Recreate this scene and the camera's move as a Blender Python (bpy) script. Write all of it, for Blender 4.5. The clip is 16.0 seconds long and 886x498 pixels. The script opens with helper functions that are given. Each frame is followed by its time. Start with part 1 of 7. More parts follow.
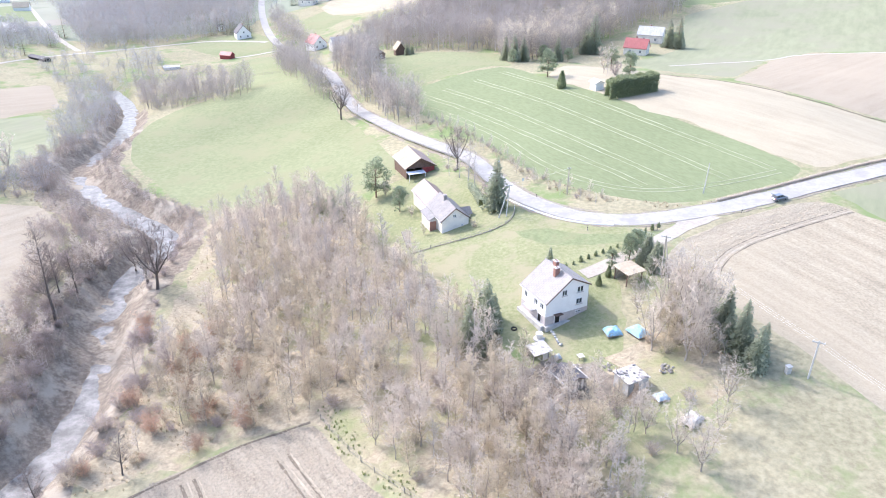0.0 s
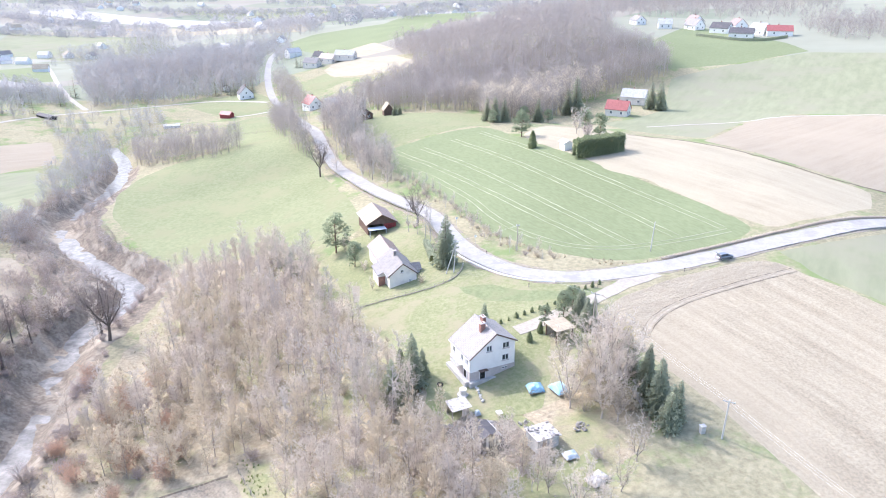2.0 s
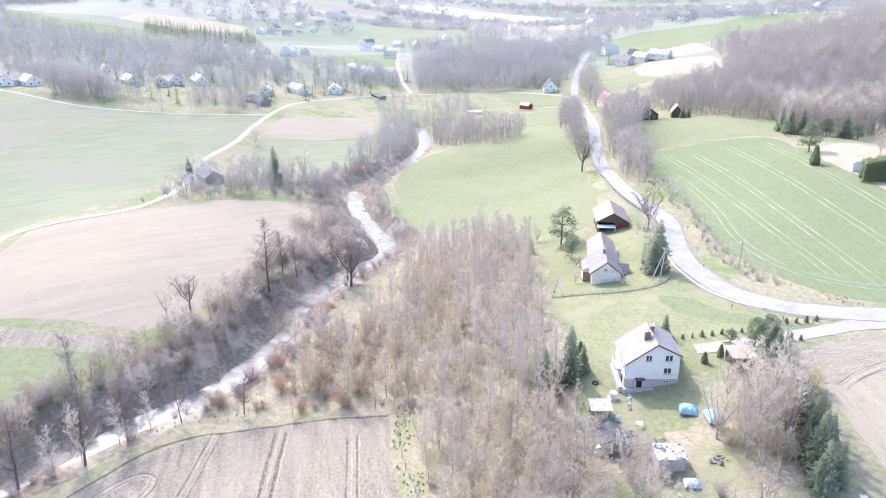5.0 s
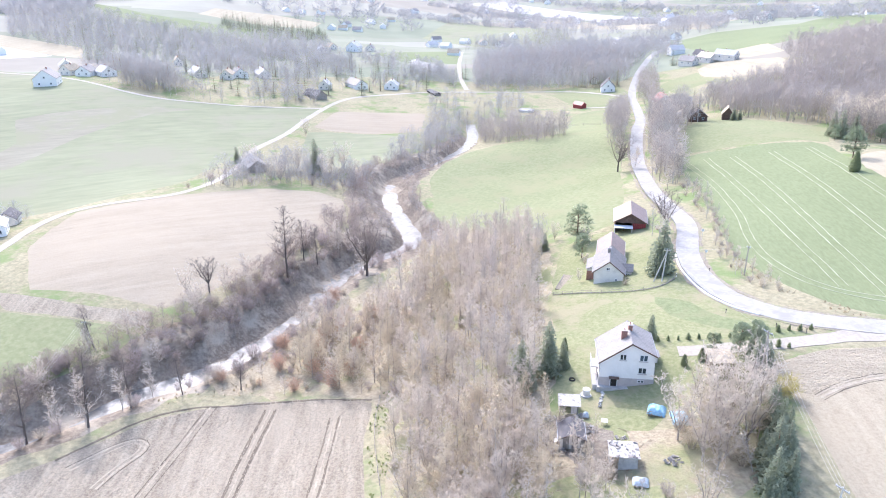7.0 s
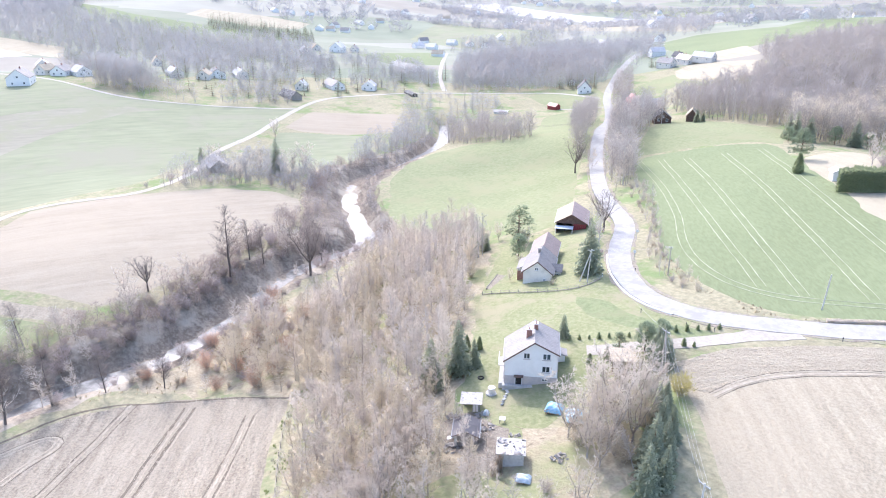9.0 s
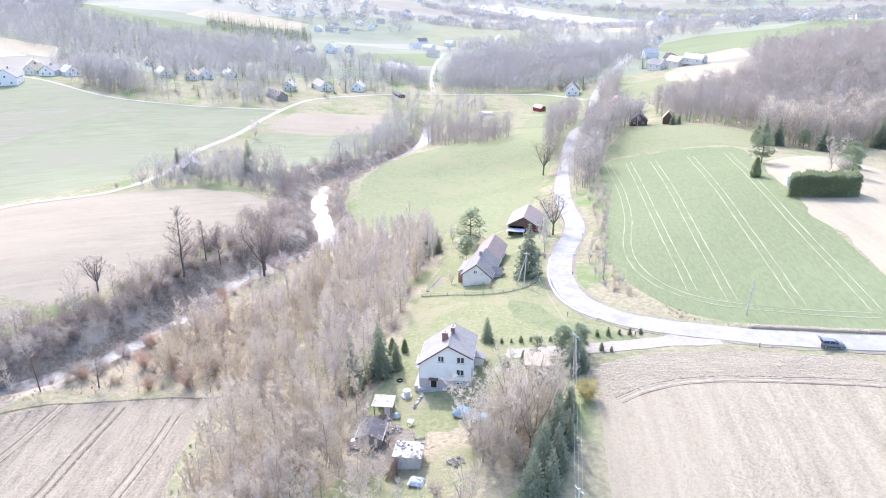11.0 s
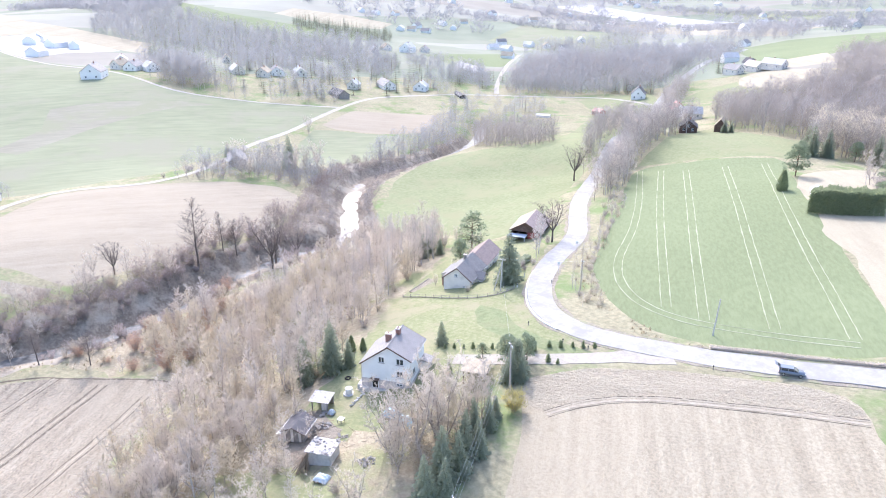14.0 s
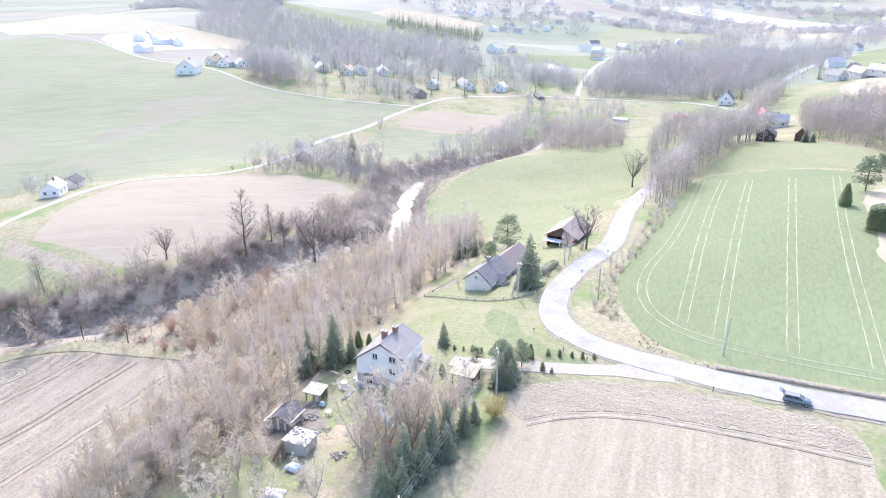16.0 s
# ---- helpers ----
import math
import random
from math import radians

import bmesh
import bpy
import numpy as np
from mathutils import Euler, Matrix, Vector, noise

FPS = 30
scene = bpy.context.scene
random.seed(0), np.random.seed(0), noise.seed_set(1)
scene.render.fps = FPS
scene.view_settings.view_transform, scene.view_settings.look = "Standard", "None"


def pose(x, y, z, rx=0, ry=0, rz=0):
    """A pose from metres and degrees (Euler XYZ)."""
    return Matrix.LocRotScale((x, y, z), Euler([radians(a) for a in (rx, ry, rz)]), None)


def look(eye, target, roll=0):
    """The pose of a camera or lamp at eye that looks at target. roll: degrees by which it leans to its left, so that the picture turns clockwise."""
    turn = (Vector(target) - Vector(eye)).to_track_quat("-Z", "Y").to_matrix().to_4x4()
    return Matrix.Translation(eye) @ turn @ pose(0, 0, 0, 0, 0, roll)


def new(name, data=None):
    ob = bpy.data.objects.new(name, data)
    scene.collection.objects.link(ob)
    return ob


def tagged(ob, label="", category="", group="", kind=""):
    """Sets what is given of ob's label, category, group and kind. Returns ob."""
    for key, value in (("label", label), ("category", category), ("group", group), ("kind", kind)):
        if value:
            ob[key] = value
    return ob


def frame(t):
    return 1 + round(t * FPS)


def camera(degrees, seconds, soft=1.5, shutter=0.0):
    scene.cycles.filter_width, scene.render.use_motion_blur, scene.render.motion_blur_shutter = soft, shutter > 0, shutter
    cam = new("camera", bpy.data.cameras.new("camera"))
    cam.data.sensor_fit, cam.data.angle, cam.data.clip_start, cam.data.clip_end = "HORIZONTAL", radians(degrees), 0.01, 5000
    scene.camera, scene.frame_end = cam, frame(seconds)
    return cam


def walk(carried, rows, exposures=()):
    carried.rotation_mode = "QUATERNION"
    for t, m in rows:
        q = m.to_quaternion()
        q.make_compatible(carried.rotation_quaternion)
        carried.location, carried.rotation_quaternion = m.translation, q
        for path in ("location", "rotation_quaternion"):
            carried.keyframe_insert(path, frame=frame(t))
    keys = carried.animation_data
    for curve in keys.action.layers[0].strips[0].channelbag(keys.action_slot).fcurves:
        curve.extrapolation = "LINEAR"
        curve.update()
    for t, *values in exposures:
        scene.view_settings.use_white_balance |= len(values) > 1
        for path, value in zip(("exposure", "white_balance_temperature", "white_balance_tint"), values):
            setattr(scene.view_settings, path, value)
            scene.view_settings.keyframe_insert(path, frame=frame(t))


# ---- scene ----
cam = camera(64.9, 16.0, 1.0)
METRES, EYE, TILT, LEAN, TURN = 115.0, 67.95, -26.5, 0.0, 0.0
ROWS = [
    (0.0, 0.0, 0.0, 0.0, 0.0, -0.0, 0.0),
    (0.5, 0.0315, -0.0031, -0.0005, 0.52, 0.5, -0.25),
    (1.0, 0.0632, -0.0059, -0.0006, 0.94, 1.99, -0.41),
    (1.5, 0.0946, -0.0082, -0.0018, 1.27, 4.15, -0.56),
    (2.0, 0.1263, -0.0106, -0.0032, 1.35, 4.71, -0.65),
    (2.5, 0.1566, -0.013, -0.0038, 1.92, 4.68, -0.97),
    (3.0, 0.184, -0.0178, -0.0038, 6.35, 4.49, -3.01),
    (3.5, 0.217, -0.015, -0.0042, 15.08, 3.71, -6.9),
    (4.0, 0.2493, -0.0124, -0.0041, 18.97, 3.17, -8.64),
    (4.5, 0.2798, -0.0092, -0.0041, 22.51, 2.55, -10.18),
    (7.0, 0.4257, 0.0353, 0.0135, 31.56, 0.45, -14.02),
    (7.5, 0.4529, 0.0483, 0.0193, 31.55, 0.47, -14.09),
    (8.0, 0.4796, 0.0619, 0.0258, 31.47, 0.52, -14.13),
    (8.5, 0.506, 0.0759, 0.0332, 31.39, 0.57, -14.16),
    (9.0, 0.5324, 0.0905, 0.0411, 31.34, 0.59, -14.18),
    (9.5, 0.5586, 0.1051, 0.0494, 31.27, 0.62, -14.21),
    (10.0, 0.585, 0.12, 0.0583, 31.22, 0.63, -14.22),
    (12.5, 0.7121, 0.1988, 0.1037, 35.69, -0.52, -15.92),
    (13.0, 0.737, 0.2168, 0.1131, 37.23, -0.94, -16.45),
    (13.5, 0.761, 0.2354, 0.1222, 38.3, -1.25, -16.82),
    (14.0, 0.7843, 0.2547, 0.1316, 39.42, -1.58, -17.23),
    (14.5, 0.8066, 0.2745, 0.1411, 41.18, -2.12, -17.82),
    (15.0, 0.8284, 0.2955, 0.1509, 43.29, -2.76, -18.48),
    (15.5, 0.8494, 0.3172, 0.1614, 45.46, -3.45, -19.09),
    (16.0, 0.8697, 0.3393, 0.1723, 47.54, -4.13, -19.7),
]
walk(cam, [(t, pose(0, 0, EYE, TILT, LEAN, TURN) @ pose(METRES * x, METRES * y, METRES * z, 90 + pitch, roll, yaw)) for t, x, y, z, yaw, pitch, roll in ROWS], [(0.0, 1.57, 5920, 17), (1.5, 1.57, 5910, 17), (4.5, 1.57, 5845, 18), (16.0, 1.57, 5840, 18)])

# ---- light ----
SUN_DIR = Vector((-0.80, 0.55, 0.87)).normalized()
world = bpy.data.worlds.new("sky")
scene.world = world
world.use_nodes = True
wn = world.node_tree.nodes
sky = wn.new("ShaderNodeTexSky")
sky.sky_type = "NISHITA"
sky.sun_disc = False
sky.sun_elevation = math.asin(SUN_DIR.z)
sky.sun_rotation = math.atan2(SUN_DIR.x, SUN_DIR.y)
sky.dust_density = 3.0
sky.air_density = 1.2
wn["Background"].inputs["Strength"].default_value = 0.15
world.node_tree.links.new(sky.outputs[0], wn["Background"].inputs["Color"])
sun_data = bpy.data.lights.new("sun", "SUN")
sun_data.energy, sun_data.angle, sun_data.color = 1.22, radians(0.8), (1.0, 0.97, 0.93)
sun = new("sun", sun_data)
sun.matrix_world = look((0, 0, 400), Vector((0, 0, 400)) - SUN_DIR)

# ---- materials ----
def shader(name, rough=0.9, metal=0.0, spec=0.2):
    m = bpy.data.materials.new(name)
    m.use_nodes = True
    nt = m.node_tree
    b = nt.nodes["Principled BSDF"]
    b.inputs["Roughness"].default_value = rough
    b.inputs["Metallic"].default_value = metal
    b.inputs["Specular IOR Level"].default_value = spec
    return m, nt, b


def nod(nt, kind, **kw):
    n = nt.nodes.new(kind)
    for k, v in kw.items():
        n.inputs[k].default_value = v
    return n


def coords(nt, stretch=(1, 1, 1), turn=0.0):
    """World metres, turned about z and stretched."""
    g = nt.nodes.new("ShaderNodeNewGeometry")
    mp = nt.nodes.new("ShaderNodeMapping")
    mp.inputs["Rotation"].default_value = (0, 0, radians(turn))
    nt.links.new(g.outputs["Position"], mp.inputs["Vector"])
    if stretch == (1, 1, 1):
        return mp.outputs[0]
    sc = nt.nodes.new("ShaderNodeMapping")
    sc.inputs["Scale"].default_value = stretch
    nt.links.new(mp.outputs[0], sc.inputs["Vector"])
    return sc.outputs[0]


def noise_at(nt, vec, scale, detail=3.0, rough=0.6):
    n = nod(nt, "ShaderNodeTexNoise", Scale=scale, Detail=detail, Roughness=rough)
    nt.links.new(vec, n.inputs["Vector"])
    return n.outputs["Fac"]


def ramp(nt, fac, stops):
    r = nt.nodes.new("ShaderNodeValToRGB")
    e = r.color_ramp.elements
    while len(e) < len(stops):
        e.new(0.5)
    for el, (p, c) in zip(e, stops):
        el.position, el.color = p, (*c, 1)
    nt.links.new(fac, r.inputs["Fac"])
    return r.outputs["Color"]


def mix(nt, fac, a, b, mode="MIX"):
    n = nt.nodes.new("ShaderNodeMix")
    n.data_type, n.blend_type = "RGBA", mode
    for sock, v in ((n.inputs["Factor"], fac), (n.inputs["A"], a), (n.inputs["B"], b)):
        if isinstance(v, (int, float)):
            sock.default_value = v
        elif isinstance(v, tuple):
            sock.default_value = (*v, 1)
        else:
            nt.links.new(v, sock)
    return n.outputs["Result"]


def bump(nt, b, height, strength=0.4, distance=0.1):
    n = nod(nt, "ShaderNodeBump", Strength=strength, Distance=distance)
    nt.links.new(height, n.inputs["Height"])
    nt.links.new(n.outputs["Normal"], b.inputs["Normal"])


def land(name, low, mid, high, big=0.03, fine=1.2, stretch=(1, 1, 1), turn=0.0, relief=0.5, patch=None, patch_scale=0.06):
    """Grass or soil: two scales of mottling, with patches of a second colour."""
    m, nt, b = shader(name, 0.95, 0, 0.1)
    v = coords(nt, stretch, turn)
    w = coords(nt)
    n1 = noise_at(nt, v, fine, 5.0, 0.65)
    n2 = noise_at(nt, w, big, 4.0, 0.6)
    c1 = ramp(nt, n1, ((0.36, tuple(x * 0.92 for x in low)), (0.5, mid), (0.64, tuple(min(1, x * 1.06) for x in high))))
    c2 = ramp(nt, n2, ((0.3, tuple(x * 0.86 for x in mid)), (0.7, tuple(min(1, x * 1.12) for x in high))))
    col = mix(nt, 0.45, c1, c2)
    if patch:
        n3 = noise_at(nt, w, patch_scale, 5.0, 0.7)
        f = ramp(nt, n3, ((0.5, (0, 0, 0)), (0.62, (1, 1, 1))))
        col = mix(nt, f, col, patch)
    nt.links.new(col, b.inputs["Base Color"])
    bump(nt, b, n1, relief, 0.25)
    return m


def rows_land(name, soil, straw, turn, pitch, weave=1.0, patch=None, contrast=1.0, clods=0.25):
    """Tilled or stubble land with drill rows along one direction."""
    m, nt, b = shader(name, 0.95, 0, 0.1)
    w = coords(nt)
    fine = noise_at(nt, coords(nt, (1.0, 0.22, 1), turn), 1.5 / pitch, 4.0, 0.7)
    streak = noise_at(nt, coords(nt, (1.0, 0.03, 1), turn), 0.55 / pitch, 4.0, 0.65)
    big = noise_at(nt, w, 0.035, 4.0, 0.6)
    clod = noise_at(nt, w, 2.4, 4.0, 0.7)
    c = ramp(nt, streak, ((0.34, soil), (0.62, straw)))
    c = mix(nt, 0.5 * contrast, c, ramp(nt, fine, ((0.36, tuple(x * 0.85 for x in soil)), (0.6, straw))))
    c = mix(nt, clods, c, ramp(nt, clod, ((0.38, tuple(x * 0.8 for x in soil)), (0.58, straw))))
    c = mix(nt, ramp(nt, big, ((0.4, (0, 0, 0)), (0.65, (0.6, 0.6, 0.6)))), c, patch or tuple(min(1, 0.5 * (x + y) * 1.12) for x, y in zip(soil, straw)))
    nt.links.new(c, b.inputs["Base Color"])
    both = mix(nt, 0.5, fine, clod)
    bump(nt, b, both, min(1.0, 0.8 * weave), 0.3 * weave)
    return m


M_ROUGH = land("rough_grass", (0.20, 0.18, 0.12), (0.29, 0.27, 0.17), (0.38, 0.34, 0.23), 0.05, 1.0, relief=0.8, patch=(0.20, 0.25, 0.11))
M_MEADOW = land("meadow", (0.20, 0.22, 0.11), (0.233, 0.252, 0.135), (0.272, 0.282, 0.165), 0.02, 0.8, relief=0.35, patch=(0.262, 0.262, 0.152))
M_LAWN = land("lawn", (0.18, 0.205, 0.095), (0.24, 0.255, 0.13), (0.31, 0.305, 0.18), 0.06, 1.5, patch=(0.31, 0.285, 0.18), patch_scale=0.1)
M_CROP = land("winter_crop", (0.185, 0.212, 0.112), (0.205, 0.235, 0.126), (0.225, 0.255, 0.142), 0.015, 1.6, (1, 0.3, 1), -28, relief=0.4)
M_STUBBLE = rows_land("stubble", (0.27, 0.23, 0.165), (0.45, 0.395, 0.29), -29, 1.1, 1.0, contrast=0.4, clods=0.4)
M_HEADLAND = rows_land("headland_stubble", (0.26, 0.225, 0.165), (0.48, 0.42, 0.315), 64, 1.5, 1.8, contrast=0.8, clods=0.35)
M_PLOUGH = rows_land("tilled_soil", (0.18, 0.152, 0.115), (0.42, 0.37, 0.285), -40, 1.0, 1.3, contrast=0.5, clods=0.4)
M_LEFT = rows_land("dry_tilled_soil", (0.30, 0.258, 0.19), (0.385, 0.335, 0.255), 25, 1.6, contrast=0.6)
M_TAN = rows_land("pale_soil", (0.345, 0.302, 0.218), (0.435, 0.388, 0.285), -33, 2.5, contrast=0.6)
M_ROSE = rows_land("reddish_soil", (0.31, 0.262, 0.195), (0.375, 0.325, 0.245), 50, 2.0, contrast=0.4)
M_PALE = land("pale_pasture", (0.225, 0.24, 0.15), (0.25, 0.263, 0.168), (0.275, 0.285, 0.185), 0.012, 0.3, (1, 0.2, 1), 28, relief=0.3, patch=(0.275, 0.268, 0.19), patch_scale=0.02)
M_FADED = land("faded_pasture", (0.255, 0.24, 0.18), (0.28, 0.262, 0.198), (0.30, 0.285, 0.215), 0.02, 0.4, (1, 0.2, 1), 28, relief=0.3, patch=(0.262, 0.262, 0.175), patch_scale=0.03)
M_LITTER = land("leaf_litter", (0.24, 0.20, 0.14), (0.34, 0.29, 0.205), (0.44, 0.38, 0.27), 0.08, 1.6, relief=0.9, patch=(0.26, 0.27, 0.14), patch_scale=0.05)
M_BANK = land("river_bank", (0.12, 0.098, 0.076), (0.20, 0.165, 0.128), (0.32, 0.275, 0.215), 0.15, 1.1, relief=1.0, patch=(0.38, 0.335, 0.265), patch_scale=0.12)
M_EARTH = land("bare_earth", (0.19, 0.16, 0.13), (0.27, 0.235, 0.19), (0.36, 0.32, 0.26), 0.2, 2.0, relief=0.8, patch=(0.28, 0.29, 0.16), patch_scale=0.15)


M_LUSH = land("lush_grass", (0.17, 0.205, 0.10), (0.21, 0.24, 0.125), (0.255, 0.275, 0.15), 0.2, 1.4, relief=0.9, patch=(0.24, 0.25, 0.14), patch_scale=0.25)
M_DARKSOIL = land("trodden_dark_soil", (0.12, 0.10, 0.08), (0.18, 0.155, 0.125), (0.26, 0.225, 0.18), 0.2, 1.8, relief=0.9, patch=(0.28, 0.25, 0.20), patch_scale=0.3)
M_WORKS = land("pale_works_yard", (0.40, 0.38, 0.35), (0.50, 0.48, 0.45), (0.60, 0.58, 0.55), 0.05, 0.3)


def patchwork():
    """Distant farmland: strips of pasture, crop and bare soil."""
    m, nt, b = shader("distant_farmland", 0.95, 0, 0.1)
    v = coords(nt, (1, 0.35, 1), 25)
    vo = nod(nt, "ShaderNodeTexVoronoi", Scale=0.006)
    vo.distance = "CHEBYCHEV"
    nt.links.new(v, vo.inputs["Vector"])
    sep = nt.nodes.new("ShaderNodeSeparateColor")
    nt.links.new(vo.outputs["Color"], sep.inputs[0])
    r = ramp(nt, sep.outputs[0], ((0.0, (0.24, 0.26, 0.18)), (0.25, (0.30, 0.31, 0.23)), (0.45, (0.31, 0.275, 0.23)), (0.65, (0.22, 0.255, 0.17)), (0.85, (0.36, 0.35, 0.29))))
    r.node.color_ramp.interpolation = "CONSTANT"
    n = noise_at(nt, coords(nt), 0.01, 5.0, 0.65)
    c = mix(nt, 0.4, r, ramp(nt, n, ((0.35, (0.22, 0.22, 0.18)), (0.65, (0.34, 0.34, 0.28)))))
    nt.links.new(c, b.inputs["Base Color"])
    return m


M_FAR = patchwork()

# ---- the land ----
NEAR_FORMS = [(22, 95, 40, 7.7), (60, 80, 50, -4.0), (110, 110, 70, 13.7), (60, 145, 45, -0.9), (110, 210, 70, 9.3), (40, 215, 45, 4.0), (40, 270, 50, 1.3), (0, 140, 35, 4.1), (-20, 205, 40, 5.8), (-55, 240, 55, -7.7), (-60, 135, 45, -8.3), (-35, 65, 40, -7.6), (-120, 210, 60, 2.4), (-95, 95, 50, 9.5), (20, 10, 50, 7.8), (21, 91, 8, -1.3)]
FAR_FORMS = [(110, 300, 80, 4.3), (45, 420, 90, 6.5), (-15, 330, 60, 8.8), (-110, 450, 100, -0.7), (-205, 150, 80, -0.4), (-240, 300, 100, -5.0), (-345, 240, 100, 7.2), (190, 500, 140, 33.5), (330, 280, 140, 16)]
FORMS = NEAR_FORMS + FAR_FORMS
# the valley and hills beyond the farm
VALLEY_FORMS = [(110, 300, 70, -10.8), (45, 420, 80, 16.4), (-15, 330, 55, -1.4), (-110, 450, 90, -6.9), (-205, 150, 75, 3.8), (-240, 300, 80, -2.0), (-345, 240, 75, 9.0), (-85, 560, 90, 0.7), (-250, 450, 90, -4.2), (190, 500, 120, 12.0), (330, 280, 130, 31.3), (-120, 350, 70, -4.2), (-200, 380, 80, 4.3), (-420, 340, 100, 3.6), (-520, 300, 90, -2.3), (-420, 560, 120, 7.2), (-620, 440, 140, -1.2), (-300, 700, 150, -11.7), (-560, 720, 170, -12.5), (-140, 760, 140, 0.9), (60, 640, 130, 20.3), (100, 220, 80, 20.1), (-120, 240, 60, -7.0), (-40, 260, 60, 14.5)]
HILL_FORMS = [(-850, 520, 220, 18.1), (-1100, 900, 320, 46.2), (-120, 1100, 280, 19.9), (-600, 1300, 350, -36.8), (350, 900, 250, 27.8), (700, 600, 250, 61.7), (-1500, 1500, 450, 36.6), (500, 1700, 500, -6.6), (-700, 2400, 600, -8.3), (500, 3000, 700, 6.6), (-500, 100, 120, 13.2), (-750, 200, 180, 20.3)]
RIVER = [(-76, 20), (-69, 46), (-67, 58), (-64, 68), (-61, 78), (-61, 90), (-64, 103), (-67.5, 114), (-71, 125), (-73, 138), (-71.5, 150), (-69, 160), (-74, 168), (-86, 177), (-98, 187), (-108, 198), (-119, 212), (-119, 240), (-126, 272), (-140, 310), (-165, 345)]


def resample(line, step, closed=False, rounds=2):
    """Points at even steps along a polyline, its corners rounded."""
    p = np.array(line, float)
    for _ in range(rounds):
        q = np.roll(p, -1, 0) if closed else p[1:]
        a = p if closed else p[:-1]
        c = np.stack([0.75 * a + 0.25 * q, 0.25 * a + 0.75 * q], 1).reshape(-1, 2)
        p = c if closed else np.vstack([p[:1], c, p[-1:]])
    if closed:
        p = np.vstack([p, p[:1]])
    s = np.r_[0, np.cumsum(np.hypot(*np.diff(p, axis=0).T))]
    n = max(3, int(round(s[-1] / step)))
    u = np.linspace(0, s[-1], n + 1)
    out = np.stack([np.interp(u, s, p[:, 0]), np.interp(u, s, p[:, 1])], 1)
    return out[:-1] if closed else out


def line_dist(x, y, line):
    x, y = np.asarray(x, float), np.asarray(y, float)
    best = np.full(x.shape, 1e9)
    for (ax, ay), (bx, by) in zip(line[:-1], line[1:]):
        dx, dy = bx - ax, by - ay
        t = np.clip(((x - ax) * dx + (y - ay) * dy) / (dx * dx + dy * dy + 1e-9), 0, 1)
        best = np.minimum(best, np.hypot(x - ax - t * dx, y - ay - t * dy))
    return best


RIVER_LINE = resample(RIVER, 4)


def heap_up(x, y, level, forms):
    z = np.full(np.shape(x), level)
    for cx, cy, r, h in forms:
        z = z + h * np.exp(-((x - cx) ** 2 + (y - cy) ** 2) / (2 * r * r))
    return z


def base_height(x, y):
    """The farm's own ground, running out into the valley and the hills."""
    t = np.clip((np.hypot((x + 30) / 130, (y - 100) / 145) - 1) / 0.4, 0, 1)
    t = t * t * (3 - 2 * t)
    return heap_up(x, y, -5.0, FORMS) * (1 - t) + heap_up(x, y, -8.0, VALLEY_FORMS + HILL_FORMS) * t


def height(x, y):
    x, y = np.asarray(x, float), np.asarray(y, float)
    d = line_dist(x, y, RIVER_LINE)
    t = np.clip((9.0 - d) / 7.5, 0, 1)
    return base_height(x, y) - 4.6 * t * t * (3 - 2 * t)


def hz(x, y):
    return float(height(np.array([float(x)]), np.array([float(y)]))[0])


def inside(x, y, poly):
    x, y = np.asarray(x, float), np.asarray(y, float)
    hit = np.zeros(x.shape, bool)
    px, py = np.array(poly, float).T
    for i in range(len(px)):
        j = i - 1
        c = (py[i] > y) != (py[j] > y)
        with np.errstate(divide="ignore", invalid="ignore"):
            hit ^= c & (x < (px[j] - px[i]) * (y - py[i]) / (py[j] - py[i]) + px[i])
    return hit


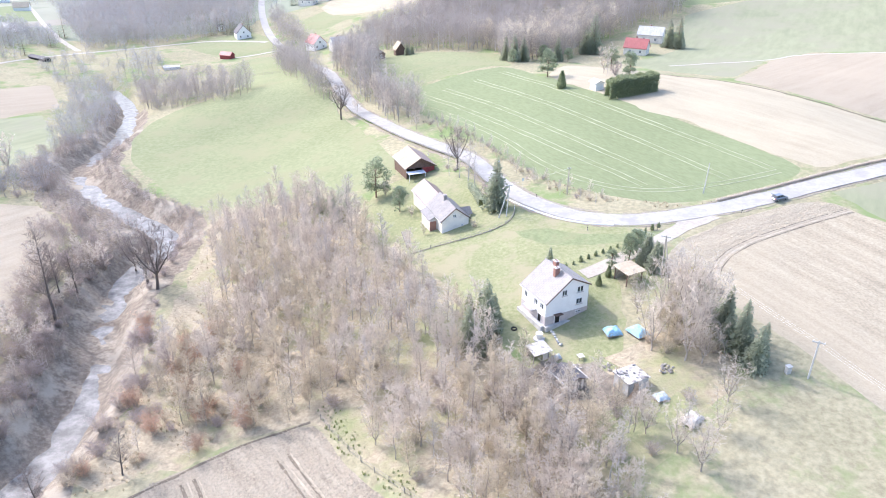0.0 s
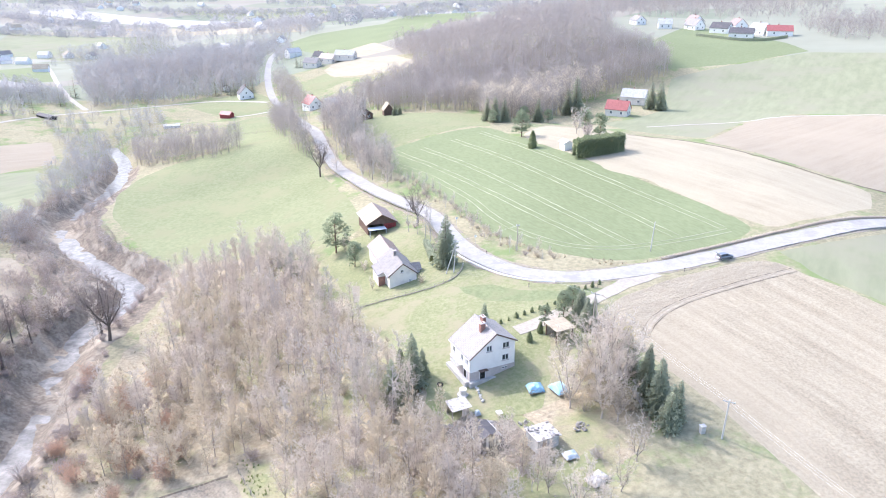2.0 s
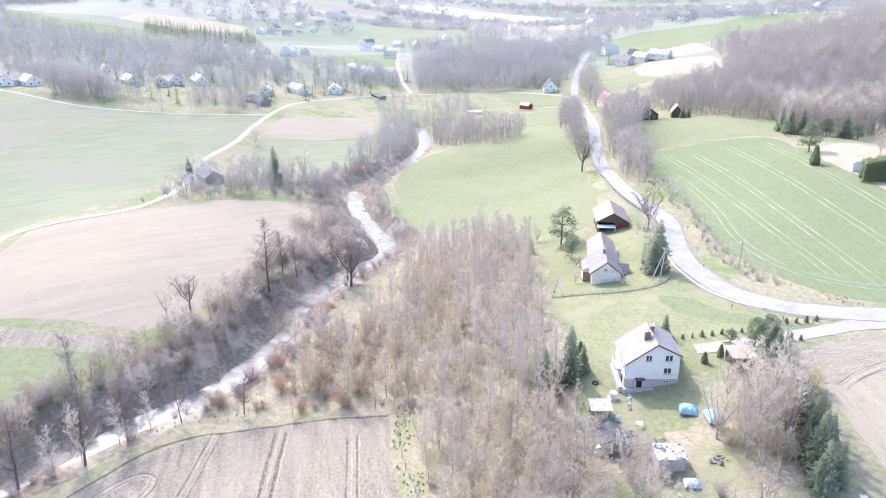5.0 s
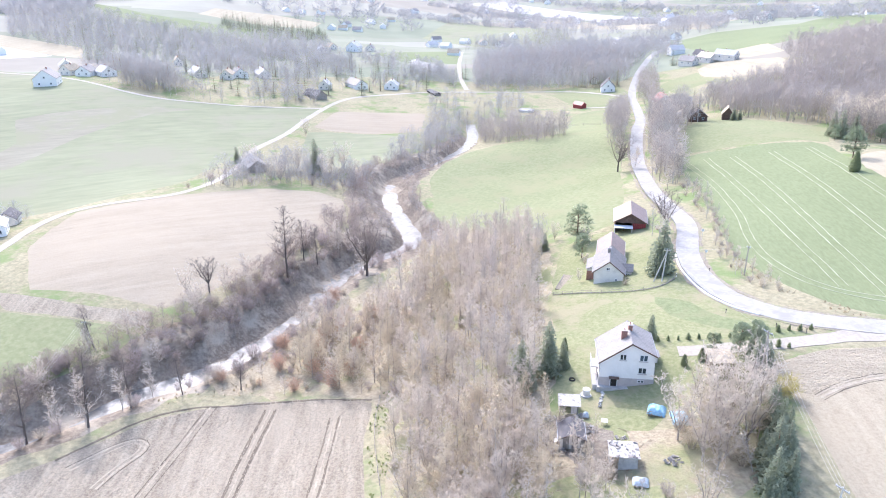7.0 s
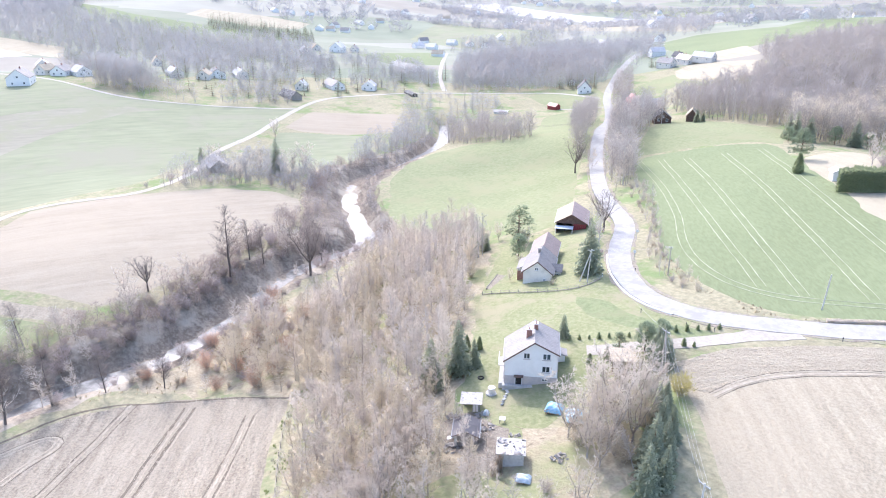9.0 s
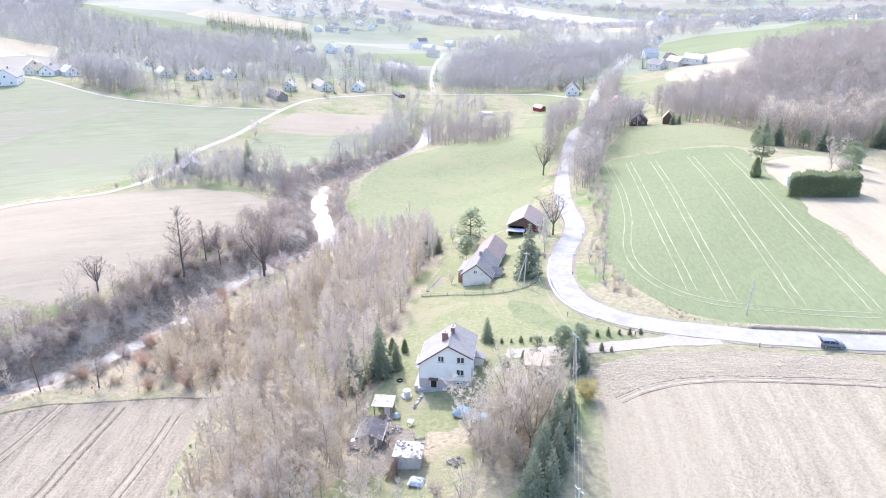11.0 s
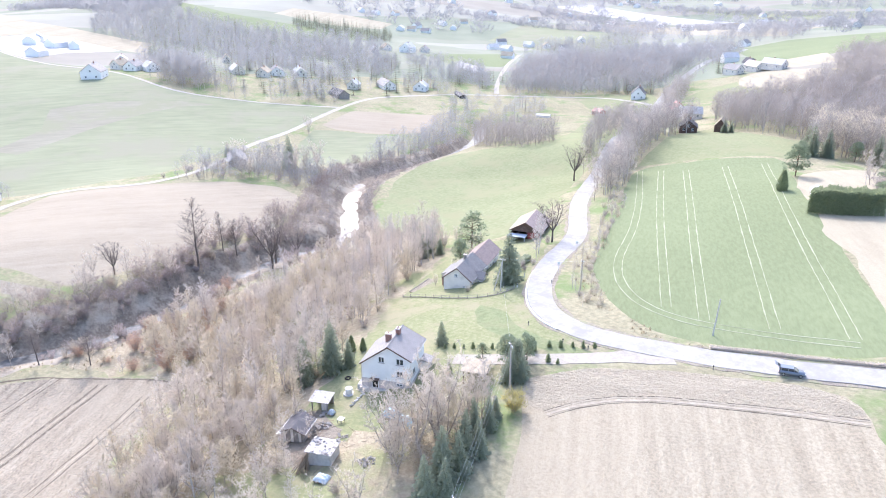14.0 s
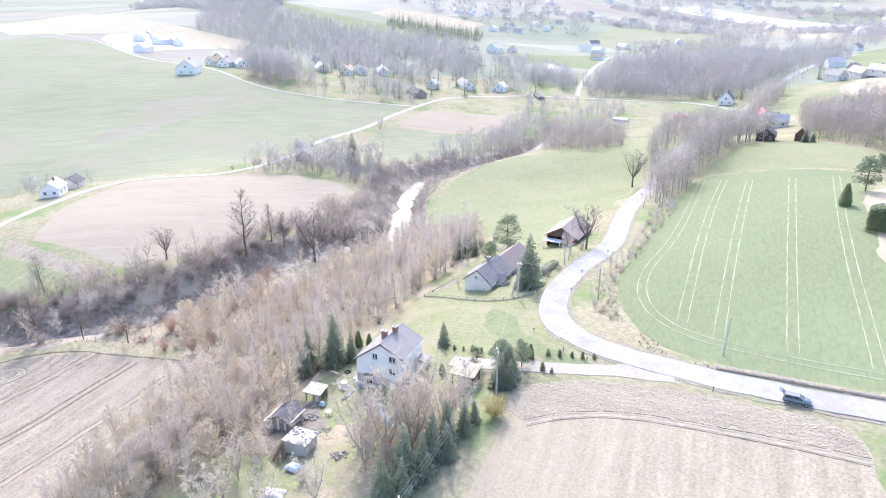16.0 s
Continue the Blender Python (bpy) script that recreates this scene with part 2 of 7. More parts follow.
# cover: outline, material, ragged edge in metres
COVER = [
    ("west_slope", [(-170, 112), (-168, 150), (-195, 203), (-206, 241), (-234, 296), (-250, 276), (-286, 241), (-325, 230), (-407, 230), (-470, 214), (-560, 212), (-640, 170), (-560, 60), (-420, 0), (-220, 10), (-192, 60)], M_PALE, 0.5),
    ("works_yard", [(-628, 234), (-641, 268), (-625, 289), (-580, 298), (-522, 298), (-517, 250), (-490, 215), (-522, 214), (-590, 218)], M_WORKS, 0.5),
    ("bank", [(-84, 20), (-79, 50), (-77, 75), (-75, 92), (-77, 110), (-81, 125), (-85, 145), (-92, 160), (-112, 178), (-126, 192), (-134, 215), (-134, 245), (-142, 280), (-150, 320), (-130, 300), (-116, 270), (-108, 240), (-104, 212), (-92, 192), (-72, 177), (-60, 166), (-58, 150), (-60, 130), (-57, 112), (-51, 95), (-50, 84), (-53, 70), (-57, 50), (-64, 20)], M_BANK, 2.0),
    ("thicket", [(-55, 130), (-57, 148), (-62, 165), (-50, 172), (-33, 172), (-22, 156), (-8, 128), (0, 112), (6, 101), (9, 92), (14, 82), (18, 70), (22, 55), (30, 30), (24, 30), (8, 52), (-2, 63), (-12, 74), (-19, 83), (-30, 81), (-42, 75), (-52, 70), (-50, 85), (-54, 110)], M_LITTER, 2.0),
    ("meadow", [(-69, 173), (-88, 198), (-102, 215), (-108, 232), (-112, 262), (-104, 280), (-86, 296), (-100, 340), (-117, 377), (-108, 396), (-94, 396), (-72, 355), (-52, 292), (-41, 256), (-27, 220), (-18, 196), (-11, 176), (-16, 164), (-25, 172), (-48, 172)], M_MEADOW, 1.2),
    ("lawn", [(-20, 157), (-14, 168), (2, 168), (8, 155), (13, 143), (20, 134), (27, 126), (40, 122), (30, 110), (30, 98), (27, 84), (16, 82), (10, 92), (6, 101), (0, 112), (-8, 128)], M_LAWN, 0.8),
    ("crop", [(-20, 252), (-1, 257.5), (19, 265), (26, 261), (33, 241), (44, 218), (53, 199), (64, 177.5), (73, 161), (80, 146), (77, 142), (71, 139.6), (60, 135), (52, 132.6), (45, 132.4), (39, 135.4), (30, 143), (24, 150.5), (19, 160), (11, 181), (0, 206), (-12, 232)], M_CROP, 0.3),
    ("north_pasture", [(-21, 254), (-1, 260), (19, 267.5), (27, 264), (25, 276), (24, 306), (-2, 319), (-20, 327), (-30, 322), (-27, 292), (-23, 268)], M_MEADOW, 0.8),
    ("east_soil", [(50, 206), (40, 224), (36, 240), (48, 268), (60, 262), (73, 234), (92, 219), (105, 193), (119, 172), (112, 158), (98, 150), (83, 145), (75, 157), (64, 180), (56, 190)], M_TAN, 0.4),
    ("upper_soil", [(94, 226), (124, 268), (144, 280), (200, 240), (220, 190), (160, 165), (121, 174), (107, 197)], M_ROSE, 0.4),
    ("hill_pasture", [(72, 282), (83, 290), (104, 312), (123, 369), (156, 385), (207, 401), (260, 360), (230, 310), (200, 245), (146, 282), (124, 271), (95, 231), (78, 256)], M_PALE, 0.5),
    ("hill_crop", [(107, 441), (131, 449), (177, 524), (207, 435), (207, 403), (158, 388), (125, 384), (128, 410)], M_CROP, 0.5),
    ("stubble", [(38, 108), (43, 115), (49, 119.6), (56, 123.4), (66, 127.8), (73, 130), (77, 130), (84, 120), (90, 111), (140, 40), (110, 0), (80, 20), (66, 52), (59, 68), (53, 82), (49, 90), (45, 98), (41, 103)], M_STUBBLE, 0.3),
    ("headland", [(38, 108), (43, 115), (49, 119.6), (56, 123.4), (66, 127.8), (73, 130), (77, 130), (80, 125.5), (76, 124), (65, 119.5), (54, 113.5), (48.5, 108.5), (45.5, 102.5), (41, 103)], M_HEADLAND, 0.3),
    ("east_pasture", [(80, 133.5), (101, 139), (130, 153), (200, 185), (260, 100), (150, 45), (96, 104), (85, 120)], M_PALE, 0.4),
    ("tilled", [(-53, 50), (-52, 58), (-48, 66), (-40, 74), (-30, 80), (-19, 82), (-14, 73), (-4, 61.5), (5, 53), (16, 42), (10, 5), (-60, 20)], M_PLOUGH, 0.4),
    ("west_soil", [(-162, 110), (-155, 134), (-138, 163), (-120, 174), (-108, 173), (-95, 160), (-87, 134), (-82.5, 110), (-81, 92), (-82, 84), (-98, 78), (-111, 70), (-139, 84), (-150, 96)], M_LEFT, 0.4),
    ("fallow", [(-117, 65), (-92, 75), (-82, 82), (-78, 77), (-106, 62)], M_PLOUGH, 0.3),
    ("west_pasture", [(-106, 61), (-78, 76), (-74, 66), (-76, 54), (-92, 30), (-130, 30)], M_MEADOW, 0.5),
    ("lane_crop", [(-175, 118), (-168, 152), (-197, 207), (-206, 241), (-228, 276), (-246, 262), (-268, 232), (-273, 216), (-265, 188), (-254, 149), (-233, 122), (-200, 100)], M_PALE, 0.5),
    ("lane_soil", [(-270, 145), (-307, 163), (-306, 179), (-300, 196), (-285, 222), (-268, 236), (-273, 216), (-268, 191), (-258, 165), (-236, 124), (-250, 118)], M_FADED, 0.5),
    ("hamlet_soil", [(-209, 263), (-226, 299), (-190, 336), (-166, 298), (-179, 277), (-198, 264)], M_ROSE, 0.5),
    ("hamlet_crop", [(-203, 253), (-197, 262), (-178, 276), (-167, 284), (-140, 246), (-131, 225), (-135, 209), (-150, 204), (-184, 229)], M_PALE, 0.5),
    ("slope_pasture", [(-97, 457), (-97, 488), (-84, 515), (-75, 491), (-52, 468), (-64, 464), (-76, 445)], M_MEADOW, 0.6),
    ("slope_soil", [(-88, 526), (-83, 559), (-36, 535), (-14, 476), (-24, 460), (-55, 477), (-76, 495)], M_TAN, 0.6),
    ("ridge_crop", [(-182, 762), (-159, 846), (-82, 901), (-40, 1300), (60, 1200), (16, 771), (-21, 647), (-72, 597), (-102, 598)], M_CROP, 0.6),
    ("hill_strip", [(-1300, 380), (-741, 301), (-560, 345), (-497, 307), (-530, 300), (-608, 290), (-643, 270), (-632, 234), (-660, 160), (-1100, 150)], M_TAN, 0.5),
    ("far_green", [(-896, 551), (-760, 546), (-670, 583), (-604, 620), (-541, 594), (-544, 540), (-601, 507), (-690, 498), (-771, 494)], M_CROP, 0.5),
    ("far_soil", [(-792, 674), (-732, 732), (-672, 759), (-636, 700), (-668, 643), (-752, 614)], M_TAN, 0.5),
    ("valley_green", [(-402, 540), (-391, 681), (-301, 546), (-338, 511)], M_CROP, 0.5),
    ("slope_strip", [(-100, 590), (-62, 625), (-38, 563), (-62, 556)], M_TAN, 0.5),
    ("valley_pasture", [(-150, 470), (-128, 480), (-100, 440), (-90, 405), (-112, 400), (-135, 415), (-160, 440)], M_MEADOW, 0.6),
    ("plain_green", [(-520, 790), (-330, 720), (-300, 800), (-420, 1000), (-640, 1040)], M_PALE, 0.5),
    ("plain_strip", [(-900, 1500), (-300, 1380), (100, 1500), (80, 1640), (-300, 1500), (-880, 1640)], M_WORKS, 0.5),
    ("plain_field", [(-300, 1500), (100, 1650), (400, 1900), (-200, 1900), (-700, 1750)], M_PALE, 0.5),
    ("plain_pale", [(-640, 1060), (-420, 1020), (-180, 900), (-200, 1300), (-620, 1400)], M_TAN, 0.5),
    ("bend_green", [(15, 126), (20, 126), (26, 122), (34, 120.2), (44, 120.6), (40, 117.6), (32, 116.6), (24, 117.4), (17, 121)], M_LUSH, 1.0),
    ("yard_earth", [(16, 82), (22, 84), (28, 88), (34, 92), (41, 91), (42, 84), (41, 77), (36, 74), (30, 69), (21, 66), (15, 74)], M_LITTER, 1.2),
    ("yard_grass", [(19, 69), (20, 73), (24, 75.4), (30, 75), (33, 77), (34, 72), (27, 64), (22, 62)], M_LAWN, 1.0),
    ("house_grass", [(14, 91), (11, 94), (8, 100), (15, 97), (22, 90), (26, 84), (23, 82), (20, 85)], M_LAWN, 0.8),
    ("shed_yard", [(13, 82), (14, 86), (15.6, 88), (18, 86), (22, 85.6), (24, 82), (27, 79), (25, 75), (22, 74.6), (19, 76.4), (16, 76.8)], M_DARKSOIL, 1.4),
]


ROUND = ("bank", "thicket", "meadow", "lawn", "yard_earth", "crop")


def build_land():
    from mathutils.geometry import delaunay_2d_cdt
    rng = np.random.default_rng(4)
    pts, edges = [], []
    outlines = []
    for name, poly, mat, rag in COVER:
        big = max(p[1] for p in poly) > 320
        ring = resample(poly, 6 if big else 3, True, 2 if name in ROUND else 0)
        ring = ring + rng.normal(0, rag * 0.35, ring.shape)
        outlines.append(ring)
        n0 = len(pts)
        pts += [tuple(p) for p in ring]
        edges += [(n0 + i, n0 + (i + 1) % len(ring)) for i in range(len(ring))]
    for x0, x1, y0, y1, st, hole in ((-150, 130, -10, 280, 4.0, None), (-360, 300, -60, 520, 14, (-150, 130, -10, 280)), (-1100, 900, -300, 1500, 60, (-360, 300, -60, 520)), (-4600, 4600, -2500, 4700, 230, (-1100, 900, -300, 1500))):
        gx, gy = np.meshgrid(np.arange(x0, x1 + 1, st), np.arange(y0, y1 + 1, st))
        gx = gx + rng.uniform(-0.3, 0.3, gx.shape) * st
        gy = gy + rng.uniform(-0.3, 0.3, gy.shape) * st
        ok = np.ones(gx.shape, bool)
        if hole:
            ok = ~((gx > hole[0] - st * 0.4) & (gx < hole[1] + st * 0.4) & (gy > hole[2] - st * 0.4) & (gy < hole[3] + st * 0.4))
        pts += list(zip(gx[ok].ravel(), gy[ok].ravel()))
    for q in resample(RIVER, 3):
        for o in (-8, -5.5, -3, 0, 3, 5.5, 8):
            pts.append((q[0] + o, q[1] + o * 0.3))
    v, e, f, *_ = delaunay_2d_cdt([Vector(p) for p in pts], edges, [], 0, 0.02)
    xy = np.array([(p.x, p.y) for p in v])
    cx, cy = np.array([xy[list(t)].mean(0) for t in f]).T
    z = height(xy[:, 0], xy[:, 1])
    smooth_ground = np.zeros(len(xy))
    cover = np.zeros(len(f), int)
    far = (np.hypot(cx + 40, cy - 150) > 360 + 40 * np.sin(cx * 0.02) * np.cos(cy * 0.017))
    cover[far] = 1
    for k, ring in enumerate(outlines):
        cover[inside(cx, cy, ring)] = k + 2
    near = np.hypot(xy[:, 0], xy[:, 1] - 130) < 230
    rag = 0.45 * np.clip(1 - line_dist(xy[:, 0], xy[:, 1], RIVER_LINE) / 14, 0, 1)
    for i in np.nonzero(near)[0]:
        p = Vector((xy[i, 0], xy[i, 1], 0))
        z[i] += (0.12 + rag[i]) * noise.noise(p * 0.35) + (0.18 + rag[i]) * noise.noise(p * 0.11)
    me = bpy.data.meshes.new("ground")
    me.from_pydata([(a, b, c) for (a, b), c in zip(xy, z)], [], [list(t) for t in f])
    for m in [M_ROUGH, M_FAR] + [c[2] for c in COVER]:
        me.materials.append(m)
    me.polygons.foreach_set("material_index", cover)
    me.polygons.foreach_set("use_smooth", np.ones(len(f), bool))
    me.update()
    ob = new("ground", me)
    tagged(ob, "rolling early spring farmland with pale pastures, tilled fields and rough banks", "ground", kind="structure")
    return ob, {c[0]: r for c, r in zip(COVER, outlines)}


ground, OUTLINE = build_land()
from mathutils.bvhtree import BVHTree
LAND = BVHTree.FromPolygons([v.co for v in ground.data.vertices], [list(p.vertices) for p in ground.data.polygons])


def gz(x, y):
    """Height of the ground sheet itself."""
    h = LAND.ray_cast(Vector((x, y, 300)), Vector((0, 0, -1)))
    return h[0].z if h[0] else hz(x, y)


def ribbon(name, line, width, lift, material, step=2.0, wobble=0.0, across=4, crown=0.0):
    """A strip laid along a line on the ground."""
    p = resample(line, step)
    t = np.gradient(p, axis=0)
    t /= np.hypot(*t.T)[:, None] + 1e-9
    nrm = np.stack([-t[:, 1], t[:, 0]], 1)
    verts, faces = [], []
    rng = random.Random(len(p))
    for i, (q, m) in enumerate(zip(p, nrm)):
        w = width(i / (len(p) - 1)) if callable(width) else width
        j = [rng.uniform(-wobble, wobble) for _ in range(2)]
        row = []
        for k in range(across + 1):
            u = k / across - 0.5
            o = u * w + (j[0] if k == 0 else j[1] if k == across else 0)
            x, y = q[0] + m[0] * o, q[1] + m[1] * o
            row.append((x, y, gz(x, y) + lift + crown * (0.25 - u * u)))
        if crown:
            zc = max(r[2] for r in row) - crown * 0.25
            row = [(x, y, max(z, zc - 0.10 + crown * (0.25 - (k / across - 0.5) ** 2))) for k, (x, y, z) in enumerate(row)]
        # edges turned down into the ground, with a sharp arris
        row = [(row[0][0], row[0][1], row[0][2] - 0.5), row[0]] + row + [row[-1], (row[-1][0], row[-1][1], row[-1][2] - 0.5)]
        verts += row
    c = across + 5
    for i in range(len(p) - 1):
        for k in range(c - 1):
            if k not in (1, c - 3):
                faces.append((i * c + k, (i + 1) * c + k, (i + 1) * c + k + 1, i * c + k + 1))
    me = bpy.data.meshes.new(name)
    me.from_pydata(verts, [], faces)
    me.materials.append(material)
    me.polygons.foreach_set("use_smooth", np.ones(len(faces), bool))
    return new(name, me)


M_ROAD = land("worn_asphalt", (0.33, 0.317, 0.292), (0.36, 0.346, 0.32), (0.405, 0.39, 0.36), 0.12, 0.9, relief=0.08, patch=(0.315, 0.302, 0.28), patch_scale=0.25)
M_ROAD.node_tree.nodes["Principled BSDF"].inputs["Roughness"].default_value = 0.85
M_ROAD.node_tree.nodes["Principled BSDF"].inputs["Specular IOR Level"].default_value = 0.2
M_GRAVEL = land("pale_gravel", (0.38, 0.35, 0.305), (0.425, 0.39, 0.34), (0.47, 0.435, 0.38), 0.1, 1.5, relief=0.15)
M_DRIVE = land("driveway_gravel", (0.34, 0.305, 0.255), (0.385, 0.35, 0.295), (0.43, 0.395, 0.335), 0.1, 1.5, relief=0.15)
ROAD = [(300, 250), (200, 192), (150, 166), (120, 152), (97, 143), (86, 139.4), (75.5, 136), (69, 133.4), (62, 131), (56, 129.1), (49.5, 127.2), (43, 125.7), (36, 125.4), (30.4, 127), (26, 130), (22.2, 134), (17.9, 140.4), (14.8, 147), (12.2, 154), (10.2, 162), (7.2, 171.5), (3, 178.5), (-2.4, 187), (-12, 203), (-25, 232), (-34, 253), (-43, 276), (-62, 338), (-75, 372), (-88, 404), (-100, 430), (-115, 472), (-136, 545), (-158, 644), (-170, 760)]
road = ribbon("road", ROAD, 4.8, 0.10, M_ROAD, 2.0, 0.08, 4, 0.12)
tagged(road, "narrow sunlit asphalt country road winding between fields", "road", kind="structure")
driveway = ribbon("driveway", [(52, 127), (48, 123.4), (42, 118), (36, 113.6), (30, 109.6), (24.5, 107)], lambda u: 3.2 + 3.5 * max(0, 0.25 - u) * 4, 0.07, M_DRIVE, 1.2, 0.15)
tagged(driveway, "pale gravel driveway leading from the road to a house", "driveway", kind="structure")
LANE = [(-120, 52), (-139, 72), (-149, 84), (-160, 98), (-166, 110), (-162, 123), (-153, 138), (-157, 158), (-174, 184), (-191, 202), (-200, 224), (-207, 243), (-220, 266), (-234, 296), (-243, 318), (-248, 340), (-240, 368), (-230, 396), (-211, 420), (-180, 445), (-153, 460), (-126, 452), (-108, 440)]
lane = ribbon("lane", LANE, 2.9, 0.08, M_GRAVEL, 3, 0.2)
tagged(lane, "pale unpaved farm lane between pastures", "lane", kind="structure")
side_lane = ribbon("side_lane", [(-660, 190), (-621, 202), (-595, 214), (-495, 211), (-440, 216), (-396, 228), (-361, 231), (-325, 230), (-296, 235), (-266, 258), (-250, 278), (-235, 299)], 2.2, 0.08, M_GRAVEL, 4, 0.2)
tagged(side_lane, "pale narrow lane below the hillside fields", "lane", kind="structure")
north_lane = ribbon("north_lane", [(-217, 424), (-236, 448), (-257, 477), (-295, 533), (-340, 606), (-381, 672)], 3.4, 0.08, M_GRAVEL, 4, 0.2)
tagged(north_lane, "pale straight lane running down the valley past a hamlet", "lane", kind="structure")
meadow_path = ribbon("meadow_path", [(-118, 402), (-108, 404), (-98, 408), (-90, 408)], 2.6, 0.08, M_GRAVEL, 3, 0.2)
tagged(meadow_path, "short pale track from the road to a red shed", "lane", kind="structure")


def build_water():
    p = resample(RIVER, 2.5)
    lev = base_height(p[:, 0], p[:, 1]) - 4.32 + 0.12 * np.clip((p[:, 1] - 140) / 15, 0, 1)
    kern = np.ones(25) / 25
    lev = np.convolve(np.pad(lev, 12, "edge"), kern, "valid")
    t = np.gradient(p, axis=0)
    t /= np.hypot(*t.T)[:, None]
    verts, faces = [], []
    for q, d, z in zip(p, t, lev):
        for o in (-7, -3.5, 0, 3.5, 7):
            verts.append((q[0] - d[1] * o, q[1] + d[0] * o, z))
    for i in range(len(p) - 1):
        for k in range(4):
            faces.append((i * 5 + k, i * 5 + k + 1, i * 5 + k + 6, i * 5 + k + 5))
    me = bpy.data.meshes.new("river_water")
    me.from_pydata(verts, [], faces)
    m, nt, b = shader("shallow_water", 0.3, 0, 0.4)
    n = noise_at(nt, coords(nt), 0.5, 4, 0.65)
    nt.links.new(ramp(nt, n, ((0.35, (0.10, 0.098, 0.09)), (0.5, (0.175, 0.172, 0.16)), (0.66, (0.28, 0.272, 0.25)))), b.inputs["Base Color"])
    n2 = noise_at(nt, coords(nt), 3.0, 4, 0.6)
    bump(nt, b, n2, 0.5, 0.06)
    me.materials.append(m)
    return tagged(new("river_water", me), "shallow grey glinting stream winding between brown banks", "river", kind="structure")


river_water = build_water()

# ---- building kit ----
class Geo:
    """Vertices and faces gathered into one mesh."""

    def __init__(self):
        self.v, self.f = [], []

    def face(self, *pts):
        n = len(self.v)
        self.v += [tuple(p) for p in pts]
        self.f.append(tuple(range(n, n + len(pts))))

    def box(self, x0, x1, y0, y1, z0, z1, m=None):
        n = len(self.v)
        c = [(x0, y0, z0), (x1, y0, z0), (x1, y1, z0), (x0, y1, z0), (x0, y0, z1), (x1, y0, z1), (x1, y1, z1), (x0, y1, z1)]
        self.v += [tuple(m @ Vector(p)) for p in c] if m else c
        self.f += [tuple(n + i for i in q) for q in ((3, 2, 1, 0), (4, 5, 6, 7), (0, 1, 5, 4), (1, 2, 6, 5), (2, 3, 7, 6), (3, 0, 4, 7))]
        return self

    def tube(self, a, b, r0, r1, n=5, cap=False):
        a, b = Vector(a), Vector(b)
        d = (b - a).normalized()
        u = d.orthogonal().normalized()
        w = d.cross(u)
        k = len(self.v)
        for p, r in ((a, r0), (b, r1)):
            for i in range(n):
                t = 2 * math.pi * i / n
                self.v.append(tuple(p + (u * math.cos(t) + w * math.sin(t)) * r))
        for i in range(n):
            j = (i + 1) % n
            self.f.append((k + i, k + j, k + n + j, k + n + i))
        if cap:
            self.f.append(tuple(k + n + i for i in range(n)))
            self.f.append(tuple(k + n - 1 - i for i in range(n)))
        return self

    def path(self, pts, radii, n=5):
        """A bent tube, ring by ring."""
        pts = [Vector(p) for p in pts]
        k0 = len(self.v)
        u = None
        for i, (p, r) in enumerate(zip(pts, radii)):
            d = (pts[min(i + 1, len(pts) - 1)] - pts[max(i - 1, 0)]).normalized()
            u = d.orthogonal().normalized() if u is None else (u - d * u.dot(d)).normalized()
            w = d.cross(u)
            for j in range(n):
                t = 2 * math.pi * j / n
                self.v.append(tuple(p + (u * math.cos(t) + w * math.sin(t)) * r))
        for i in range(len(pts) - 1):
            for j in range(n):
                a, b = k0 + i * n + j, k0 + i * n + (j + 1) % n
                self.f.append((a, b, b + n, a + n))
        return self

    def twig(self, a, b, w, side):
        """A tapering sliver from a to b."""
        k = len(self.v)
        a, b, s = Vector(a), Vector(b), Vector(side) * w
        self.v += [tuple(a - s), tuple(a + s), tuple(b)]
        self.f.append((k, k + 1, k + 2))

    def prism(self, poly, y0, y1):
        """An outline in x and z pushed along y."""
        n, k = len(poly), len(self.v)
        self.v += [(x, y0, z) for x, z in poly] + [(x, y1, z) for x, z in poly]
        self.f += [tuple(range(k, k + n)), tuple(range(k + 2 * n - 1, k + n - 1, -1))]
        for i in range(n):
            j = (i + 1) % n
            self.f.append((k + i, k + n + i, k + n + j, k + j))
        return self

    def mesh(self, name, material, smooth=False, bevel=0.0, fix=False):
        me = bpy.data.meshes.new(name)
        me.from_pydata(self.v, [], self.f)
        if bevel or fix:
            bm = bmesh.new()
            bm.from_mesh(me)
            bmesh.ops.remove_doubles(bm, verts=bm.verts, dist=0.0005)
            bmesh.ops.recalc_face_normals(bm, faces=bm.faces)
            if bevel:
                bmesh.ops.bevel(bm, geom=bm.edges[:], offset=bevel, segments=1, affect="EDGES", clamp_overlap=True)
            bm.to_mesh(me)
            bm.free()
        for m in material if isinstance(material, (list, tuple)) else [material]:
            me.materials.append(m)
        if smooth:
            me.polygons.foreach_set("use_smooth", np.ones(len(me.polygons), bool))
        me.update()
        return me


def part(name, geo, material, parent, label="", bevel=0.0, smooth=False, fix=True):
    me = geo if isinstance(geo, bpy.types.Mesh) else geo.mesh(name, material, smooth, bevel, fix)
    ob = new(name, me)
    ob.parent = parent
    if label:
        ob["label"] = label
    return ob


def thing(name, x, y, turn, label, category, group="", z=None, sink=0.0, kind=""):
    ob = new(name)
    ob.empty_display_size = 0.5
    ob.matrix_world = pose(x, y, (gz(x, y) if z is None else z) - sink, 0, 0, turn)
    return tagged(ob, label, category, group, kind)


